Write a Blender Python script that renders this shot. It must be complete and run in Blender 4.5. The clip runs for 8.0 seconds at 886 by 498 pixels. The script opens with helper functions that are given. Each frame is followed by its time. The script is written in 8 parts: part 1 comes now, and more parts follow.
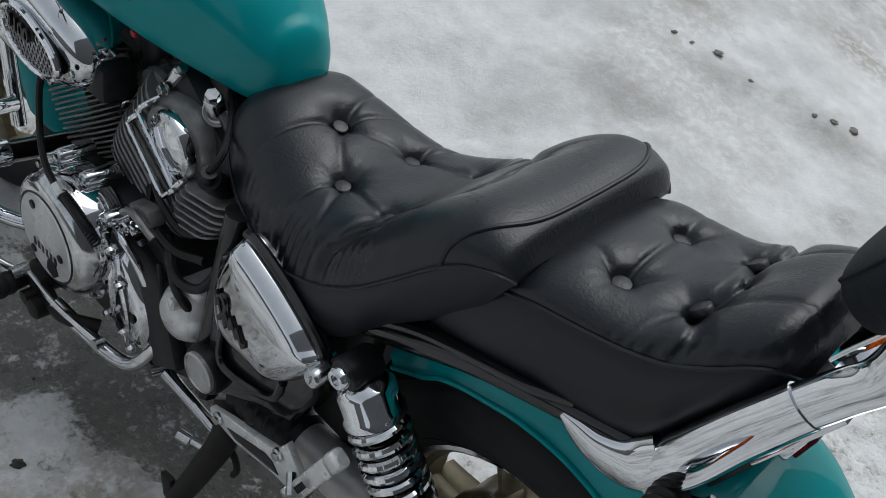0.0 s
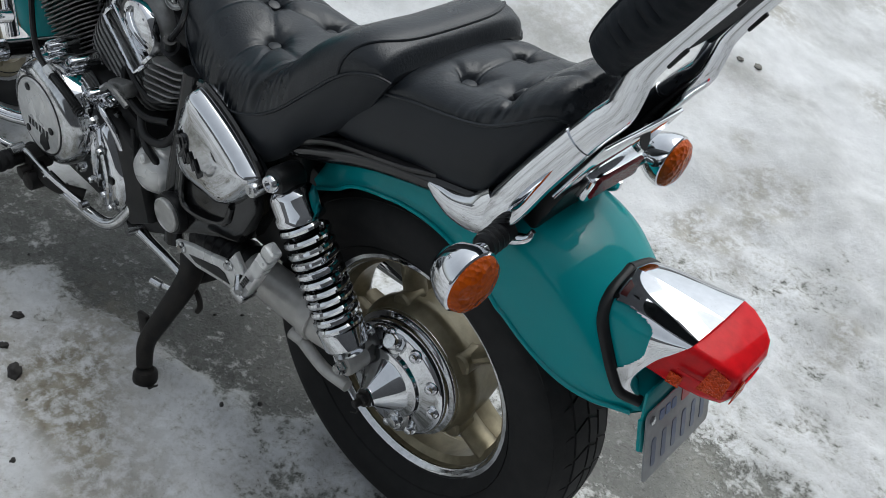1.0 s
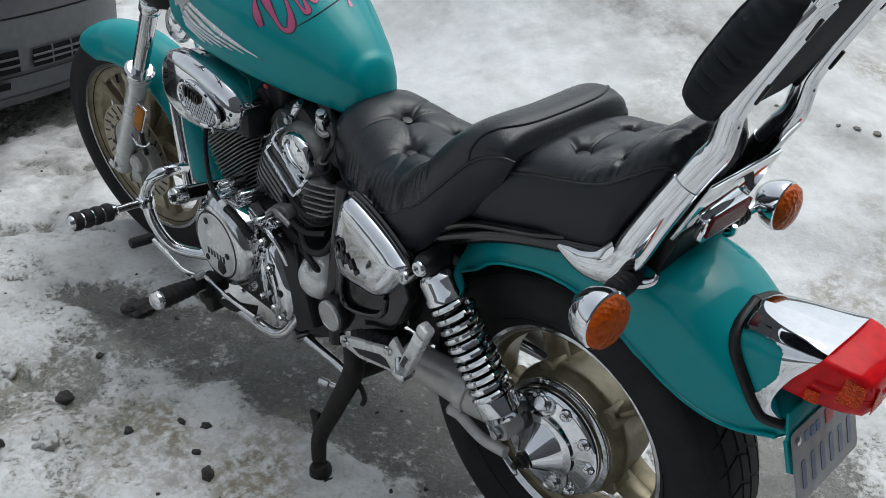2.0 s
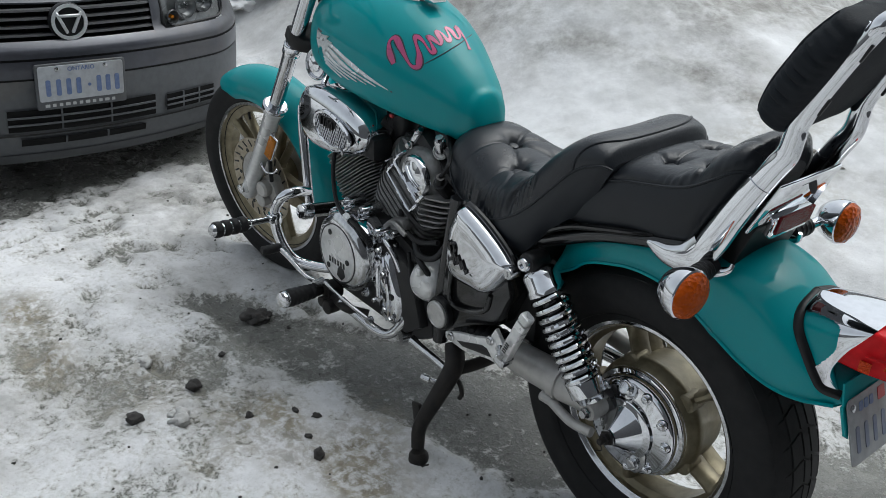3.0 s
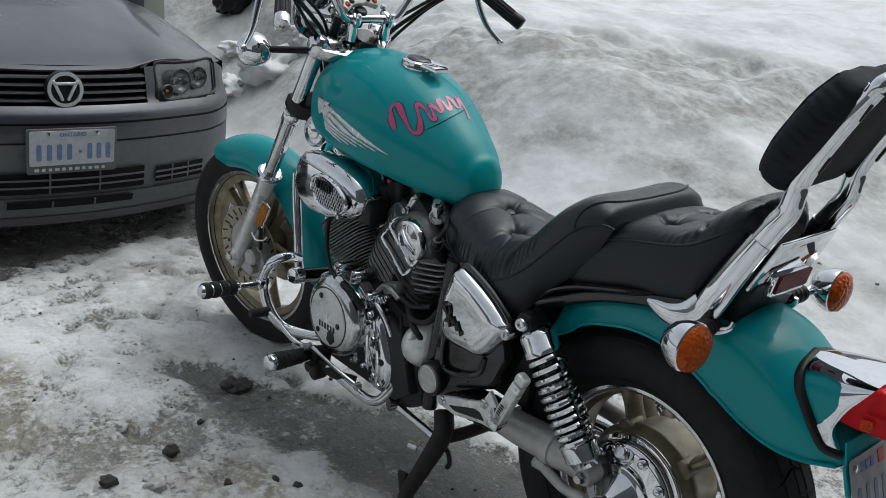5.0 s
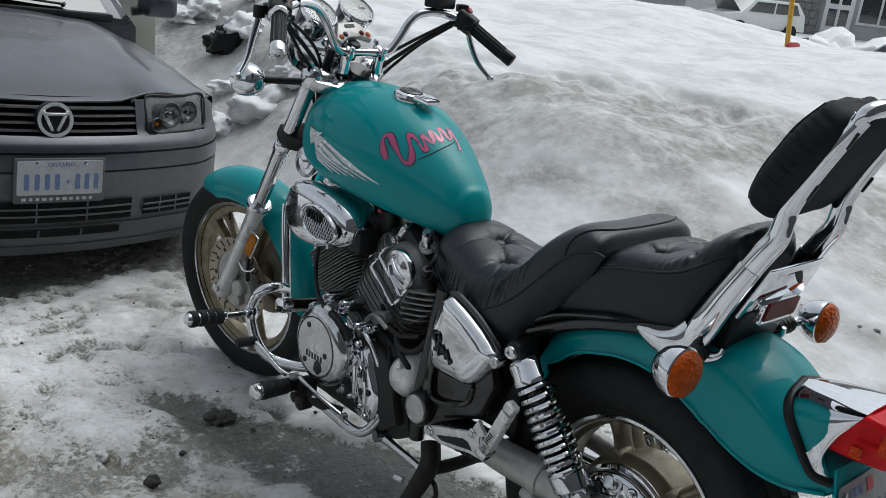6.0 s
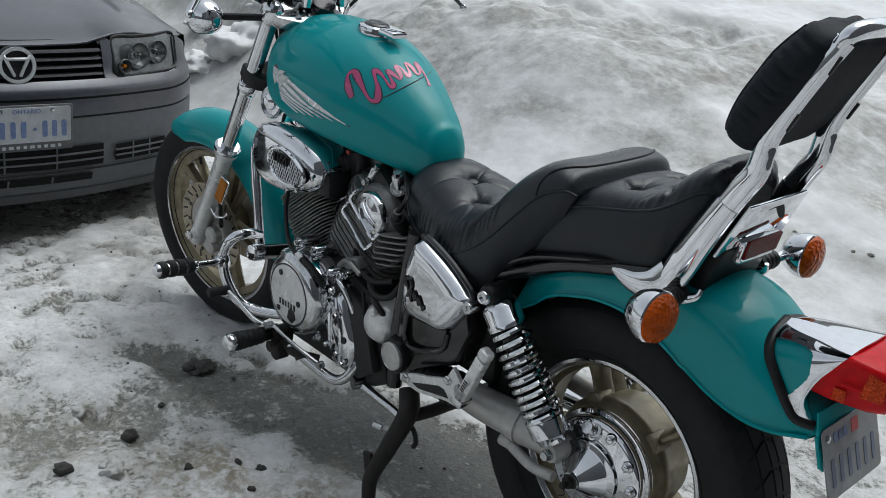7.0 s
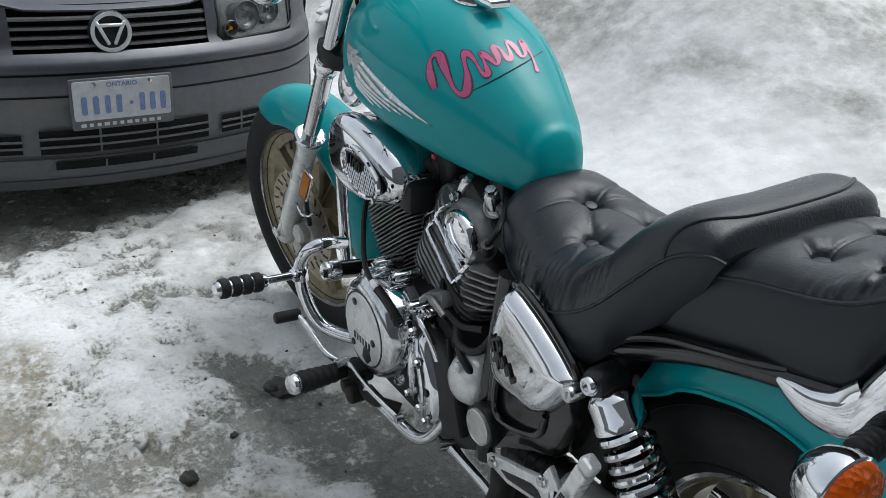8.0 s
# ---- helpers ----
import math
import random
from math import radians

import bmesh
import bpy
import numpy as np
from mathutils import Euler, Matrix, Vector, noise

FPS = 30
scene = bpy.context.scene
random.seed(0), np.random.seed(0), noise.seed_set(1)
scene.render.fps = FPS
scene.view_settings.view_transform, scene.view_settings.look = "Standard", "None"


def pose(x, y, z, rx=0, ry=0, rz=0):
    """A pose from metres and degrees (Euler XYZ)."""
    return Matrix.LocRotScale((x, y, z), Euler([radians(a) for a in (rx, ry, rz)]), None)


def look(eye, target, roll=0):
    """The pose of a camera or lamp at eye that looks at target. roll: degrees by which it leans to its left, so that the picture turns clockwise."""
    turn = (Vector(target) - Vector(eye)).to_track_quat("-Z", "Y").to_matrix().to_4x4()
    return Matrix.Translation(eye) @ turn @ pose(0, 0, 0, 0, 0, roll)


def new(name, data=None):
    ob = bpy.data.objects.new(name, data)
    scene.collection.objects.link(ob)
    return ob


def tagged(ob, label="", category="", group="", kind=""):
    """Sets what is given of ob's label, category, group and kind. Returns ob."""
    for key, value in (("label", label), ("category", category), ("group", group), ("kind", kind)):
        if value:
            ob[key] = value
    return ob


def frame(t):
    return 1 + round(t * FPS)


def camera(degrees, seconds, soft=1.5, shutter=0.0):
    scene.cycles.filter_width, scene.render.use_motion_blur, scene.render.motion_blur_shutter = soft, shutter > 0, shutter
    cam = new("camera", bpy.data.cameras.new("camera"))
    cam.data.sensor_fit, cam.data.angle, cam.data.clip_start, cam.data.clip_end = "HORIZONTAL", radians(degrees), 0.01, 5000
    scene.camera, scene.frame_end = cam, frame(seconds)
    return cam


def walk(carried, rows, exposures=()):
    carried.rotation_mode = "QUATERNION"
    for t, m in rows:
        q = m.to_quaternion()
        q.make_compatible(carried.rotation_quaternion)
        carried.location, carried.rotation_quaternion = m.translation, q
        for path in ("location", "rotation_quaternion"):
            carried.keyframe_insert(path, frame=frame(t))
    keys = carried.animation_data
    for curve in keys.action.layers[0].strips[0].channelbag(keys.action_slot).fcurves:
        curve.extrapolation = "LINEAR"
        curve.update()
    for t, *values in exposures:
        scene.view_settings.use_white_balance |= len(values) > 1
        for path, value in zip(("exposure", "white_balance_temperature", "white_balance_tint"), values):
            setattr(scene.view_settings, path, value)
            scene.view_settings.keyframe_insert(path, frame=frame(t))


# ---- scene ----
cam = camera(52.7, 8.0, soft=0.8)
PATH = [
    (0, (-0.198, 0.713, 1.42), (0.657, -0.563, 0.14), 16.4),
    (0.2, (-0.272, 0.752, 1.422), (0.4, -0.247, 0.445), 15.8),
    (0.5, (-0.391, 0.821, 1.436), (0.464, -0.49, 0.191), 15.5),
    (0.7, (-0.473, 0.871, 1.437), (0.19, -0.144, 0.473), 15.7),
    (1, (-0.554, 0.925, 1.463), (0.276, -0.376, 0.19), 16.3),
    (1.2, (-0.582, 0.931, 1.46), (0.078, -0.073, 0.48), 12.2),
    (1.3, (-0.598, 0.924, 1.461), (0.096, -0.059, 0.483), 9.7),
    (1.5, (-0.618, 0.949, 1.465), (0.356, -0.27, 0.215), 6.6),
    (1.6, (-0.622, 0.953, 1.453), (0.174, 0.035, 0.491), 5.4),
    (1.7, (-0.634, 0.972, 1.449), (0.19, 0.066, 0.5), 4.4),
    (1.8, (-0.654, 0.987, 1.463), (0.232, 0.103, 0.549), 2.6),
    (2, (-0.677, 1.054, 1.471), (0.516, -0.139, 0.397), 2.8),
    (2.2, (-0.718, 1.121, 1.469), (0.483, -0.079, 0.412), 3.3),
    (3.3, (-0.856, 1.357, 1.47), (0.53, 0.212, 0.594), 3.3),
    (3.5, (-0.856, 1.362, 1.466), (0.529, 0.203, 0.608), 3.7),
    (4, (-0.867, 1.356, 1.467), (0.525, 0.175, 0.65), 4.2),
    (4.5, (-0.87, 1.364, 1.457), (0.523, 0.157, 0.68), 4.7),
    (4.7, (-0.848, 1.376, 1.427), (0.541, 0.151, 0.672), 5.0),
    (5.8, (-0.839, 1.423, 1.335), (0.56, 0.127, 0.731), 7.3),
    (6, (-0.849, 1.418, 1.344), (0.548, 0.121, 0.739), 6.9),
    (6.5, (-0.861, 1.4, 1.347), (0.528, 0.098, 0.735), 5.9),
    (6.8, (-0.859, 1.368, 1.344), (0.2, 0.362, 0.825), 5.7),
    (7, (-0.826, 1.316, 1.346), (0.522, 0.043, 0.597), 5.2),
    (7.2, (-0.784, 1.223, 1.332), (0.283, 0.275, 0.728), 4.3),
    (7.3, (-0.75, 1.172, 1.338), (0.338, 0.257, 0.721), 2.6),
    (7.5, (-0.688, 1.062, 1.34), (0.739, -0.094, 0.546), 1.4),
    (7.8, (-0.577, 0.944, 1.334), (0.586, 0.142, 0.696), 2.6),
    (8, (-0.509, 0.89, 1.339), (1.011, -0.043, 0.436), 1.6),
]
walk(cam, [(t, look(eye, target, roll)) for t, eye, target, roll in PATH], exposures=[(0.0, 0.0, 6150.0, 6.0), (0.5, 0.20, 6150.0, 6.0), (2.0, 0.31, 6150.0, 6.0), (3.5, 0.28, 6150.0, 6.0), (4.5, 0.08, 6150.0, 6.0), (6.5, 0.04, 6150.0, 6.0), (7.5, 0.34, 6150.0, 6.0), (8.0, 0.52, 6150.0, 6.0)])

# ---------------------------------------------------------------- light: overcast winter sky
world = bpy.data.worlds.new("sky")
scene.world = world
world.use_nodes = True
wn, wl = world.node_tree.nodes, world.node_tree.links
sky = wn.new("ShaderNodeTexSky")
sky.sky_type, sky.sun_disc = "NISHITA", False
sky.sun_elevation, sky.sun_rotation = radians(64), radians(184)
sky.air_density, sky.dust_density = 1.2, 4.0
grey = wn.new("ShaderNodeHueSaturation")
grey.inputs["Saturation"].default_value = 0.22
wl.new(sky.outputs[0], grey.inputs["Color"])
wl.new(grey.outputs[0], wn["Background"].inputs[0])
wn["Background"].inputs[1].default_value = 0.15
sun = new("sun", bpy.data.lights.new("sun", "SUN"))
sun.data.energy, sun.data.angle, sun.data.color = 0.8, radians(60), (1.0, 0.97, 0.93)
sun.matrix_world = look((0, 0, 0), (math.sin(radians(4)) * 0.44, math.cos(radians(4)) * 0.44, -0.90))

# ---------------------------------------------------------------- materials


def material(name):
    m = bpy.data.materials.new(name)
    m.use_nodes = True
    n = m.node_tree.nodes
    return m, n, m.node_tree.links, n["Principled BSDF"]


def noise_node(n, l, scale, detail=4, rough=0.55, coord=None, out="Fac"):
    tc = coord or n.new("ShaderNodeTexCoord").outputs["Object"]
    t = n.new("ShaderNodeTexNoise")
    t.inputs["Scale"].default_value, t.inputs["Detail"].default_value, t.inputs["Roughness"].default_value = scale, detail, rough
    l.new(tc, t.inputs["Vector"])
    return t.outputs[out]


def ramp(n, l, src, *stops):
    r = n.new("ShaderNodeValToRGB")
    e = r.color_ramp.elements
    while len(e) < len(stops):
        e.new(0.5)
    for k, (p, c) in zip(e, stops):
        k.position = p
        k.color = (*c, 1) if isinstance(c, tuple) else (c, c, c, 1)
    l.new(src, r.inputs[0])
    return r.outputs[0]


def mix(n, l, fac, a, b):
    m = n.new("ShaderNodeMix")
    m.data_type = "RGBA"
    for s, v in ((m.inputs[0], fac), (m.inputs[6], a), (m.inputs[7], b)):
        if isinstance(v, (int, float)):
            s.default_value = v if s.type == "VALUE" else (v, v, v, 1)
        elif isinstance(v, tuple):
            s.default_value = (*v, 1)
        else:
            l.new(v, s)
    return m.outputs[2]


def bump(n, l, p, height, strength, distance=0.002):
    b = n.new("ShaderNodeBump")
    b.inputs["Strength"].default_value, b.inputs["Distance"].default_value = strength, distance
    l.new(height, b.inputs["Height"])
    l.new(b.outputs[0], p.inputs["Normal"])
    return b


def simple(name, color, rough, metal=0.0, color2=None, scale=40, grime=0.0, relief=0.0, relief_scale=300, coat=0.0, spread=0.06):
    """A surface with grain, a slow change of tone, uneven gloss and a fine relief."""
    m, n, l, p = material(name)
    c2 = color2 or tuple(v * 0.75 for v in color)
    fine = noise_node(n, l, scale)
    slow = noise_node(n, l, scale / 9, 3)
    base = mix(n, l, ramp(n, l, fine, (0.35, 0.0), (0.75, 1.0)), color, c2)
    if grime:
        base = mix(n, l, ramp(n, l, slow, (0.55, 0.0), (0.75, grime)), base, (0.16, 0.14, 0.11))
    l.new(base, p.inputs["Base Color"])
    l.new(ramp(n, l, slow, (0.3, max(0.0, rough - spread)), (0.7, min(1.0, rough + spread))), p.inputs["Roughness"])
    p.inputs["Metallic"].default_value = metal
    p.inputs["Specular IOR Level"].default_value = 0.28 if max(color) < 0.03 and rough > 0.3 else 0.5
    p.inputs["Coat Weight"].default_value = coat
    p.inputs["Coat Roughness"].default_value = 0.04
    if relief:
        bump(n, l, p, noise_node(n, l, relief_scale, 5), relief, 0.001)
    return m


CHROME = simple("chrome", (0.70, 0.71, 0.73), 0.04, 1.0, (0.64, 0.65, 0.67), 60, grime=0.12, spread=0.03)
CHROME_WORN = simple("worn_chrome", (0.60, 0.61, 0.62), 0.15, 1.0, (0.46, 0.46, 0.46), 90, grime=0.35, spread=0.08)
ALU = simple("cast_aluminium", (0.56, 0.555, 0.54), 0.38, 0.55, (0.42, 0.415, 0.40), 70, grime=0.35, relief=0.25)
SATIN = simple("satin_aluminium", (0.70, 0.70, 0.69), 0.30, 0.35, (0.56, 0.56, 0.55), 70, grime=0.25, relief=0.15)
ALU_DULL = simple("painted_silver", (0.46, 0.45, 0.43), 0.45, 0.35, (0.36, 0.35, 0.33), 50, grime=0.45, relief=0.2)
BRONZE = simple("champagne_alloy", (0.235, 0.205, 0.135), 0.38, 0.55, (0.13, 0.11, 0.068), 35, grime=0.8, relief=0.2)
ENGINE = simple("engine_black", (0.024, 0.024, 0.025), 0.42, 0.2, (0.03, 0.029, 0.028), 60, grime=0.12, relief=0.25)
ENGINE_GREY = simple("engine_fin_grey", (0.25, 0.248, 0.243), 0.34, 0.4, (0.15, 0.149, 0.145), 60, grime=0.3, relief=0.25)
BLACK = simple("black_plastic", (0.008, 0.008, 0.009), 0.4, 0.0, (0.014, 0.014, 0.014), 50, grime=0.04, relief=0.15)
BLACK_GLOSS = simple("black_gloss", (0.006, 0.006, 0.007), 0.16, 0.0, (0.010, 0.010, 0.010), 30, coat=0.15)
RUBBER = simple("tyre_rubber", (0.009, 0.009, 0.0095), 0.72, 0.0, (0.015, 0.015, 0.0148), 45, grime=0.05, relief=0.3, relief_scale=160)
GRIP_RUBBER = simple("grip_rubber", (0.014, 0.014, 0.015), 0.6, 0.0, (0.022, 0.022, 0.022), 120, relief=0.4)
STEEL = simple("stand_steel", (0.018, 0.017, 0.017), 0.5, 0.3, (0.035, 0.031, 0.027), 40, grime=0.12, relief=0.4)
DISC = simple("brake_disc", (0.40, 0.36, 0.28), 0.4, 0.8, (0.26, 0.22, 0.16), 60, grime=0.6)
MAGENTA = simple("magenta_decal", (0.46, 0.05, 0.17), 0.3, 0.0, (0.38, 0.05, 0.16), 80, coat=0.5)
DARK_INK = simple("dark_ink", (0.012, 0.03, 0.04), 0.3, 0.0, None, 80, coat=0.5)
SILVER_DECAL = simple("silver_decal", (0.66, 0.68, 0.68), 0.28, 0.5, (0.5, 0.52, 0.52), 120)
DIAL = simple("dial_face", (0.42, 0.44, 0.44), 0.4, 0.0, (0.34, 0.36, 0.36), 60)
WHITE = simple("white_plastic", (0.72, 0.73, 0.73), 0.35, 0.0, (0.62, 0.63, 0.63), 60)
RED_PLASTIC = simple("red_plastic", (0.4, 0.03, 0.03), 0.4, 0.0, (0.3, 0.02, 0.02), 60)
PLATE_WHITE = simple("plate_white", (0.42, 0.44, 0.46), 0.45, 0.0, (0.33, 0.345, 0.36), 50, grime=0.55)
PLATE_BLUE = simple("plate_blue", (0.10, 0.15, 0.30), 0.5, 0.0, (0.16, 0.21, 0.33), 90)
PLATE_DIRTY = simple("dirty_plate", (0.27, 0.28, 0.29), 0.5, 0.0, (0.19, 0.195, 0.20), 40, grime=0.7)
PLATE_INK = simple("faded_blue", (0.11, 0.13, 0.20), 0.5, 0.0, (0.16, 0.175, 0.22), 60)
LIGHT_BAR = simple("pale_lettering", (0.45, 0.46, 0.46), 0.5)


def make_paint():
    m, n, l, p = material("teal_metallic_paint")
    fleck = noise_node(n, l, 900, 2)
    slow = noise_node(n, l, 5, 3)
    base = mix(n, l, ramp(n, l, fleck, (0.4, 0.0), (0.7, 1.0)), (0.003, 0.235, 0.255), (0.006, 0.285, 0.30))
    base = mix(n, l, ramp(n, l, slow, (0.5, 0.0), (0.8, 0.25)), base, (0.003, 0.20, 0.22))
    l.new(base, p.inputs["Base Color"])
    p.inputs["Metallic"].default_value = 0.0
    p.inputs["Specular IOR Level"].default_value = 0.1
    l.new(ramp(n, l, slow, (0.3, 0.5), (0.7, 0.6)), p.inputs["Roughness"])
    p.inputs["Coat Weight"].default_value = 0.42
    p.inputs["Coat Roughness"].default_value = 0.05
    return m


def make_leather(name, gloss, wrinkle, sheen=0.24):
    m, n, l, p = material(name)
    pores = noise_node(n, l, 260, 6)
    slow = noise_node(n, l, 9, 4)
    l.new(mix(n, l, ramp(n, l, slow, (0.4, 0.0), (0.75, 1.0)), (0.0095, 0.0118, 0.0150), (0.0150, 0.0180, 0.0225)), p.inputs["Base Color"])
    l.new(ramp(n, l, slow, (0.3, gloss - 0.05), (0.7, gloss + 0.1)), p.inputs["Roughness"])
    p.inputs["Specular IOR Level"].default_value = sheen
    add = n.new("ShaderNodeMath")
    add.operation = "MULTIPLY_ADD"
    l.new(noise_node(n, l, 38, 3), add.inputs[0])
    add.inputs[1].default_value = wrinkle
    l.new(pores, add.inputs[2])
    bump(n, l, p, add.outputs[0], 0.34 if wrinkle > 0.5 else 0.14, 0.0018)
    return m


def make_lens(name, color, cells):
    m, n, l, p = material(name)
    l.new(mix(n, l, noise_node(n, l, 60, 3), color, tuple(v * 0.55 for v in color)), p.inputs["Base Color"])
    p.inputs["Roughness"].default_value = 0.12
    p.inputs["Specular IOR Level"].default_value = 0.10
    p.inputs["Coat Weight"].default_value = 0.06
    if cells:
        v = n.new("ShaderNodeTexVoronoi")
        v.inputs["Scale"].default_value = cells
        l.new(n.new("ShaderNodeTexCoord").outputs["Object"], v.inputs["Vector"])
        bump(n, l, p, v.outputs["Distance"], 1.0, 0.004)
    return m


TEAL = make_paint()
LEATHER = make_leather("black_leather", 0.29, 0.9, 0.40)
LEATHER_SIDE = make_leather("black_vinyl_skirt", 0.40, 0.3, 0.36)
CLOTH = make_leather("black_quilted_cover", 0.72, 1.0)
AMBER = make_lens("amber_lens", (0.52, 0.085, 0.004), 130)
ORANGE = make_lens("orange_reflector", (0.75, 0.26, 0.02), 420)
RED = make_lens("red_lens", (0.72, 0.010, 0.016), 0)
RED_PRISM_GLOW = make_lens("red_prism_glow", (0.85, 0.09, 0.02), 300)
DARK_RED = make_lens("dark_red_reflector", (0.20, 0.012, 0.015), 380)


def make_glass(name, tint, rough=0.03):
    m, n, l, p = material(name)
    p.inputs["Base Color"].default_value = (*tint, 1)
    p.inputs["Roughness"].default_value = rough
    p.inputs["Transmission Weight"].default_value = 1.0
    return m


GLASS = make_glass("clear_lens", (0.85, 0.88, 0.9))
SMOKE = simple("dark_window", (0.02, 0.024, 0.026), 0.06, 0.0, (0.03, 0.034, 0.035), 20, coat=1.0)
CAR_PAINT = simple("car_graphite_paint", (0.060, 0.063, 0.075), 0.32, 0.4, (0.050, 0.052, 0.062), 30, grime=0.2, coat=0.35, spread=0.08)
# near-black that paints the shade inside the car's openings
OPENING_SHADE = simple("opening_shade", (0.0025, 0.0025, 0.0026), 0.9, 0.0, (0.004, 0.004, 0.004), 40)
CAR_TRIM = simple("car_grey_bumper", (0.088, 0.093, 0.10), 0.55, 0.0, (0.07, 0.074, 0.08), 40, grime=0.35, relief=0.1)
CAR_SILVER = simple("car_emblem_silver", (0.66, 0.67, 0.68), 0.38, 0.6, (0.56, 0.57, 0.58), 60)
SLAT_GREY = simple("grille_slat", (0.11, 0.112, 0.115), 0.4, 0.2, (0.08, 0.082, 0.085), 60)
LAMP_BOWL = simple("lamp_bowl", (0.10, 0.106, 0.108), 0.25, 0.2, (0.06, 0.066, 0.066), 40, coat=0.8)
LAMP_CUP = simple("lamp_cup", (0.16, 0.17, 0.172), 0.28, 0.6, (0.10, 0.106, 0.108), 50, coat=0.6)

# ---------------------------------------------------------------- mesh helpers


def mesh_of(name, bm, mat, smooth=40):
    bmesh.ops.recalc_face_normals(bm, faces=bm.faces)
    me = bpy.data.meshes.new(name)
    bm.to_mesh(me)
    bm.free()
    for m in (mat if isinstance(mat, (list, tuple)) else [mat]):
        me.materials.append(m)
    if smooth:
        me.polygons.foreach_set("use_smooth", [True] * len(me.polygons))
        me.set_sharp_from_angle(angle=radians(smooth))
    return me


def part(name, bm, mat, parent, label="", smooth=40):
    ob = new(name, mesh_of(name, bm, mat, smooth))
    ob.parent = parent
    if label:
        ob["label"] = label
    return ob


def thing(name, label, category, at=(0, 0, 0), group="", kind=""):
    ob = new(name)
    ob.location = at
    return tagged(ob, label, category, group, kind)


def joined(*bms):
    """Puts several loose shells of one part into one mesh."""
    out = bmesh.new()
    for b in bms:
        tmp = bpy.data.meshes.new("tmp")
        b.to_mesh(tmp)
        b.free()
        out.from_mesh(tmp)
        bpy.data.meshes.remove(tmp)
    return out


def moved(bm, m):
    bm.transform(m)
    return bm


def smooth_path(pts, steps=6, closed=False):
    """Catmull-Rom through the points; each point may carry a radius as fourth value."""
    P = [np.array(p, float) for p in pts]
    n, out = len(P), []
    for i in range(n if closed else n - 1):
        a = P[(i - 1) % n] if closed or i else 2 * P[0] - P[1]
        b, c = P[i], P[(i + 1) % n]
        d = P[(i + 2) % n] if closed or i + 2 < n else 2 * P[-1] - P[-2]
        for k in range(steps):
            t = k / steps
            out.append(0.5 * (2 * b + (c - a) * t + (2 * a - 5 * b + 4 * c - d) * t * t + (3 * b - a - 3 * c + d) * t ** 3))
    if not closed:
        out.append(P[-1])
    return out


def sweep(pts, r=0.01, seg=12, closed=False, steps=6, flat=1.0, up=None):
    """A tube along the points; flat < 1 squeezes it across `up`."""
    path = smooth_path([tuple(p) if len(p) > 3 else (*p, r) for p in pts], steps, closed) if steps > 1 else [np.array(tuple(p) if len(p) > 3 else (*p, r), float) for p in pts]
    bm, rings, n = bmesh.new(), [], len(path)
    prev = None
    for i, p in enumerate(path):
        q0 = path[(i - 1) % n] if closed or i else path[0]
        q1 = path[(i + 1) % n] if closed or i + 1 < n else path[-1]
        d = Vector(q1[:3] - q0[:3]).normalized()
        if up is not None:
            a = Vector(up)
        else:
            a = prev or (Vector((0, 0, 1)) if abs(d.z) < 0.9 else Vector((1, 0, 0)))
        a = (a - d * a.dot(d)).normalized()
        prev = a
        b = d.cross(a)
        rings.append([bm.verts.new(Vector(p[:3]) + (a * math.cos(2 * math.pi * k / seg) * flat + b * math.sin(2 * math.pi * k / seg)) * p[3]) for k in range(seg)])
    for i in range(n if closed else n - 1):
        A, B = rings[i], rings[(i + 1) % n]
        for k in range(seg):
            bm.faces.new((A[k], A[(k + 1) % seg], B[(k + 1) % seg], B[k]))
    if not closed:
        bm.faces.new(rings[0])
        bm.faces.new(rings[-1])
    return bm


def frame_axis(origin, axis, up=(0, 0, 1)):
    """A matrix whose z runs along the axis."""
    z = Vector(axis).normalized()
    x = Vector(up)
    if abs(x.normalized().dot(z)) > 0.95:
        x = Vector((1, 0, 0))
    x = (x - z * x.dot(z)).normalized()
    y = z.cross(x)
    return Matrix.Translation(origin) @ Matrix((x, y, z)).transposed().to_4x4()


def lathe(profile, origin=(0, 0, 0), axis=(0, 1, 0), seg=32, cap=True, sx=1.0, sy=1.0):
    """Turns (radius, height) pairs round the axis; heights run along it."""
    bm, rings = bmesh.new(), []
    for r, h in profile:
        rings.append([bm.verts.new((r * sx * math.cos(2 * math.pi * k / seg), r * sy * math.sin(2 * math.pi * k / seg), h)) for k in range(seg)])
    for A, B in zip(rings, rings[1:]):
        for k in range(seg):
            bm.faces.new((A[k], A[(k + 1) % seg], B[(k + 1) % seg], B[k]))
    if cap:
        bm.faces.new(rings[0])
        bm.faces.new(rings[-1])
    bm.transform(frame_axis(origin, axis))
    return bm


def ring_lathe(profile, origin=(0, 0, 0), axis=(0, 1, 0), seg=48):
    """Turns a closed section of (radius, height) pairs into a ring."""
    bm, rings = bmesh.new(), []
    for k in range(seg):
        c, s = math.cos(2 * math.pi * k / seg), math.sin(2 * math.pi * k / seg)
        rings.append([bm.verts.new((r * c, r * s, h)) for r, h in profile])
    m = len(profile)
    for k in range(seg):
        A, B = rings[k], rings[(k + 1) % seg]
        for j in range(m):
            bm.faces.new((A[j], A[(j + 1) % m], B[(j + 1) % m], B[j]))
    bm.transform(frame_axis(origin, axis))
    return bm


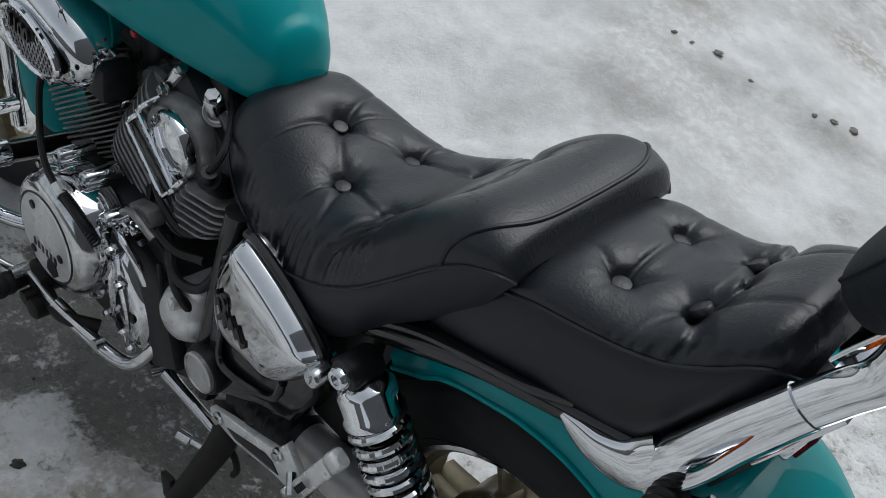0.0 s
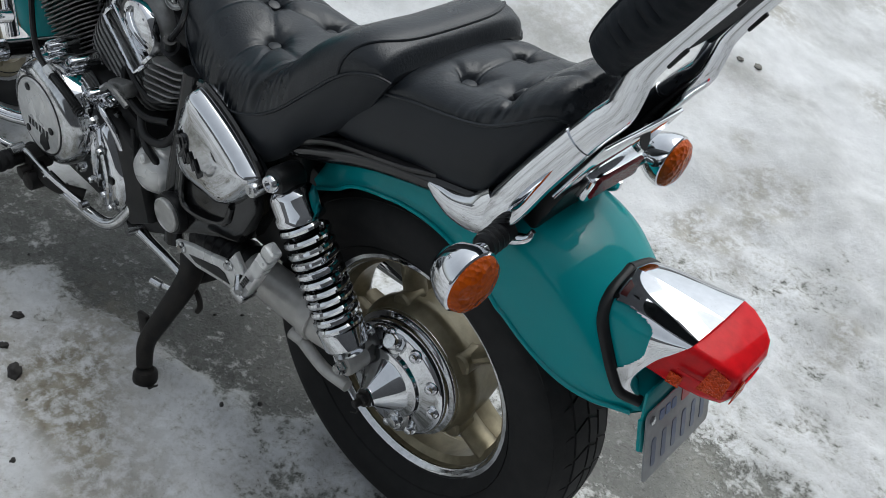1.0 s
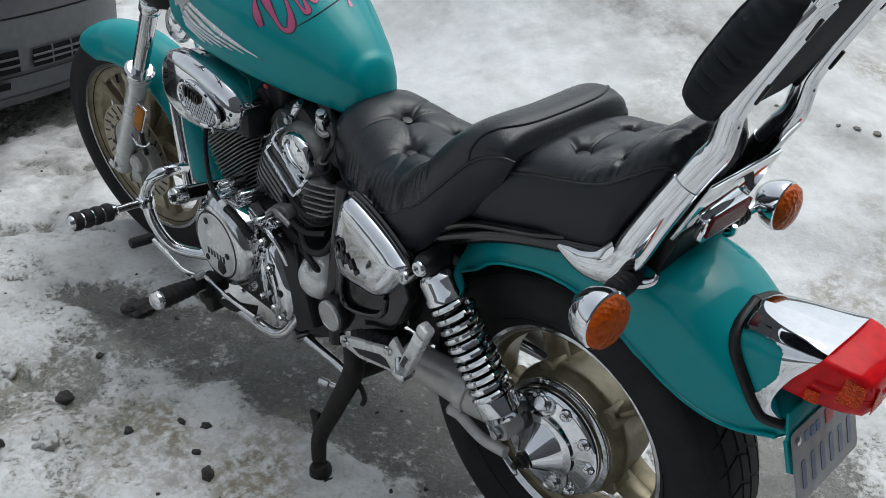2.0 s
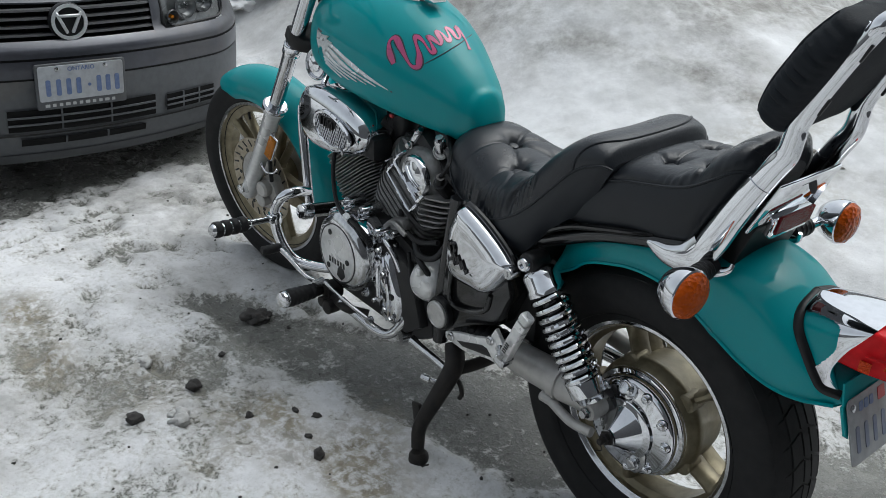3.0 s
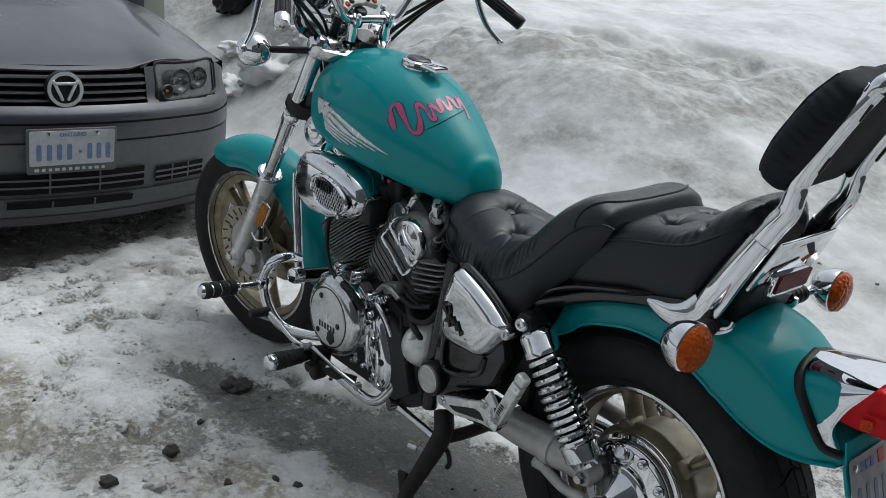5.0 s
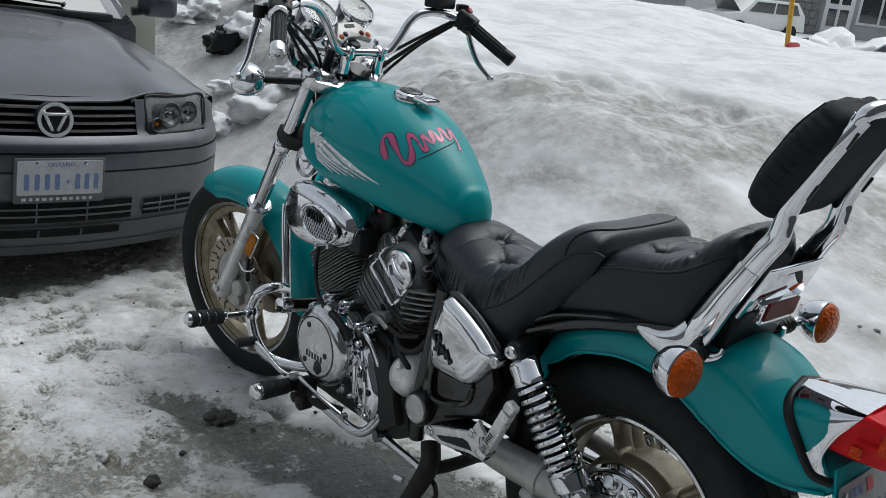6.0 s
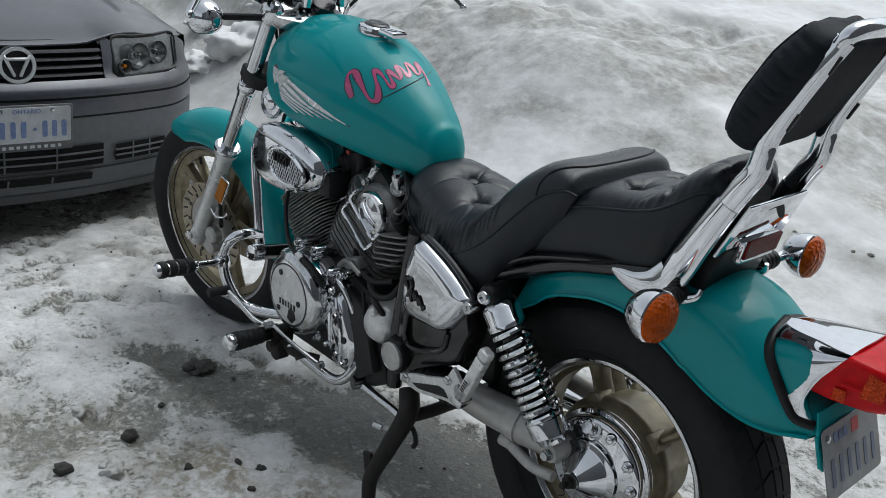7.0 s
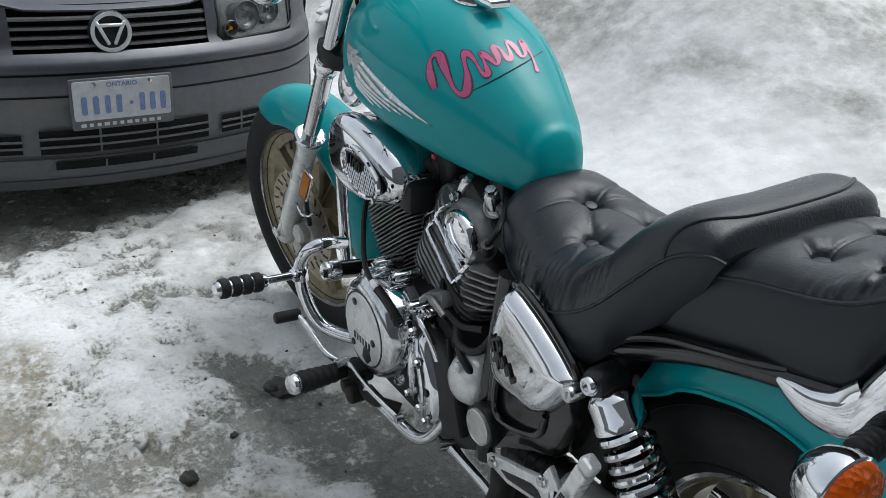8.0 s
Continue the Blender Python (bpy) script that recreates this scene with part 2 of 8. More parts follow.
def loft(rings, closed=True, caps=True):
    """Joins rings of equally many points."""
    bm = bmesh.new()
    R = [[bm.verts.new(p) for p in r] for r in rings]
    m = len(R[0])
    for A, B in zip(R, R[1:]):
        for k in range(m if closed else m - 1):
            bm.faces.new((A[k], A[(k + 1) % m], B[(k + 1) % m], B[k]))
    if caps and closed:
        bm.faces.new(R[0])
        bm.faces.new(R[-1])
    return bm


def slab(outline, depth, m=None, bevel=0.0, segments=2):
    """A flat outline of (u, v) pairs, thick along w, with rounded edges."""
    bm = bmesh.new()
    f = bm.faces.new([bm.verts.new((u, v, 0)) for u, v in outline])
    ext = bmesh.ops.extrude_face_region(bm, geom=[f])
    bmesh.ops.translate(bm, verts=[v for v in ext["geom"] if isinstance(v, bmesh.types.BMVert)], vec=(0, 0, depth))
    if bevel:
        rim = [e for e in bm.edges if abs(e.verts[0].co.z - e.verts[1].co.z) < 1e-6]
        bmesh.ops.bevel(bm, geom=rim, offset=bevel, segments=segments, affect="EDGES", profile=0.5, clamp_overlap=True)
    if m is not None:
        bm.transform(m)
    return bm


def block(size, m=None, bevel=0.0, segments=2):
    bm = bmesh.new()
    bmesh.ops.create_cube(bm, size=1, matrix=Matrix.Diagonal((*size, 1)))
    if bevel:
        bmesh.ops.bevel(bm, geom=bm.edges[:], offset=bevel, segments=segments, affect="EDGES", profile=0.5, clamp_overlap=True)
    if m is not None:
        bm.transform(m)
    return bm


def rounded(w, h, r, n=4):
    """Outline of a rounded rectangle."""
    out = []
    for cx, cy, a in ((w / 2 - r, h / 2 - r, 0), (-w / 2 + r, h / 2 - r, 90), (-w / 2 + r, -h / 2 + r, 180), (w / 2 - r, -h / 2 + r, 270)):
        out += [(cx + r * math.cos(radians(a + 90 * k / n)), cy + r * math.sin(radians(a + 90 * k / n))) for k in range(n + 1)]
    return out


# planes: u runs forward or across, v up, w out of the face
LEFT = Matrix(((-1, 0, 0, 0), (0, 0, 1, 0), (0, 1, 0, 0), (0, 0, 0, 1)))      # u back, v up, w to the left side
REAR = Matrix(((0, 0, -1, 0), (-1, 0, 0, 0), (0, 1, 0, 0), (0, 0, 0, 1)))     # u right, v up, w backwards


def left_slab(points, y0, depth, bevel=0.002):
    """A plate facing left: outline of (x, z) pairs, from y0 outwards."""
    return slab([(-x, z) for x, z in points], depth, Matrix.Translation((0, y0, 0)) @ LEFT, bevel)


def bolt_bm(at, axis, r=0.007, h=0.006):
    return lathe([(r * 1.35, 0), (r * 1.35, h * 0.25), (r, h * 0.3), (r, h * 0.9), (r * 0.8, h)], at, axis, 6)


def lettering(text, size, depth, m):
    """A word in the built-in font as a solid mesh, its base line centred on m."""
    curve = bpy.data.curves.new("word", "FONT")
    curve.body, curve.size, curve.extrude, curve.offset, curve.align_x = text, size, depth, size * 0.02, "CENTER"
    tmp = new("word", curve)
    me = bpy.data.meshes.new_from_object(tmp.evaluated_get(bpy.context.evaluated_depsgraph_get()))
    bpy.data.objects.remove(tmp)
    bm = bmesh.new()
    bm.from_mesh(me)
    bm.transform(m)
    return bm


def curve_of(xs, ys):
    """A smooth curve through stations, xs rising."""
    xs, ys = np.array(xs, float), np.array(ys, float)
    d = np.gradient(ys, xs)

    def f(x):
        x = min(max(x, xs[0]), xs[-1])
        i = min(int(np.searchsorted(xs, x, side="right")) - 1, len(xs) - 2)
        h = xs[i + 1] - xs[i]
        t = (x - xs[i]) / h
        return (2 * t ** 3 - 3 * t * t + 1) * ys[i] + (t ** 3 - 2 * t * t + t) * h * d[i] + (-2 * t ** 3 + 3 * t * t) * ys[i + 1] + (t ** 3 - t * t) * h * d[i + 1]
    return f

# ---------------------------------------------------------------- ground: ice, packed snow and the ploughed bank


def step01(a, b, x):
    t = np.clip((x - a) / (b - a), 0, 1)
    return t * t * (3 - 2 * t)


def value_noise(x, y, scale, seed, octaves=4):
    """Smooth noise on arrays, about -1 to 1."""
    rng = np.random.RandomState(seed)
    grid = rng.rand(256, 256) * 2 - 1
    out, amp, tot = 0, 1.0, 0
    for o in range(octaves):
        u, v = x * scale * 2 ** o + 37.3 * o, y * scale * 2 ** o + 11.7 * o
        i, j = np.floor(u).astype(int), np.floor(v).astype(int)
        fu, fv = u - i, v - j
        fu, fv = fu * fu * (3 - 2 * fu), fv * fv * (3 - 2 * fv)
        g = lambda a, b: grid[a % 256, b % 256]
        out = out + amp * ((g(i, j) * (1 - fu) + g(i + 1, j) * fu) * (1 - fv) + (g(i, j + 1) * (1 - fu) + g(i + 1, j + 1) * fu) * fv)
        tot, amp = tot + amp, amp * 0.5
    return out / tot * 1.7


def crest(x):
    return np.interp(x, [-6, 0.0, 1.5, 2.1, 2.7, 2.95, 3.6, 5.0, 9.0], [-5.6, -4.7, -3.9, -3.62, -3.35, -2.75, -2.45, -2.3, -2.3])


def bank_height(x, y):
    top = np.interp(x, [-6, -1, 0.3, 1.0, 1.6, 2.4, 3.6, 6, 9, 20], [0.05, 0.1, 0.24, 0.42, 0.60, 0.74, 0.84, 1.0, 1.0, 0.6])
    foot = -0.75 - 0.35 * step01(1.0, -0.8, x) + 0.12 * value_noise(x, y, 0.9, 5, 2)
    up = step01(0, 1, (foot - y) / 1.55)
    top = top + step01(-2.6, -6.6, y) * np.maximum(0, np.interp(x, [2.0, 2.8, 3.4, 4.2, 5.0], [1.06, 1.05, 1.02, 1.10, 1.19]) - top) * step01(-2.5, 1.5, x)
    far = 1 - 0.9 * step01(7.6, 10.5, -y + 0.1 * np.maximum(0, x))
    s = y - crest(x) + 0.16 * value_noise(x, y, 1.3, 27, 3) + 0.05 * value_noise(x, y, 5.0, 28, 2)
    cut = step01(-0.10, 0.12, s) * np.exp(-np.maximum(0, s - 0.12) / 0.42)          # broken edge below the smooth upper snow
    face = step01(-0.05, 0.15, s)
    rough = value_noise(x + 0.2 * value_noise(x, y, 1.7, 18, 2), y, 2.1, 17, 3)
    billow = np.abs(value_noise(x, y, 2.2, 71, 3)) + 0.40 * np.abs(value_noise(x, y, 5.5, 72, 3)) * step01(-5.5, -3.6, y) - 0.5
    band = face * step01(2.1, 0.5, s + 0.5 * value_noise(x, y, 0.9, 29, 2))                     # churned belt below the smooth upper snow
    hollow = np.exp(-((s - 0.42) / 0.34) ** 2) * np.clip(0.55 + 0.9 * value_noise(x, y, 0.9, 31, 3), 0, 1.3)
    lumps = -0.10 * hollow + 0.06 * value_noise(x, y, 0.9, 7, 3) + 0.012 * value_noise(x, y, 3.1, 8, 3) + band * (0.040 * rough + 0.100 * billow + 0.014 * value_noise(x, y, 8.0, 73, 3) - 0.035 * cut * np.clip(0.5 + value_noise(x, y, 1.1, 30, 3), 0, 1.2))
    return up * (top * far + lumps * np.minimum(1, 2.4 * up * (1.25 - up)))


def blob(x, y, cx, cy, rx, ry, turn=0.0):
    c, s = math.cos(turn), math.sin(turn)
    u, v = ((x - cx) * c + (y - cy) * s) / rx, (-(x - cx) * s + (y - cy) * c) / ry
    return np.exp(-(u * u + v * v))


def bare_ice(x, y):
    """Where the snow has gone: the wet strip under the machine, the wheel marks before the car and worn patches."""
    mid = np.interp(x, [-0.6, 0.1, 0.3, 0.5, 0.8, 1.06, 1.315, 1.5, 1.6], [-0.3, -0.10, -0.065, -0.02, 0.065, 0.17, 0.275, 0.365, 0.40])
    half = np.interp(x, [-0.6, 0.0, 0.3, 0.5, 0.8, 1.06, 1.315, 1.5, 1.6], [-0.15, -0.06, 0.14, 0.19, 0.185, 0.112, 0.062, 0.012, -0.08])
    wob = 0.05 * value_noise(x, y, 5.0, 61, 3)
    strip = 0.75 * step01(0.05, -0.03, np.abs(y - mid) - half + wob)
    crust = 0.02 * blob(x, y, 0.16, 0.22, 0.32, 0.20) + 0.30 * blob(x, y, 0.95, 0.52, 0.34, 0.14, -0.2) + 0.25 * blob(x, y, 1.25, 0.05, 0.25, 0.2)
    behind = 0.95 * blob(x, y, -0.24, -0.44, 0.26, 0.20, 0.4) + 0.46 * blob(x, y, -0.5, -0.65, 0.4, 0.3) + 0.3 * blob(x, y, -0.1, -1.25, 0.35, 0.3)
    car = 0.85 * step01(2.25, 2.62, x + 0.18 * value_noise(x, y, 1.6, 63, 3)) * step01(-0.85, -0.45, y) * step01(1.9, 1.4, y) * step01(8.0, 6.0, x)
    car = car + 0.42 * blob(x, y, 2.22, 0.42, 0.16, 0.22, 0.6) + 0.40 * blob(x, y, 2.15, 0.02, 0.13, 0.12) + 0.32 * blob(x, y, 2.35, -0.2, 0.2, 0.1)
    return strip, crust + behind, car


def ground_fields(x, y):
    bank = bank_height(x, y)
    grain = value_noise(x, y, 9.0, 3, 4)
    fine = value_noise(x, y, 34.0, 4, 3)
    strip, worn, car = bare_ice(x, y)
    flat = step01(0.10, 0.02, bank)
    cover = 0.76 + 0.15 * step01(1.15, 1.6, x) * step01(1.0, 0.6, y) + 0.18 * step01(-0.35, -0.9, y) - strip - worn - car + flat * (0.40 * value_noise(x, y, 2.6, 11, 5) + 0.20 * grain + 0.12 * fine) + np.minimum(0.6, bank * 6)
    below = y - crest(x)
    cover = cover - 0.75 * step01(-0.1, 0.1, below) * step01(2.2, 0.6, below) * np.minimum(1, bank * 3) * np.clip(0.35 + 0.8 * value_noise(x, y, 1.5, 43, 5), 0, 1)
    prints = np.zeros_like(x)
    rng = np.random.RandomState(8)
    for _ in range(110):
        px, py = rng.uniform(1.15, 2.6), rng.uniform(-0.5, 0.75)
        a, w, h = rng.uniform(0, 3.14), rng.uniform(0.03, 0.075), rng.uniform(0.014, 0.032)
        dx, dy = (x - px) * math.cos(a) + (y - py) * math.sin(a), -(x - px) * math.sin(a) + (y - py) * math.cos(a)
        prints = np.maximum(prints, np.exp(-((dx / w) ** 2 + (dy / h) ** 2) ** 2) * rng.uniform(0.3, 1))
    cover = cover - 0.62 * prints * flat
    tracks = 0.5 + 0.5 * np.sin((x * 0.75 + y * 0.66) * 105 + 2.2 * value_noise(x, y, 3, 15, 2))
    lane = np.exp(-(((y + 0.10 - 0.9 * (2.8 - x)) / 0.16) ** 2)) * step01(2.35, 2.55, x) * step01(3.6, 3.1, x) + blob(x, y, 1.25, 0.82, 0.22, 0.16)
    cover = cover - 0.25 * lane * tracks
    snow = step01(0.25, 0.75, cover)
    z = bank - 0.012 + snow * (0.014 + (0.005 + 0.005 * flat) * grain + (0.0015 + 0.0035 * flat) * fine) + 0.004 * value_noise(x, y, 1.1, 2, 3)
    z = z - prints * 0.022 * flat - lane * tracks * 0.012
    right = step01(-0.4, -0.9, y) * np.minimum(1, np.maximum(0, 1 - bank * 2))
    z = z + right * (0.016 * value_noise(x, y, 2.2, 31, 3) + 0.006 * value_noise(x, y, 5.5, 32, 3) + 0.004 * np.sin((y * 0.86 + x * 0.5) * 7 + 2 * value_noise(x, y, 0.6, 33, 2)))
    n1 = value_noise(x, y, 3.1, 41, 5)
    dirt = 1.25 * np.clip(0.6 + n1, 0, 1.2) * (blob(x, y, 0.50, 0.42, 0.16, 0.07, -0.5) + 1.2 * blob(x, y, 0.72, 0.62, 0.34, 0.16, 0.2) + 0.9 * blob(x, y, 1.70, 0.82, 0.12, 0.07, 0.3) + 0.7 * blob(x, y, 1.40, 0.84, 0.16, 0.08) + 0.8 * blob(x, y, 0.83, 0.43, 0.10, 0.05) + 0.6 * blob(x, y, 0.15, 0.55, 0.3, 0.2) + 0.5 * blob(x, y, 1.05, 0.62, 0.25, 0.12) + 0.45 * blob(x, y, 0.62, 0.25, 0.2, 0.08, -0.4))
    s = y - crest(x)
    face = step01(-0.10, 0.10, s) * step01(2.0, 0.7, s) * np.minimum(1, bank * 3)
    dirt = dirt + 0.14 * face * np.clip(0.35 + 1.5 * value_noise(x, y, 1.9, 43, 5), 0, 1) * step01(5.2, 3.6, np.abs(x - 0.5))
    dirt = dirt + 0.75 * step01(0.42, 0.8, value_noise(x, y, 2.4, 45, 5)) * right + 0.8 * blob(x, y, 0.5, -2.45, 0.14, 0.10) + 0.8 * blob(x, y, -0.1, -2.38, 0.12, 0.1)
    dirt = dirt + 0.35 * np.exp(-((bank - 0.25) / 0.15) ** 2) * step01(0.2, 0.7, value_noise(x, y, 2.0, 47, 5))
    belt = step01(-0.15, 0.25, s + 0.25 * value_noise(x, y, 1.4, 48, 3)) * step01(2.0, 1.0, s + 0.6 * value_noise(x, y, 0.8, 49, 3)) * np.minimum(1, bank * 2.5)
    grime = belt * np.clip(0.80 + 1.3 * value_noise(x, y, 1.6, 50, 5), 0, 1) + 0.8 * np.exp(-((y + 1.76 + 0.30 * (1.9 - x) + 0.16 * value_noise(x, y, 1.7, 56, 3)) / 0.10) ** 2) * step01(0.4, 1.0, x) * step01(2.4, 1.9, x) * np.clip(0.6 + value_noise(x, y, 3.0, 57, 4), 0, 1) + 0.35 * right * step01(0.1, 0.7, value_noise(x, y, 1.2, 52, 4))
    yard = step01(0.75, 1.1, x) * step01(3.2, 2.4, x) * step01(-0.45, -0.1, y)
    grime = grime + yard * np.clip(0.48 + 1.1 * value_noise(x, y, 1.5, 55, 5), 0, 0.95)
    wander = 0.06 * value_noise(x, y, 1.1, 53, 3)
    streak = np.exp(-((y + 1.58 - 0.09 * (x - 0.8) + wander) / 0.045) ** 2) + 0.7 * np.exp(-((y + 1.42 - 0.05 * (x - 0.8) - wander) / 0.05) ** 2) + 0.7 * np.exp(-((y + 1.90 - 0.34 * (x - 0.6) + wander) / 0.07) ** 2)
    grime = grime + 0.9 * streak * step01(-0.2, 0.3, x) * step01(2.2, 1.2, x) * np.clip(0.5 + value_noise(x, y, 2.6, 54, 4), 0, 1)
    return z, np.clip(cover, 0, 1.3), np.clip(dirt, 0, 1), np.clip(grime, 0, 1), np.clip(bank * 5, 0, 1), np.clip(car + 1.3 * strip + 0.8 * blob(x, y, -0.24, -0.44, 0.28, 0.22, 0.4), 0, 1)


def axis_steps(fine_lo, fine_hi, fine, lo, hi, grow=1.12):
    mid = list(np.arange(fine_lo, fine_hi + 1e-6, fine))
    a, b, s = [], [], fine
    v = mid[0]
    while v > lo:
        s *= grow
        v -= s
        a.append(max(v, lo))
    s, v = fine, mid[-1]
    while v < hi:
        s *= grow
        v += s
        b.append(min(v, hi))
    return np.array(a[::-1] + mid + b)


def make_snow_ground():
    m, n, l, p = material("ice_and_snow")
    co = n.new("ShaderNodeTexCoord").outputs["Object"]

    def field(name):
        a = n.new("ShaderNodeAttribute")
        a.attribute_name = name
        return a.outputs["Fac"]

    def sum_of(first, weight, second):
        q = n.new("ShaderNodeMath")
        q.operation = "MULTIPLY_ADD"
        l.new(first, q.inputs[0])
        q.inputs[1].default_value = weight
        l.new(second, q.inputs[2])
        return q.outputs[0]
    crumb = noise_node(n, l, 70, 8, 0.72, co)
    grit = noise_node(n, l, 120, 5, 0.65, co)
    clump = noise_node(n, l, 21, 6, 0.65, co)
    mid = noise_node(n, l, 6, 5, 0.6, co)
    # ragged edge of the snow: the drawn-out cover broken up at two sizes
    patch = noise_node(n, l, 8.5, 7, 0.62, co)
    edge = sum_of(crumb, 2.3, sum_of(clump, 1.5, sum_of(patch, 0.9, field("snow"))))
    shift = n.new("ShaderNodeMapRange")
    shift.inputs["From Min"].default_value, shift.inputs["From Max"].default_value = 2.56, 2.86
    l.new(edge, shift.inputs["Value"])
    cover = shift.outputs["Result"]
    thin = n.new("ShaderNodeMapRange")
    thin.inputs["From Min"].default_value, thin.inputs["From Max"].default_value = 2.72, 3.2
    l.new(edge, thin.inputs["Value"])
    ice = mix(n, l, ramp(n, l, mid, (0.35, 0.0), (0.68, 1.0)), (0.13, 0.131, 0.116), (0.27, 0.27, 0.245))
    ice = mix(n, l, ramp(n, l, clump, (0.50, 0.0), (0.78, 0.5)), ice, (0.36, 0.362, 0.345))
    ice = mix(n, l, ramp(n, l, field("wet"), (0.2, 0.0), (0.8, 0.62)), ice, (0.065, 0.066, 0.062))
    ice = mix(n, l, ramp(n, l, noise_node(n, l, 46, 8, 0.7, co), (0.56, 0.0), (0.70, 0.55)), ice, (0.40, 0.40, 0.385))
    ice = mix(n, l, ramp(n, l, grit, (0.33, 0.9), (0.41, 0.0)), ice, (0.035, 0.034, 0.032))
    white = mix(n, l, ramp(n, l, crumb, (0.3, 0.0), (0.7, 1.0)), (0.60, 0.605, 0.61), (0.72, 0.725, 0.73))
    white = mix(n, l, field("drift"), white, mix(n, l, ramp(n, l, clump, (0.3, 0.0), (0.7, 1.0)), (0.63, 0.635, 0.64), (0.70, 0.705, 0.71)))
    white = mix(n, l, thin.outputs["Result"], (0.50, 0.495, 0.465), white)
    white = mix(n, l, ramp(n, l, noise_node(n, l, 3.2, 7, 0.62, co), (0.38, 0.5), (0.56, 0.0)), white, (0.40, 0.405, 0.40))
    speck = n.new("ShaderNodeMath")
    speck.operation = "MULTIPLY"
    l.new(ramp(n, l, noise_node(n, l, 170, 4, 0.65, co), (0.30, 0.85), (0.345, 0.0)), speck.inputs[0])
    l.new(ramp(n, l, field("drift"), (0.0, 1.0), (1.0, 0.12)), speck.inputs[1])
    white = mix(n, l, speck.outputs[0], white, (0.20, 0.18, 0.155))
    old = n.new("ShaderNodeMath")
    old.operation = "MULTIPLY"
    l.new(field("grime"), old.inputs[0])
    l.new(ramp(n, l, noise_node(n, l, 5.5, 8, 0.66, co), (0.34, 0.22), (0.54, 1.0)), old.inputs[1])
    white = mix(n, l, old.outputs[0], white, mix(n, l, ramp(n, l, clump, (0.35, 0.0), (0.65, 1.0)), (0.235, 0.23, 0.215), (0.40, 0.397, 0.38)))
    soil = mix(n, l, ramp(n, l, clump, (0.3, 0.0), (0.7, 1.0)), (0.36, 0.33, 0.265), (0.15, 0.13, 0.092))
    dirty = n.new("ShaderNodeMath")
    dirty.operation = "MULTIPLY"
    l.new(field("dirt"), dirty.inputs[0])
    l.new(ramp(n, l, noise_node(n, l, 33, 7, 0.7, co), (0.40, 0.10), (0.56, 1.0)), dirty.inputs[1])
    top = mix(n, l, cover, ice, white)
    l.new(mix(n, l, dirty.outputs[0], top, soil), p.inputs["Base Color"])
    l.new(mix(n, l, cover, ramp(n, l, clump, (0.35, 0.20), (0.7, 0.48)), 0.75), p.inputs["Roughness"])
    p.inputs["Specular IOR Level"].default_value = 0.35
    tall = sum_of(cover, 1.0, sum_of(clump, 0.35, mix(n, l, field("drift"), crumb, sum_of(crumb, 0.35, mid))))
    bump(n, l, p, tall, 0.55, 0.008)
    return m


def build_ground():
    xs = axis_steps(-0.9, 3.6, 0.017, -900, 1500, 1.06)
    ys = axis_steps(-4.1, 1.1, 0.019, -1500, 900, 1.06)
    X, Y = np.meshgrid(xs, ys, indexing="ij")
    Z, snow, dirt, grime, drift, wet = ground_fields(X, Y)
    nx, ny = X.shape
    me = bpy.data.meshes.new("ground")
    me.vertices.add(nx * ny)
    me.vertices.foreach_set("co", np.stack([X, Y, Z], -1).astype(np.float32).ravel())
    i = np.arange(nx * ny).reshape(nx, ny)
    quads = np.stack([i[:-1, :-1], i[1:, :-1], i[1:, 1:], i[:-1, 1:]], -1).reshape(-1, 4)
    me.loops.add(quads.size)
    me.loops.foreach_set("vertex_index", quads.ravel().astype(np.int32))
    me.polygons.add(len(quads))
    me.polygons.foreach_set("loop_start", np.arange(0, quads.size, 4, dtype=np.int32))
    me.polygons.foreach_set("use_smooth", np.ones(len(quads), bool))
    me.update(calc_edges=True)
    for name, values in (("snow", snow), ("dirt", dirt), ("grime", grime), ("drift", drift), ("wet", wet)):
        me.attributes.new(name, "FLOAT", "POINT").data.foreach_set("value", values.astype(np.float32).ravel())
    me.materials.append(make_snow_ground())
    ob = new("ground", me)
    return tagged(ob, "icy driveway of packed snow, wet grey ice and a ploughed snow bank", "snowy ground", kind="structure")


ground = build_ground()


def ground_z(x, y):
    return float(ground_fields(np.array([float(x)]), np.array([float(y)]))[0][0])

# ---------------------------------------------------------------- motorcycle
bike = thing("motorcycle", "teal cruiser motorcycle with chrome trim and black tufted seat", "motorcycle")
HUB = (0.0, 0.0, 0.338)          # rear axle
AXLE = (1.535, 0.0, 0.322)       # front axle, steering straight
RAKE = Vector((-0.492, 0.0, 0.8706))
HEAD = Vector((1.10, 0.0, 1.03))
STEER = Matrix.Translation((0, 0.022, 0)) @ Matrix.Translation(HEAD) @ Matrix.Rotation(radians(9.5), 4, RAKE) @ Matrix.Translation(-HEAD)


def front(name, bm, mat, parent, label="", smooth=40):
    """A part of the steered front end."""
    return part(name, moved(bm, STEER), mat, parent, label, smooth)


def tyre_bm(c, R, w, rim, seg=72):
    """Round-shouldered tyre carcass."""
    prof = []
    for a in np.linspace(-112, 112, 19):
        s, co = math.sin(radians(a)), math.cos(radians(a))
        mid = (R + rim) / 2
        prof.append((mid + (R - mid) * math.copysign(abs(co) ** 0.72, co), w / 2 * math.copysign(abs(s) ** 0.8, s)))
    prof = [(max(r, rim - 0.004), h) for r, h in prof]
    prof.append((rim - 0.012, prof[-1][1] * 0.5))
    prof.append((rim - 0.012, prof[0][1] * 0.5))
    return ring_lathe(prof, c, (0, 1, 0), seg)


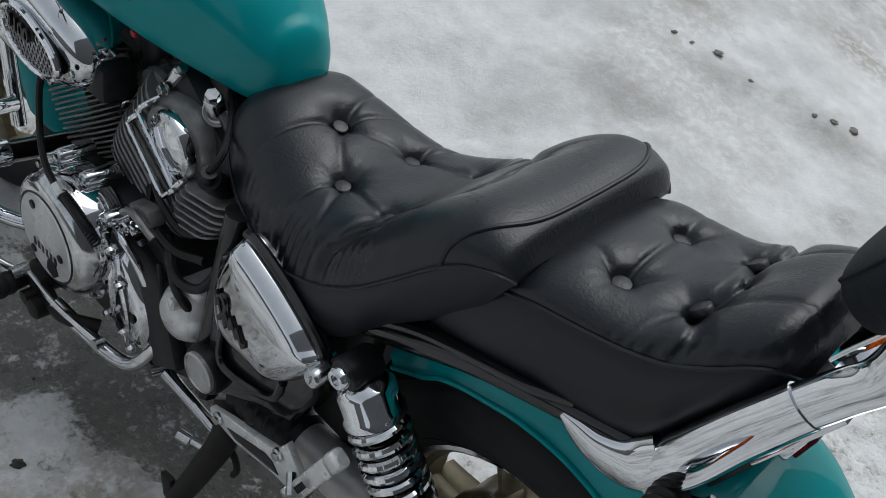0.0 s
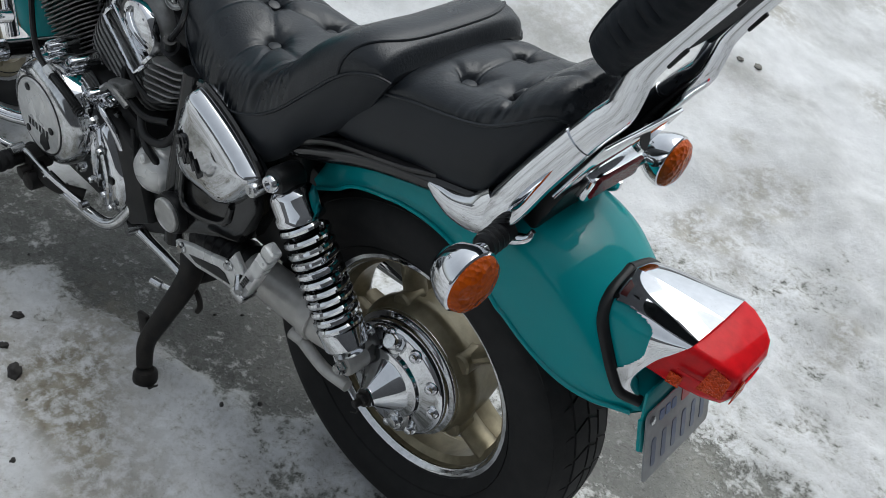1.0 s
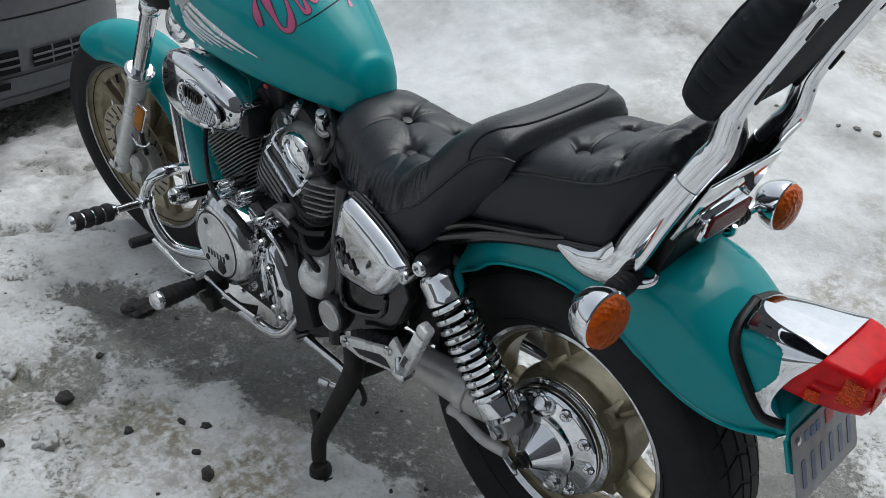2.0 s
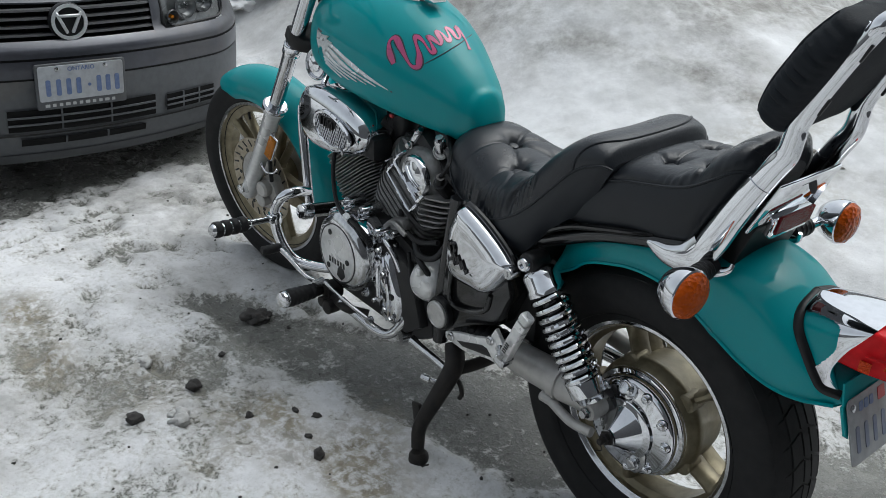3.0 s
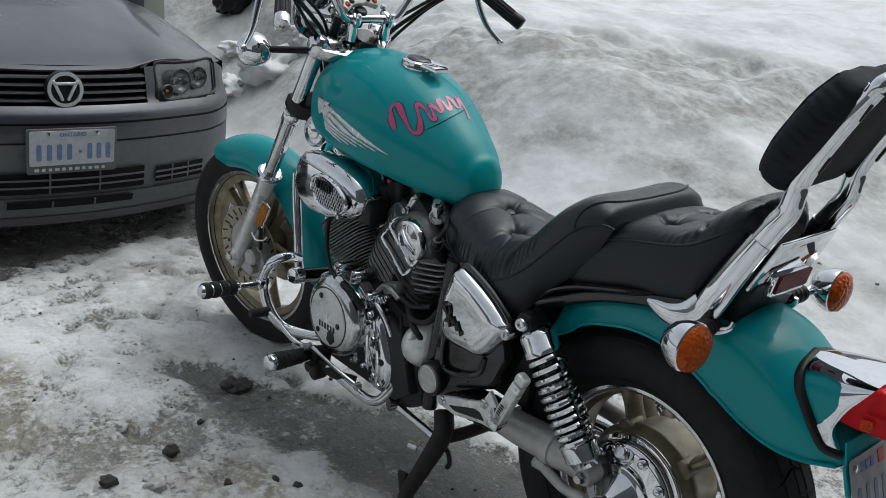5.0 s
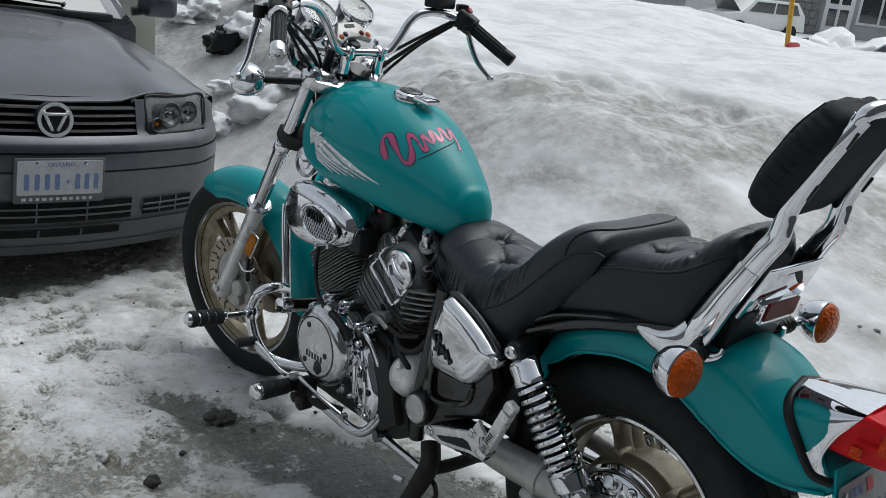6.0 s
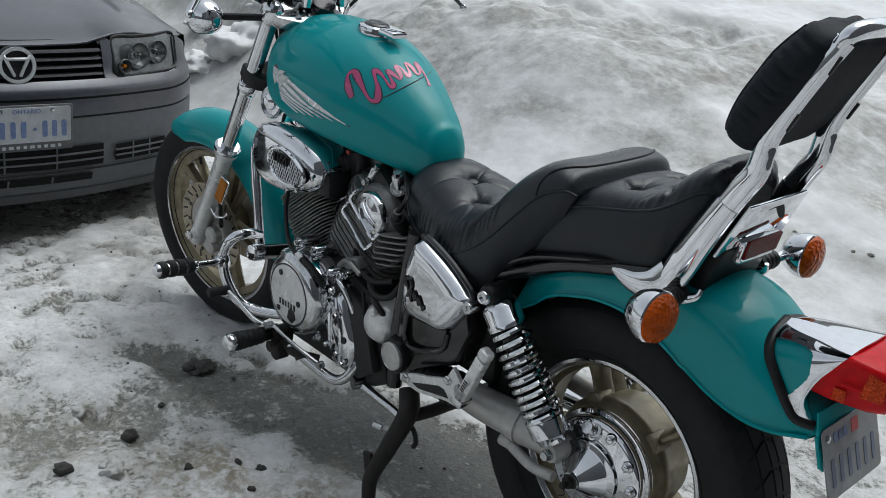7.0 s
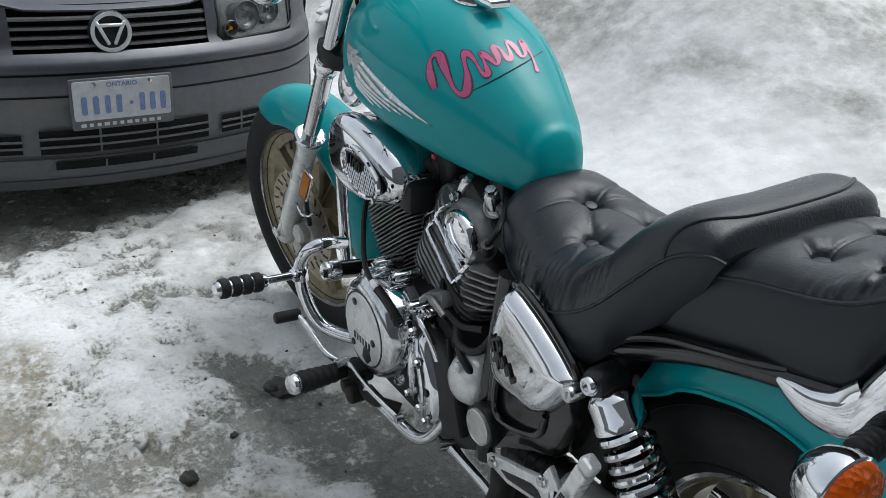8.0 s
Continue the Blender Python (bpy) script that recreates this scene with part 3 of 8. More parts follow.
def rim_bm(c, R, w, lip, depth, seg=64):
    """Cast rim: flanges outside, a well between them."""
    p = [(R, -w), (R - 0.004, -w - 0.002), (R - lip, -w + 0.002), (R - lip - 0.004, -w + 0.010), (R - depth * 0.6, -w + 0.016), (R - depth, -w * 0.45), (R - depth, w * 0.45),
         (R - depth * 0.6, w - 0.016), (R - lip - 0.004, w - 0.010), (R - lip, w - 0.002), (R - 0.004, w + 0.002), (R, w), (R - 0.006, w * 0.6), (R - depth + 0.010, 0.3 * w), (R - depth + 0.010, -0.3 * w), (R - 0.006, -w * 0.6)]
    return ring_lathe(p, c, (0, 1, 0), seg)


def spoke_bm(c, angle, r0, r1, half, y_in, y_out, thick):
    """One cast spoke with a ridge along it; it widens towards hub and rim."""
    rings = []
    for t in np.linspace(0, 1, 8):
        r = r0 + (r1 - r0) * t
        w = half * (1.35 - 1.1 * math.sin(math.pi * min(1, t * 0.9 + 0.08)) ** 0.8 * 0.55)
        y = y_in + (y_out - y_in) * t
        sec = [(-w, y - thick * 0.5), (-w * 0.75, y + thick * 0.3), (-w * 0.25, y + thick * 0.55), (w * 0.25, y + thick * 0.55), (w * 0.75, y + thick * 0.3), (w, y - thick * 0.5), (w * 0.6, y - thick * 0.9), (-w * 0.6, y - thick * 0.9)]
        ca, sa = math.cos(angle), math.sin(angle)
        rings.append([(c[0] + r * ca - s * sa, c[1] + yy, c[2] + r * sa + s * ca) for s, yy in sec])
    return loft(rings)


def tread_block(R, w, a0, span, y0, y1, slant, depth=0.0035, n=4):
    """A raised block of tread along the tyre's crown."""
    rings = []
    for k in range(n + 1):
        t = k / n
        row = []
        for y, up in ((y0, -0.002), (y0 + 0.001, depth), (y1 - 0.001, depth), (y1, -0.002)):
            yy = y
            s = min(0.999, abs(yy) / (w / 2))
            mid_r = R - (1 - math.sqrt(max(0, 1 - s ** 2.6))) * 0.055
            a = a0 + span * t + slant * yy
            row.append((math.cos(a) * (mid_r + up), yy, math.sin(a) * (mid_r + up)))
        rings.append(row)
    return loft(rings)


# ---- rear wheel
def build_rear_wheel():
    hub = Vector(HUB)
    tyre = part("rear_tyre", tyre_bm(HUB, 0.331, 0.176, 0.208), RUBBER, bike, "black rubber tyre with slanted tread grooves")
    parts = []
    for k in range(40):
        a = 2 * math.pi * k / 40
        for y0, y1 in ((-0.074, -0.044), (-0.041, -0.013), (-0.010, 0.010), (0.013, 0.041), (0.044, 0.074)):
            parts.append(tread_block(0.3305, 0.176, a + (0.04 if abs(y0 + y1) < 0.02 else 0), 0.138, y0, y1, 1.6 * (1 if y0 + y1 > 0 else -1)))
    tagged(part("tread", moved(joined(*parts), Matrix.Translation(HUB)), RUBBER, tyre), kind="stuff")
    part("sidewall_rib", joined(*[ring_lathe([(r - 0.0015, y - 0.003), (r, y + 0.0012), (r + 0.0015, y - 0.003)], HUB) for r, y in ((0.252, 0.0815), (0.258, 0.0825), (0.232, 0.0765))]), RUBBER, tyre)
    wheel = part("rear_rim", rim_bm(HUB, 0.2105, 0.050, 0.012, 0.026), BRONZE, bike, "champagne cast alloy wheel, dirty, with bright rim lip")
    lip = [(0.213, 0.0505), (0.2105, 0.0552), (0.2045, 0.0562), (0.2005, 0.0535), (0.1985, 0.0480), (0.196, 0.0465), (0.1955, 0.0440)]
    part("rim_lip", joined(ring_lathe(lip, HUB), ring_lathe([(r, -h) for r, h in lip], HUB)), CHROME_WORN, wheel, "polished rim lip")
    for k in range(5):
        part("spoke", spoke_bm(HUB, radians(72 * k + 63), 0.112, 0.190, 0.017, 0.020, 0.012, 0.032), BRONZE, wheel)
        part("spoke_web", spoke_bm(HUB, radians(72 * k + 63), 0.108, 0.190, 0.010, -0.022, -0.024, 0.034), BRONZE, wheel)
    part("brake_drum", lathe([(0.06, -0.060), (0.116, -0.055), (0.121, -0.030), (0.123, 0.012), (0.128, 0.020), (0.1285, 0.034), (0.126, 0.042), (0.122, 0.047), (0.120, 0.054), (0.117, 0.058), (0.10, 0.060)], HUB, (0, 1, 0), 56), BRONZE, wheel, "dull champagne hub drum")
    for k in range(5):
        a = radians(72 * k + 63)
        part("drum_boss", lathe([(0.020, -0.02), (0.020, 0.018), (0.016, 0.022), (0.008, 0.0225)], hub + Vector((0.119 * math.cos(a), 0.026, 0.119 * math.sin(a))), (0, 1, 0), 16), BRONZE, wheel)
    # shaft drive housing: stepped plate, bolt ring and cone
    gear = part("final_drive", lathe([(0.112, 0.050), (0.1165, 0.056), (0.1170, 0.066), (0.1150, 0.070), (0.1075, 0.0715), (0.1065, 0.076), (0.1060, 0.086), (0.1030, 0.0905), (0.0960, 0.093), (0.0700, 0.0965), (0.0660, 0.0985), (0.0640, 0.1050), (0.0600, 0.1075), (0.0520, 0.1085), (0.0495, 0.1105),
                                      (0.0185, 0.1500), (0.0175, 0.1520), (0.0170, 0.157)], HUB, (0, 1, 0), 64), CHROME, bike, "polished shaft drive housing with a cone")
    part("axle_nut", joined(lathe([(0.0165, 0.153), (0.0165, 0.159), (0.0125, 0.160), (0.0125, 0.167), (0.010, 0.169)], HUB, (0, 1, 0), 6), lathe([(0.007, 0.165), (0.007, 0.180), (0.005, 0.182)], HUB, (0, 1, 0), 12), sweep([(0.0, 0.176, 0.352), (0.004, 0.176, 0.338), (-0.006, 0.176, 0.322), (0.006, 0.178, 0.312)], 0.0012, 6)), STEEL, gear, "dark castle nut with split pin")
    for a in (158, 128, 92, 56, 20, -16, -118, -150):
        at = hub + Vector((0.0915 * math.cos(radians(a + 90 - 72)), 0.092, 0.0915 * math.sin(radians(a + 90 - 72))))
        part("bolt", joined(lathe([(0.0125, -0.012), (0.0125, 0.001), (0.0100, 0.004)], at, (0, 1, 0), 16), lathe([(0.0075, 0.003), (0.0075, 0.010), (0.004, 0.0125)], at, (0, 1, 0), 10)), CHROME, gear)
    cap_at = hub + Vector((0.010, 0.094, 0.083))
    part("filler_cap", joined(lathe([(0.019, -0.010), (0.019, 0.004), (0.016, 0.006)], cap_at, (0.15, 1, 0.7), 20), lathe([(0.0135, 0.005), (0.0135, 0.021), (0.0115, 0.024)], cap_at, (0.15, 1, 0.7), 12)), CHROME_WORN, gear, "chrome filler cap")
    lug = hub + Vector((-0.034, 0.098, -0.066))
    part("drain_lug", joined(left_slab([(0.018, 0.312), (-0.012, 0.246), (-0.040, 0.246), (-0.062, 0.268), (-0.056, 0.318)], 0.088, 0.014, 0.004), lathe([(0.0155, 0.0), (0.0155, 0.009), (0.0135, 0.011), (0.010, 0.0105), (0.0095, 0.0145), (0.006, 0.0155)], lug, (0, 1, 0), 18)), CHROME_WORN, gear)


build_rear_wheel()


def build_swingarm():
    arm = part("swingarm", joined(
        sweep([(0.33, 0.124, 0.352, 0.033), (0.26, 0.124, 0.356, 0.036), (0.20, 0.122, 0.360, 0.037), (0.155, 0.12, 0.361, 0.038), (0.11, 0.115, 0.36, 0.034), (0.06, 0.105, 0.35, 0.03)], 0.03, 18),
        sweep([(0.50, -0.125, 0.345, 0.024), (0.25, -0.122, 0.35, 0.024), (0.0, -0.115, 0.338, 0.022)], 0.024, 12)), ALU_DULL, bike, "dull silver swing arm tube housing the drive shaft")
    part("shaft_boot", lathe([(0.034 + 0.006 * (k % 2), 0.011 * k) for k in range(14)], (0.325, 0.124, 0.352), (1, 0, -0.12), 24), BLACK, arm, "black ribbed rubber boot")
    part("clamp_band", ring_lathe([(0.0385, -0.012), (0.042, -0.010), (0.042, 0.010), (0.0385, 0.012)], (0.165, 0.1205, 0.3625), (1, 0.03, -0.02), 24), ALU_DULL, arm)
    part("torque_lug", joined(sweep([(0.16, 0.150, 0.325), (0.10, 0.152, 0.312), (0.045, 0.150, 0.318)], 0.011, 10), lathe([(0.012, -0.012), (0.012, 0.012), (0.008, 0.016)], (0.172, 0.152, 0.328), (0.9, 0.2, 0.1), 10)), ALU_DULL, arm)


build_swingarm()


def build_shock(side):
    top, low = Vector((0.236, 0.165 * side, 0.632)), Vector((0.052, 0.142 * side, 0.372))
    d = (low - top).normalized()
    L = (low - top).length
    shock = part("shock_absorber", lathe([(0.021, 0.035), (0.021, L * 0.8), (0.016, L * 0.93)], top, d, 20), BLACK_GLOSS, bike, "chrome coil-spring shock absorber")
    part("top_cover", lathe([(0.018, 0.012), (0.032, 0.020), (0.037, 0.028), (0.037, 0.054), (0.040, 0.058), (0.040, 0.068), (0.028, 0.072)], top, d, 28), CHROME, shock, "chrome top cup")
    m = frame_axis(top, d)
    turns, n = 10.5, 230
    pts = [tuple(m @ Vector((0.0345 * math.cos(2 * math.pi * turns * k / n), 0.0345 * math.sin(2 * math.pi * turns * k / n), 0.074 + (L * 0.80 - 0.074) * (k / n) ** 0.93))) for k in range(n + 1)]
    part("spring", sweep(pts, 0.0064, 8, steps=1), CHROME, shock, "chrome coil spring")
    part("lower_cup", lathe([(0.038, L * 0.80), (0.039, L * 0.815), (0.037, L * 0.90), (0.030, L * 0.915), (0.026, L * 0.95)], top, d, 24), CHROME, shock)
    part("upper_eye", joined(lathe([(0.020, -0.024), (0.023, -0.018), (0.023, 0.018), (0.020, 0.024)], top, (0, side, 0), 24), block((0.03, 0.034, 0.04), frame_axis(top + d * 0.014, d), 0.006)), BLACK, shock)
    part("upper_bolt", lathe([(0.0145, 0.022), (0.0145, 0.032), (0.012, 0.036), (0.007, 0.0362), (0.007, 0.032)], top, (0, side, 0), 20), CHROME, shock, "chrome domed nut")
    part("lower_eye", joined(lathe([(0.018, -0.022), (0.020, -0.016), (0.020, 0.016), (0.018, 0.022)], low, (0, side, 0), 20), block((0.026, 0.03, 0.04), frame_axis(low - d * 0.018, d), 0.006)), ALU_DULL, shock)
    part("lower_bolt", lathe([(0.012, 0.02), (0.012, 0.03), (0.009, 0.034), (0.009, 0.038)], low, (0, side, 0), 6), CHROME_WORN, shock)


build_shock(1)
build_shock(-1)


# ---- rear mudguard: a wide shell round the wheel, flared at its tail
GUARD_EDGE = curve_of([-0.39, -0.35, -0.30, -0.25, -0.20, -0.15, -0.10, -0.05, 0.0, 0.05, 0.10, 0.156, 0.195, 0.24], [0.614, 0.604, 0.597, 0.604, 0.622, 0.647, 0.669, 0.685, 0.690, 0.684, 0.670, 0.645, 0.612, 0.580])
GUARD_SPINE = smooth_path([(0.270, 0.590, 0.088, 0), (0.250, 0.650, 0.093, 0), (0.198, 0.706, 0.097, 0), (0.12, 0.748, 0.100, 0), (0.03, 0.768, 0.102, 0), (-0.06, 0.782, 0.105, 0), (-0.14, 0.788, 0.108, 0),
                           (-0.21, 0.772, 0.108, 0), (-0.265, 0.738, 0.105, 0), (-0.31, 0.700, 0.099, 0), (-0.345, 0.670, 0.091, 0), (-0.372, 0.645, 0.079, 0), (-0.387, 0.628, 0.066, 0)], 5)


def guard_point(i, u):
    """A point of the rear mudguard: station along the spine, u from -1 (right edge) over the crown to 1 (left edge)."""
    x, z, w, _ = GUARD_SPINE[i]
    a, b = GUARD_SPINE[max(0, i - 1)], GUARD_SPINE[min(len(GUARD_SPINE) - 1, i + 1)]
    t = Vector((b[0] - a[0], 0, b[1] - a[1])).normalized()
    nrm = Vector((t.z, 0, -t.x))
    if nrm.dot(Vector((x, 0, z - 0.338))) < 0:
        nrm.negate()
    full = min(np.linspace(0.012, 0.14, 66), key=lambda d: abs(z - nrm.z * d - GUARD_EDGE(x - nrm.x * d)))
    bend = min(0.056, 0.68 * full)
    f = abs(u)
    if f < 0.66:
        ang = f / 0.66 * math.pi / 2
        yy, dd = w * math.sin(ang) ** 0.92, bend * (1 - math.cos(ang) ** 0.92)
    else:
        f = (f - 0.66) / 0.34
        yy, dd = w + 0.003 * f + (0.004 if f > 0.9 else 0), bend + (full - bend) * f
    return Vector((x, math.copysign(yy, u), z)) - nrm * dd


def build_mudguard():
    outer = [[tuple(guard_point(i, k / 12)) for k in range(-12, 13)] for i in range(len(GUARD_SPINE))]
    inner = [[tuple(np.array(p) * [1, 0.965, 1] - [0, 0, 0.004]) for p in reversed(r)] for r in outer]
    guard = part("rear_mudguard", loft([o + i for o, i in zip(outer, inner)]), TEAL, bike, "glossy teal rear mudguard", 50)
    for s in (0, -1):
        part("rolled_edge", sweep([r[s] for r in outer[::3]], 0.0035, 8), TEAL, guard)


build_mudguard()

# ---- seat
R_X = [0.095, 0.105, 0.125, 0.15, 0.175, 0.20, 0.23, 0.26, 0.30, 0.34, 0.38, 0.42, 0.46, 0.50, 0.54, 0.575, 0.60]
R_TOP = curve_of(R_X, [0.874, 0.897, 0.910, 0.912, 0.905, 0.888, 0.859, 0.825, 0.786, 0.766, 0.759, 0.760, 0.768, 0.778, 0.787, 0.786, 0.770])
R_W = curve_of(R_X, [0.136, 0.146, 0.155, 0.161, 0.165, 0.168, 0.170, 0.170, 0.168, 0.165, 0.160, 0.154, 0.146, 0.135, 0.122, 0.108, 0.090])
R_SEAM = curve_of(R_X, [0.868, 0.874, 0.872, 0.861, 0.840, 0.812, 0.778, 0.745, 0.710, 0.684, 0.664, 0.652, 0.652, 0.658, 0.669, 0.69, 0.71])
R_LOW = curve_of(R_X, [0.775, 0.766, 0.752, 0.736, 0.722, 0.705, 0.678, 0.642, 0.606, 0.588, 0.582, 0.590, 0.604, 0.622, 0.640, 0.66, 0.69])
R_LOW_W = curve_of(R_X, [0.122, 0.126, 0.130, 0.134, 0.137, 0.139, 0.141, 0.142, 0.142, 0.140, 0.137, 0.132, 0.126, 0.118, 0.108, 0.096, 0.08])
P_X = [-0.156, -0.149, -0.138, -0.120, -0.095, -0.06, -0.025, 0.01, 0.045, 0.075, 0.10, 0.13, 0.17]
P_TOP = curve_of(P_X, [0.938, 0.964, 0.980, 0.985, 0.974, 0.948, 0.914, 0.904, 0.902, 0.896, 0.882, 0.862, 0.84])
P_W = curve_of(P_X, [0.050, 0.074, 0.092, 0.107, 0.117, 0.123, 0.126, 0.128, 0.129, 0.130, 0.130, 0.129, 0.126])
P_SEAM = curve_of(P_X, [0.915, 0.928, 0.938, 0.936, 0.918, 0.894, 0.880, 0.871, 0.863, 0.856, 0.848, 0.838, 0.822])
P_LOW = curve_of(P_X, [0.850, 0.838, 0.820, 0.804, 0.792, 0.784, 0.778, 0.772, 0.762, 0.752, 0.744, 0.736, 0.726])
BUTTONS_R = [(0.490, 0.000), (0.408, 0.062), (0.400, -0.052), (0.312, 0.082), (0.300, -0.070)]
BUTTONS_P = [(0.030, 0.060), (0.032, -0.055), (-0.046, 0.055), (-0.046, -0.055)]
PLEATS_R = [((0.408, 0.062), (0.43, 0.15)), ((0.408, 0.062), (0.36, 0.15)), ((0.312, 0.082), (0.33, 0.16)), ((0.312, 0.082), (0.27, 0.15)), ((0.490, 0), (0.52, 0.12)), ((0.490, 0), (0.408, 0.062)), ((0.490, 0), (0.400, -0.052)),
            ((0.408, 0.062), (0.312, 0.082)), ((0.400, -0.052), (0.300, -0.070)), ((0.490, 0), (0.455, -0.14)), ((0.400, -0.052), (0.370, -0.15)), ((0.300, -0.070), (0.19, -0.09)), ((0.312, 0.082), (0.20, 0.085)), ((0.400, -0.052), (0.41, -0.15)), ((0.300, -0.070), (0.3, -0.16)), ((0.490, 0), (0.53, -0.11))]
PLEATS_P = [((-0.046, 0.055), (-0.02, 0.125)), ((-0.046, 0.055), (-0.05, 0.128)), ((-0.046, 0.055), (-0.085, 0.125)), ((0.030, 0.060), (0.032, -0.055)), ((0.030, 0.060), (0.000, 0.030)), ((0.032, -0.055), (0.005, -0.09)),
            ((-0.046, 0.055), (-0.046, -0.055)), ((0.030, 0.060), (0.09, 0.05)), ((-0.046, 0.055), (-0.15, 0.06)), ((-0.046, -0.055), (-0.15, -0.06)), ((0.032, -0.055), (0.04, -0.13)), ((-0.046, -0.055), (-0.05, -0.13))]


def segment_distance(px, py, a, b):
    ax, ay, bx, by = *a, *b
    t = np.clip(((px - ax) * (bx - ax) + (py - ay) * (by - ay)) / ((bx - ax) ** 2 + (by - ay) ** 2), 0, 1)
    return np.hypot(px - ax - t * (bx - ax), py - ay - t * (by - ay)), t


def tuft(x, y, buttons, pleats, creases, depth):
    """How far the cover is drawn in along the row of points (x, y)."""
    d = np.zeros_like(y)
    for bx, by in buttons:
        r, q = np.hypot(x - bx, y - by), np.arctan2(y - by, x - bx)
        d += depth * 0.75 * np.exp(-(r / 0.024) ** 2) + depth * 0.7 * np.exp(-(r / 0.0125) ** 4)
        d += depth * 0.10 * np.exp(-((r - 0.026) / 0.016) ** 2) * np.sin(5 * q + 40 * bx) ** 3
    for a, b in pleats:
        s, t = segment_distance(x, y + 0.004 * np.sin(60 * x + 9), a, b)
        d += depth * 0.50 * np.exp(-(s / 0.0042) ** 2) * (1 - 0.85 * t) + depth * 0.16 * np.exp(-(s / 0.020) ** 2) * (1 - 0.6 * t)
    for a, b in creases:
        s, t = segment_distance(x + 0.005 * np.sin(70 * y), y, a, b)
        d += depth * 1.15 * np.exp(-(s / 0.0065) ** 2) + depth * 0.35 * np.exp(-(s / 0.024) ** 2)
    return d


def cushion(name, xs, top, width, seam, low, low_w, buttons, pleats, parent, n_top=61, n_side=9, bolster=0.0, ruffle=None, creases=(), depth=0.012, lean=None, bulge=0.005):
    """A seat: tufted cover above the seam, smooth skirt below, piping between."""
    top_rings, left, right = [], [], []
    skirt_l, skirt_r = [], []
    for x in xs:
        w, zt, zs = width(x), top(x), seam(x)
        u = np.linspace(-1, 1, n_top)
        a = u * math.pi / 2
        side = np.sign(u)
        y = w * side * np.abs(np.sin(a)) ** 0.80
        f = np.abs(np.cos(a)) ** 0.72
        z = zs + (zt - zs) * f + bolster * (y / w) ** 2 * f * math.exp(-((x - 0.26) / 0.12) ** 2)
        pull = tuft(x, y, buttons, pleats, creases, depth) * np.minimum(1, f * 1.6)
        if ruffle:
            pull += np.exp(-((f - 0.30) / 0.26) ** 2) * ruffle(x) * (0.5 + 0.5 * np.sin(x * 330 + 3 * np.sin(x * 61 + y * 9)))
        nz = np.maximum(0.25, f)
        ring = [(x, float(p), float(q)) for p, q in zip(y - side * pull * (1 - nz), z - pull * nz)]
        top_rings.append(ring)
        for s, rows, edge in ((1, skirt_l, left), (-1, skirt_r, right)):
            edge.append((x, s * (w + 0.001), zs))
            lw, lz = low_w(x), low(x)
            rows.append([(x + lean(x) * (zs - lz) * j / (n_side - 1), s * (w - (w - lw) * (j / (n_side - 1)) ** 1.5 + bulge * math.sin(math.pi * j / (n_side - 1)) ** 0.7), zs + (lz - zs) * j / (n_side - 1)) for j in range(n_side)])
    cover = part(name, loft(top_rings, closed=False), LEATHER, parent, "black leather, button tufted and creased", 60)
    ends = []
    for i in (0, -1):
        pts = [tuple(p) for p in top_rings[i]] + [tuple(p) for p in skirt_l[i][1:]] + [tuple(p) for p in reversed(skirt_r[i][1:])]
        bm = bmesh.new()
        c = bm.verts.new(tuple(np.mean(pts, axis=0) + [(-0.002 if xs[i] < np.mean(xs) else 0.004), 0, 0]))
        vs = [bm.verts.new(p) for p in pts]
        for a, b in zip(vs, vs[1:] + vs[:1]):
            bm.faces.new((a, b, c))
        ends.append(bm)
    base = [[skirt_l[i][-1], skirt_r[i][-1]] for i in range(len(xs))]
    part("skirt", joined(loft(skirt_l, closed=False), loft(skirt_r, closed=False), loft(base, closed=False), *ends), LEATHER_SIDE, cover, "smooth black vinyl side", 50)
    for edge in (left, right):
        part("piping", sweep(edge[::3] + [edge[-1]], 0.0026, 6, steps=3), LEATHER_SIDE, cover)
    for bx, by in buttons:
        z = top(bx) - 0.0195 + bolster * (by / width(bx)) ** 2 * math.exp(-((bx - 0.26) / 0.12) ** 2)
        s = abs(by) / width(bx)
        z -= (top(bx) - seam(bx)) * (1 - abs(math.cos(math.asin(min(1, s ** 1.25)))) ** 0.72)
        slope = (top(bx + 0.01) - top(bx - 0.01)) / 0.02
        part("button", lathe([(0.0115, -0.004), (0.0115, 0.001), (0.0100, 0.0032), (0.006, 0.0042), (0.001, 0.0044)], (bx, by, z + 0.0005), (-slope, by * 1.6, 1), 18), LEATHER, cover)
    return cover


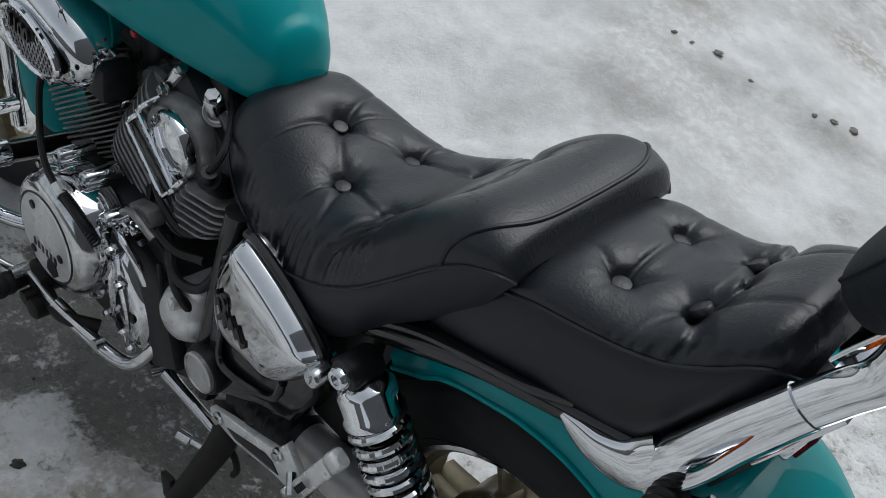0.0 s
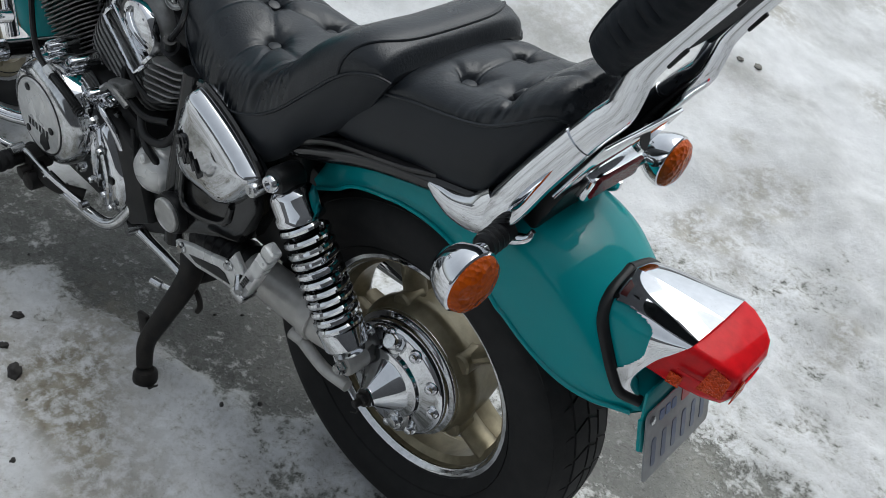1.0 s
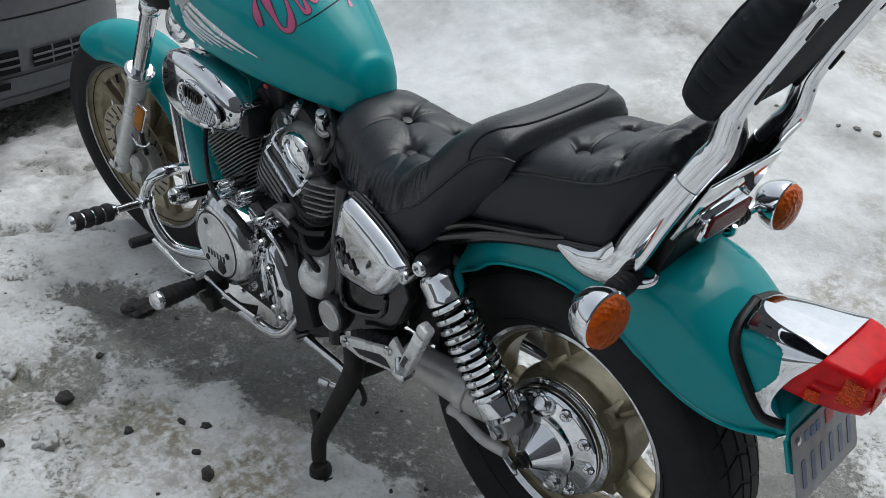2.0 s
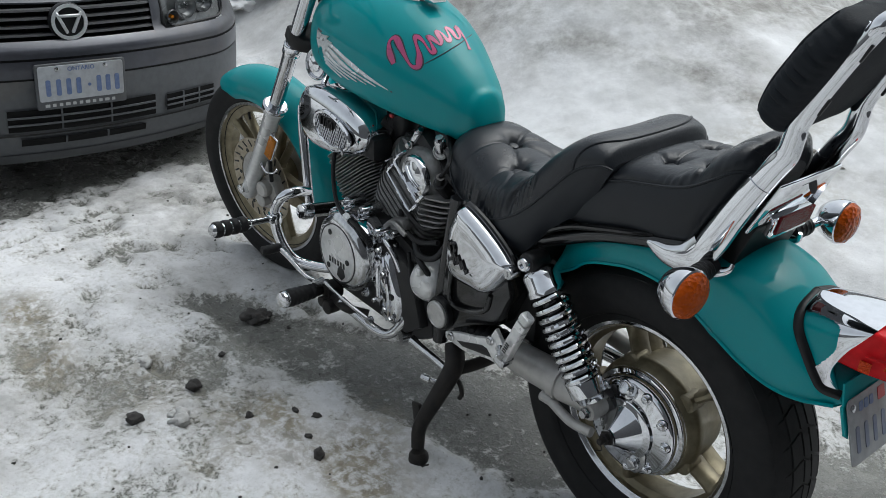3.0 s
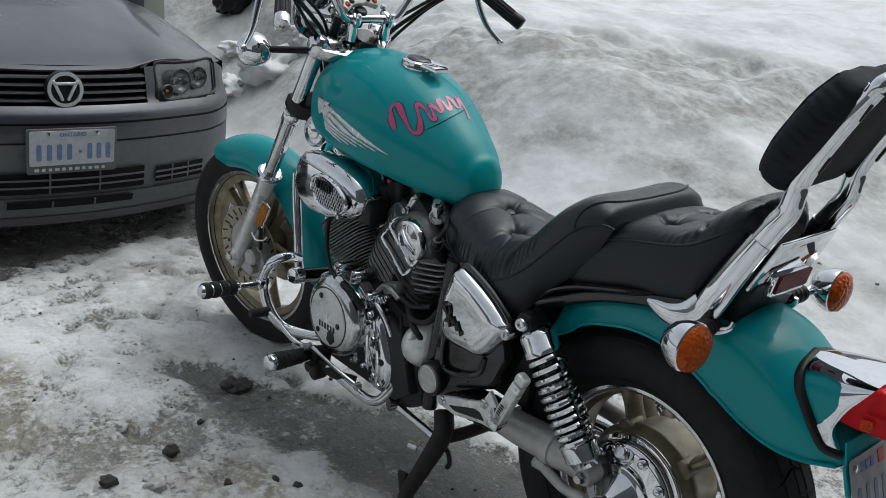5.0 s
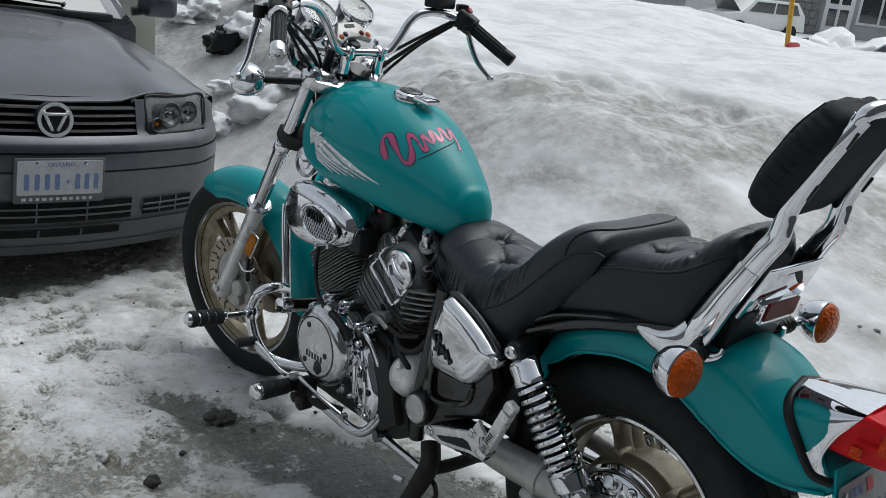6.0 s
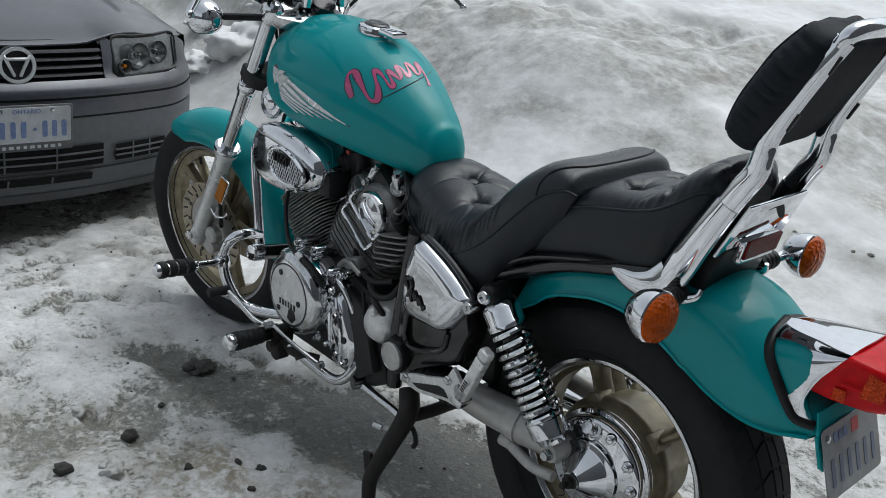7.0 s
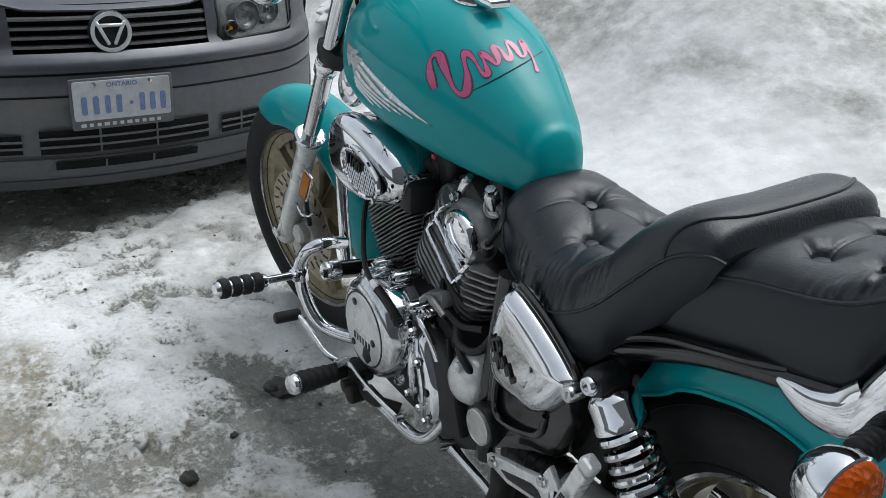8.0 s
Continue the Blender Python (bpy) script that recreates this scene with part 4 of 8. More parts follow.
rider = cushion("rider_seat", list(np.linspace(0.0965, 0.598, 190)), R_TOP, R_W, R_SEAM, R_LOW, R_LOW_W, BUTTONS_R, PLEATS_R, bike, 121, 12, 0.050, lambda x: 0.007 * math.exp(-((x - 0.37) / 0.10) ** 2),
                (((0.30, -0.165), (0.225, -0.06)), ((0.225, -0.06), (0.225, 0.06)), ((0.225, 0.06), (0.32, 0.165))), 0.013, lambda x: 0.50 * math.exp(-(x - 0.0965) / 0.10))
cushion("passenger_seat", list(np.linspace(-0.155, 0.165, 150)), P_TOP, P_W, P_SEAM, P_LOW, lambda x: P_W(x) * 0.97, BUTTONS_P, PLEATS_P, bike, 101, 12, 0.0, lambda x: 0.004 * math.exp(-((x + 0.05) / 0.05) ** 2),
        (((-0.075, -0.125), (-0.056, -0.055)), ((-0.056, -0.055), (-0.060, 0.0)), ((-0.060, 0.0), (-0.052, 0.055)), ((-0.052, 0.055), (-0.060, 0.125))), 0.012, lambda x: 0.50 * math.exp(-(x + 0.155) / 0.06) + 0.35 * math.exp(-(0.165 - x) / 0.07), 0.010)
# piped edge over the back of the rider's bolster
edge = []
for k in range(25):
    q = math.pi * (k / 24 - 0.5)
    u = abs(math.sin(q)) ** 0.8
    x = 0.118 + 0.050 * u ** 5
    f = abs(math.cos(q)) ** 0.72
    edge.append((x, math.copysign(R_W(x) * u, q), R_SEAM(x) + (R_TOP(x) - R_SEAM(x)) * f + 0.050 * u ** 2 * f * math.exp(-((x - 0.26) / 0.12) ** 2)))
part("piping", sweep(edge, 0.0028, 8, steps=3), LEATHER_SIDE, rider)
for s in (1, -1):
    part("seat_base_trim", sweep([(0.27, 0.125 * s, 0.655), (0.235, 0.132 * s, 0.69), (0.17, 0.134 * s, 0.727), (0.08, 0.134 * s, 0.757), (0.04, 0.131 * s, 0.768), (0.0, 0.118 * s, 0.778)], 0.010, 10, flat=0.7), BLACK_GLOSS, bike, "gloss black seat rail trim")


# ---- tank
T_X = [0.564, 0.572, 0.60, 0.66, 0.74, 0.82, 0.90, 0.98, 1.05, 1.10, 1.135, 1.155, 1.164]
T_TOP = curve_of(T_X, [0.800, 0.832, 0.868, 0.920, 0.976, 1.010, 1.028, 1.034, 1.030, 1.016, 0.990, 0.950, 0.92])
T_W = curve_of(T_X, [0.028, 0.042, 0.065, 0.095, 0.128, 0.152, 0.166, 0.168, 0.162, 0.148, 0.122, 0.085, 0.045])
T_MID = curve_of(T_X, [0.775, 0.782, 0.795, 0.812, 0.832, 0.845, 0.853, 0.858, 0.862, 0.866, 0.870, 0.875, 0.88])
T_LOW = curve_of(T_X, [0.752, 0.745, 0.742, 0.745, 0.752, 0.760, 0.768, 0.776, 0.788, 0.804, 0.823, 0.842, 0.86])


def tank_point(x, u):
    """u from 0 (ridge) to 1 (widest line) to 2 (lower lip), left side."""
    w, t, m, lo = T_W(x), T_TOP(x), T_MID(x), T_LOW(x)
    if u <= 1:
        a = u * math.pi / 2
        return (x, w * math.sin(a) ** 0.92, m + (t - m) * math.cos(a) ** 0.86)
    a = (u - 1) * math.pi / 2
    return (x, w * (1 - 0.42 * (1 - math.cos(a)) ** 1.2), m + (lo - m) * math.sin(a) ** 0.9)


def tank_surface(x, u, lift=0.0):
    if u < 0:
        p, nrm = tank_surface(x, -u, lift)
        return Vector((p.x, -p.y, p.z)), Vector((nrm.x, -nrm.y, nrm.z))
    e = 0.004
    p = Vector(tank_point(x, u))
    dx = Vector(tank_point(x + e, u)) - Vector(tank_point(x - e, u))
    du = Vector(tank_point(x, min(2, u + 0.02))) - Vector(tank_point(x, max(0, u - 0.02)))
    nrm = dx.cross(du).normalized()
    if nrm.y < 0 or (abs(nrm.y) < 0.05 and nrm.z < 0):
        nrm.negate()
    return p + nrm * lift, nrm


def build_tank():
    rings = []
    for x in np.concatenate([np.linspace(0.564, 0.60, 10), np.linspace(0.61, 1.10, 50), np.linspace(1.105, 1.164, 12)]):
        half = [tank_point(x, u) for u in np.linspace(0, 2, 33)]
        rings.append(half + [(a, -b, c) for a, b, c in reversed(half[1:])] )
    tank = part("fuel_tank", loft(rings), TEAL, bike, "glossy teal teardrop fuel tank", 55)
    part("tank_seam", joined(*[sweep([tuple(np.array(tank_point(x, 2.0)) * [1, s, 1]) for x in np.linspace(0.566, 1.15, 14)], 0.0045, 8) for s in (1, -1)]), TEAL, tank)
    # filler cap
    c = Vector((0.862, 0, T_TOP(0.862) + 0.001))
    ax = (-0.12, 0, 1)
    base = part("filler_cap", lathe([(0.043, -0.006), (0.043, 0.004), (0.040, 0.010), (0.030, 0.013), (0.028, 0.010), (0.012, 0.010)], c, ax, 36), CHROME, tank, "chrome hinged filler cap with a black lid")
    part("cap_lid", lathe([(0.029, 0.010), (0.029, 0.015), (0.024, 0.018), (0.012, 0.0185), (0.001, 0.0185)], c, ax, 30), BLACK_GLOSS, base)
    part("cap_hinge", slab([(-0.020, -0.035), (0.020, -0.035), (0.026, 0.01), (-0.026, 0.01)], 0.016, Matrix.Translation(c + Vector((-0.052, 0, -0.004))) @ Matrix.Rotation(radians(-8), 4, "Y") @ Matrix(((0, 1, 0, 0), (1, 0, 0, 0), (0, 0, 1, 0), (0, 0, 0, 1))), 0.004), CHROME, base)
    # magenta script stroke: a running wave over the flank and the ridge, no letters
    wave = [(0.768, 0.80), (0.786, 0.72), (0.796, 0.63), (0.786, 0.57), (0.762, 0.63), (0.728, 0.72), (0.712, 0.67), (0.722, 0.56), (0.744, 0.47), (0.748, 0.42), (0.732, 0.41), (0.706, 0.44), (0.700, 0.40), (0.716, 0.36), (0.732, 0.33), (0.718, 0.30), (0.702, 0.28),
            (0.708, 0.23), (0.730, 0.20), (0.722, 0.16), (0.702, 0.15), (0.706, 0.10), (0.730, 0.07), (0.720, 0.03), (0.700, 0.02), (0.704, -0.03), (0.728, -0.06), (0.700, -0.08), (0.672, -0.06)]
    for name, r, lift, mat in (("script_outline", 0.0078, 0.0006, DARK_INK), ("script_stroke", 0.0052, 0.0014, MAGENTA)):
        pts = smooth_path([(*p, 0) for p in wave], 5)
        bm, prev = bmesh.new(), None
        for i, q in enumerate(pts):
            p, nrm = tank_surface(q[0], q[1], lift)
            d = (tank_surface(*pts[min(i + 1, len(pts) - 1)][:2])[0] - tank_surface(*pts[max(i - 1, 0)][:2])[0]).normalized()
            side = d.cross(nrm).normalized() * r * (0.80 + 0.35 * math.sin(i * 0.45)) * (1.25 if i < 45 else 0.85)
            row = [bm.verts.new(v) for v in (p + side, p - side)]
            if prev:
                bm.faces.new((prev[0], prev[1], row[1], row[0]))
            prev = row
        part(name, bm, mat, tank, "" if mat is DARK_INK else "magenta script decal with dark outline")
    under = [tank_surface(x, u, 0.0004)[0] for x, u in ((0.716, 0.72), (0.692, 0.48), (0.684, 0.25), (0.690, 0.0), (0.712, -0.25))]
    part("script_underline", sweep([tuple(v) for v in under], 0.0013, 6), DARK_INK, tank)
    # winged silver emblem
    for s in (1, -1):
        wing = part("wing_emblem", joined(*[wing_feather(k, s) for k in range(6)]), SILVER_DECAL, tank, "silver winged emblem")
        part("wing_shadow", wing_patch([(1.050, 0.825), (1.030, 0.835), (0.900, 0.920), (0.766, 1.045), (0.764, 1.065), (0.800, 1.085), (0.870, 1.095), (0.930, 1.125), (0.985, 1.150), (1.022, 1.135), (1.040, 1.02), (1.052, 0.92)], s, 0.0004), DARK_INK, wing)
        part("wing_head", wing_patch([(1.048, 0.845), (1.020, 0.860), (0.990, 0.848), (1.000, 0.880), (0.972, 0.885), (0.990, 0.925), (1.004, 0.985), (1.020, 0.945), (1.034, 0.975), (1.046, 0.91)], s, 0.0035), SILVER_DECAL, wing)
    return tank


def wing_patch(outline, s, lift):
    bm = bmesh.new()
    vs = []
    for x, u in outline:
        p, _ = tank_surface(x, u, lift)
        vs.append(bm.verts.new((p.x, p.y * s, p.z)))
    bm.faces.new(vs)
    ext = bmesh.ops.extrude_face_region(bm, geom=bm.faces[:])
    bmesh.ops.translate(bm, verts=[v for v in ext["geom"] if isinstance(v, bmesh.types.BMVert)], vec=(0, -0.004 * s, -0.001))
    return bm


def wing_feather(k, s):
    """One long feather of the wing, running back along the flank."""
    x0, x1 = 1.020 - 0.004 * k, (0.775, 0.81, 0.84, 0.87, 0.90, 0.93)[k]
    rows = []
    for t in np.linspace(0, 1, 9):
        x = x0 + (x1 - x0) * t
        u = 0.885 + 0.046 * k + (0.165 - 0.012 * k) * t
        h = 0.0215 * (1 - 0.18 * t) * (1 if t < 1 else 0.3)
        a, b = tank_surface(x, u - h, 0.0008)[0], tank_surface(x, u + h, 0.0008)[0]
        c = tank_surface(x, u, 0.0032)[0]
        rows.append([(v.x, v.y * s, v.z) for v in (a, c, b)])
    return loft(rows, closed=False)


build_tank()


# ---- frame, engine and everything between the wheels
def build_frame():
    fr = part("frame", joined(
        sweep([(1.10, 0, 0.93), (0.95, 0, 0.83), (0.70, 0, 0.745), (0.45, 0, 0.70)], 0.028, 12),
        sweep([(0.62, 0.08, 0.72), (0.46, 0.115, 0.67), (0.30, 0.125, 0.645), (0.10, 0.125, 0.735), (-0.10, 0.112, 0.79)], 0.014, 10),
        sweep([(0.62, -0.08, 0.72), (0.46, -0.115, 0.67), (0.30, -0.125, 0.645), (0.10, -0.125, 0.735), (-0.10, -0.112, 0.79)], 0.014, 10),
        sweep([(0.505, 0.14, 0.66), (0.515, 0.15, 0.52), (0.525, 0.155, 0.40), (0.53, 0.15, 0.28)], 0.019, 10),
        sweep([(0.505, -0.14, 0.66), (0.525, -0.155, 0.40), (0.53, -0.15, 0.28)], 0.019, 10),
        lathe([(0.032, -0.09), (0.036, -0.08), (0.036, 0.08), (0.032, 0.09)], (1.125, 0, 0.975), tuple(RAKE), 20)), BLACK_GLOSS, bike, "gloss black steel frame")
    part("battery_box", block((0.27, 0.22, 0.33), Matrix.Translation((0.40, 0, 0.55)), 0.02), BLACK, fr)
    part("inner_guard", block((0.05, 0.17, 0.22), Matrix.Translation((0.30, 0, 0.50)) @ Matrix.Rotation(radians(-18), 4, "Y"), 0.012), BLACK, fr)
    part("side_panel", left_slab([(0.54, 0.315), (0.515, 0.43), (0.505, 0.60), (0.45, 0.655), (0.315, 0.60), (0.29, 0.52), (0.325, 0.43), (0.375, 0.405), (0.44, 0.365), (0.50, 0.322)], 0.10, 0.072, 0.014), BLACK_GLOSS, fr, "gloss black lower side panel")
    part("panel_rib", joined(sweep([(0.475, 0.176, 0.50), (0.472, 0.178, 0.43), (0.43, 0.178, 0.425), (0.36, 0.176, 0.455), (0.345, 0.174, 0.50)], 0.006, 8)), BLACK_GLOSS, fr)
    part("pivot_cap", joined(lathe([(0.040, 0.165), (0.041, 0.178), (0.038, 0.186)], (0.502, 0, 0.378), (0, 1, 0), 32)), BLACK, fr)
    part("pivot_disc", lathe([(0.033, 0.182), (0.033, 0.192), (0.030, 0.194), (0.029, 0.1915), (0.002, 0.193)], (0.502, 0, 0.378), (0, 1, 0), 36), ALU, fr, "round silver pivot cap")
    return fr


build_frame()


def dome_panel(outline, y_edge, bulge, rows=9, power=2.0):
    """A shell over an outline of (x, z) pairs, bulging to the left."""
    c = np.mean(np.array(outline), axis=0)
    pts = [(p[0], p[1]) for p in smooth_path([(*p, 0) for p in outline], 5, closed=True)]
    rings = [[(p[0], y_edge - 0.02, p[1]) for p in pts]]
    for k in range(rows):
        s = 1 - (k / (rows - 1)) * 0.97
        y = y_edge + bulge * (1 - s ** (2 * power)) ** (1 / power)
        rings.append([(c[0] + (p[0] - c[0]) * s, y, c[1] + (p[1] - c[1]) * s) for p in pts])
    return loft(rings)


def squiggle(origin, length, height, waves, r, y_of, tilt):
    pts = []
    for k in range(waves * 4 + 1):
        u = k / (waves * 4)
        dz = height * (0.5 * math.sin(k * math.pi / 2) * (1.6 if k < 4 else 0.8))
        x = origin[0] - length * u * math.cos(tilt) + dz * math.sin(tilt)
        z = origin[1] - length * u * math.sin(tilt) + dz * math.cos(tilt)
        pts.append((x, y_of(x, z), z))
    return sweep(pts, r, 8, steps=3)


def build_side_cover():
    for s in (1, -1):
        outline = [(0.450, 0.672), (0.425, 0.672), (0.364, 0.648), (0.302, 0.612), (0.284, 0.588), (0.340, 0.508), (0.399, 0.496), (0.462, 0.499), (0.482, 0.539), (0.478, 0.597), (0.462, 0.649)]
        bm = dome_panel(outline, 0.172, 0.030, 11, 2.6)
        if s < 0:
            bm.transform(Matrix.Diagonal((1, -1, 1, 1)))
        cover = part("side_cover", bm, CHROME, bike, "chrome side cover with raised script badge", 60)
        if s > 0:
            part("script_badge", joined(squiggle((0.452, 0.572), 0.06, 0.03, 4, 0.0034, lambda x, z: 0.2035, radians(22)), sweep([(0.458, 0.203, 0.585), (0.442, 0.204, 0.592), (0.436, 0.204, 0.575), (0.447, 0.204, 0.552)], 0.004, 8)), BLACK_GLOSS, cover, "raised dark script badge")
            part("cover_edge", sweep([(0.452, 0.168, 0.676), (0.425, 0.17, 0.679), (0.36, 0.17, 0.655), (0.298, 0.17, 0.618), (0.278, 0.17, 0.59)], 0.007, 8), BLACK_GLOSS, cover)
            part("lock", joined(lathe([(0.013, 0.172), (0.013, 0.196), (0.011, 0.199), (0.002, 0.199)], (0.276, 0, 0.592), (0, 1, 0), 20), block((0.002, 0.003, 0.011), Matrix.Translation((0.276, 0.2, 0.592)))), CHROME_WORN, cover, "key lock barrel")


build_side_cover()


def cylinder(head, base, front_fins, chrome_cap):
    """Finned cylinder: head and base are points of its axis in the middle plane."""
    H, B = Vector(head), Vector(base)
    d = (H - B).normalized()
    L = (H - B).length
    m = frame_axis(B, d, up=(1, 0, 0))          # local x in the plane of the machine, local y across
    cyl = part("engine_cylinder", moved(block((0.135, 0.15, L * 0.95), Matrix.Translation((0, 0, L * 0.42)), 0.02), m), ENGINE, bike, "black finned engine cylinder")
    n = 23
    for k in range(n):
        t = k / (n - 1)
        w, dep = (0.225 if front_fins else 0.205) + 0.022 * t - 0.006 * (k % 2), 0.232 + 0.012 * math.sin(t * 3) - 0.004 * (k % 2)
        z = 0.035 + (L - 0.045) * t
        # each fin has a wavy front and pockets like castings have
        out = rounded(w, dep, 0.045, 5)
        part("fin", moved(slab(out, 0.0036, Matrix.Translation((0, 0, z)), 0.0012, 1), m), ENGINE_GREY, cyl)
    part("cylinder_head", moved(joined(block((0.20, 0.18, 0.07), Matrix.Translation((0, 0, L + 0.03)), 0.025), block((0.16, 0.12, 0.05), Matrix.Translation((0.0, 0, L + 0.075)), 0.022)), m), ENGINE, cyl)
    for sx in (-0.085, 0.085):
        for sy in (-0.085, 0.085):
            part("head_stud", moved(joined(lathe([(0.011, L - 0.01), (0.011, L + 0.052), (0.008, L + 0.056)], (sx, sy, 0), (0, 0, 1), 14), lathe([(0.0075, L + 0.055), (0.0075, L + 0.066)], (sx, sy, 0), (0, 0, 1), 6)), m), CHROME_WORN, cyl)
    return cyl, m, L


def build_engine():
    case = part("crankcase", joined(
        left_slab([(0.56, 0.26), (0.62, 0.222), (0.90, 0.212), (0.985, 0.27), (1.0, 0.40), (0.94, 0.48), (0.74, 0.50), (0.60, 0.45)], -0.15, 0.30, 0.02),
        left_slab([(0.58, 0.29), (0.64, 0.245), (0.93, 0.24), (0.975, 0.32), (0.955, 0.43), (0.90, 0.46), (0.74, 0.475), (0.63, 0.43)], 0.14, 0.035, 0.01)), ENGINE, bike, "black cast engine crankcase")
    # round generator cover
    c = (0.845, 0.0, 0.400)
    cover = part("generator_cover", lathe([(0.108, 0.150), (0.110, 0.185), (0.106, 0.205)], c, (0, 1, 0), 56, cap=False), CHROME, case, "round polished engine cover with a dull rim")
    part("cover_rim", lathe([(0.106, 0.204), (0.105, 0.214), (0.100, 0.226), (0.092, 0.234), (0.079, 0.2375), (0.0785, 0.233), (0.072, 0.233)], c, (0, 1, 0), 56), CHROME_WORN, cover, "satin grey rim")
    part("cover_disc", lathe([(0.076, 0.230), (0.0755, 0.238), (0.073, 0.2405), (0.03, 0.2425), (0.002, 0.243)], c, (0, 1, 0), 48), SATIN, cover, "bright centre disc with worn lettering")
    part("disc_groove", ring_lathe([(0.0795, 0.236), (0.0795, 0.2385), (0.0762, 0.2385), (0.0762, 0.236)], c, (0, 1, 0), 48), BLACK, cover)
    for a, r in ((118, 0.058), (-5, 0.050), (-128, 0.058)):
        part("disc_hole", lathe([(0.0075, 0.238), (0.0075, 0.2435), (0.005, 0.244)], (c[0] - r * math.cos(radians(a)), 0, c[2] + r * math.sin(radians(a))), (0, 1, 0), 12), BLACK, cover)
    for k in range(6):
        part("lettering_bar", block((0.0075, 0.0015, 0.016), Matrix.Translation((c[0] + 0.028 - 0.0125 * k, 0.2425, c[2] - 0.024 + 0.0005 * k)), 0.0005, 1), BLACK, cover)
    part("worn_patch", slab([(0.0, -0.02), (0.02, -0.028), (0.036, -0.012), (0.03, 0.006), (0.014, 0.012), (0.004, 0.0)], 0.0012, Matrix.Translation((c[0] - 0.004, 0.2415, c[2] - 0.038)) @ LEFT), BLACK, cover)
    # bosses and bolts round the rim of the case
    for k, a in enumerate((-28, 8, 42, 76, 112, 150, 186, 222, 258, 294)):
        at = Vector((c[0] - 0.119 * math.cos(radians(a)), 0.0, c[2] + 0.119 * math.sin(radians(a))))
        boss = part("case_boss", lathe([(0.014, 0.130), (0.0135, 0.182), (0.011, 0.188)], at, (0, 1, 0), 16), CHROME, case)
        part("case_bolt", bolt_bm(at + Vector((0, 0.187, 0)), (0, 1, 0), 0.0065, 0.008), CHROME_WORN, boss)
    part("case_step", joined(left_slab([(0.740, 0.455), (0.706, 0.466), (0.672, 0.428), (0.640, 0.345), (0.638, 0.268), (0.678, 0.230), (0.742, 0.246), (0.765, 0.36)], 0.12, 0.046, 0.006)), CHROME_WORN, case, "polished step of the engine case")
    # hoses and wires between cylinder and case
    for pts, r in (([(0.74, 0.12, 0.53), (0.69, 0.15, 0.515), (0.63, 0.15, 0.50), (0.57, 0.14, 0.52)], 0.007), ([(0.76, 0.10, 0.55), (0.70, 0.135, 0.55), (0.62, 0.14, 0.535), (0.56, 0.12, 0.58)], 0.005), ([(0.62, 0.16, 0.45), (0.61, 0.165, 0.36), (0.60, 0.16, 0.28)], 0.006), ([(0.645, 0.165, 0.47), (0.628, 0.17, 0.40), (0.618, 0.165, 0.30)], 0.0045)):
        part("hose", sweep(pts, r, 8), BLACK, case)
    # chrome middle gear cover
    mid = part("gear_cover", dome_panel([(0.738, 0.425), (0.716, 0.446), (0.690, 0.420), (0.656, 0.340), (0.654, 0.275), (0.685, 0.245), (0.735, 0.258), (0.757, 0.36)], 0.170, 0.022, 8), CHROME, case, "chrome middle gear cover")
    for x, z in ((0.722, 0.452), (0.690, 0.300), (0.668, 0.282), (0.735, 0.305), (0.70, 0.395)):
        part("cover_bolt", bolt_bm((x, 0.19, z), (0, 1, 0), 0.0065, 0.016), CHROME_WORN, mid)
    part("cover_ridge", joined(sweep([(0.722, 0.185, 0.428), (0.704, 0.193, 0.40), (0.685, 0.194, 0.34), (0.69, 0.190, 0.265)], 0.006, 8), sweep([(0.745, 0.18, 0.42), (0.736, 0.19, 0.37), (0.732, 0.189, 0.31)], 0.006, 8)), CHROME, mid)
    for x, z in ((0.708, 0.372), (0.702, 0.330), (0.676, 0.338), (0.715, 0.288)):
        part("cover_hole", lathe([(0.0085, 0.0), (0.0085, 0.0022), (0.0075, 0.0028)], (x, 0.1905, z), (0, 1, 0), 14), BLACK, mid)
    for x, z, r in ((0.728, 0.478, 0.013), (0.705, 0.492, 0.010), (0.752, 0.462, 0.011)):
        part("case_plug", lathe([(r, 0.13), (r, 0.172), (r * 0.8, 0.176), (r * 0.5, 0.1765)], (x, 0, z), (0, 1, 0), 16), CHROME, case)
    part("oil_pipe", sweep([(0.738, 0.176, 0.468), (0.716, 0.184, 0.474), (0.688, 0.18, 0.452), (0.668, 0.172, 0.41)], 0.0065, 10), CHROME, case, "bent chrome oil pipe")
    tube = part("filter_housing", lathe([(0.016, 0.0), (0.019, 0.006), (0.019, 0.125), (0.0215, 0.128), (0.0215, 0.150), (0.018, 0.158), (0.010, 0.160)], (1.022, 0.085, 0.424), (-0.05, 1, 0.17), 28), BLACK_GLOSS, case, "black cylinder with a chrome end")
    part("end_cap", lathe([(0.0222, 0.130), (0.0222, 0.152), (0.0185, 0.161), (0.004, 0.1625)], (1.022, 0.085, 0.424), (-0.05, 1, 0.17), 28), CHROME, tube, "chrome end cap")
    part("starter_dome", joined(lathe([(0.050, 0.08), (0.050, 0.145), (0.047, 0.166), (0.036, 0.182), (0.018, 0.190), (0.002, 0.191)], (0.596, 0, 0.402), (-0.1, 1, 0.1), 32), lathe([(0.010, 0.165), (0.010, 0.194), (0.007, 0.197)], (0.578, 0, 0.416), (0, 1, 0.2), 12)), SATIN, case, "dull grey starter dome")
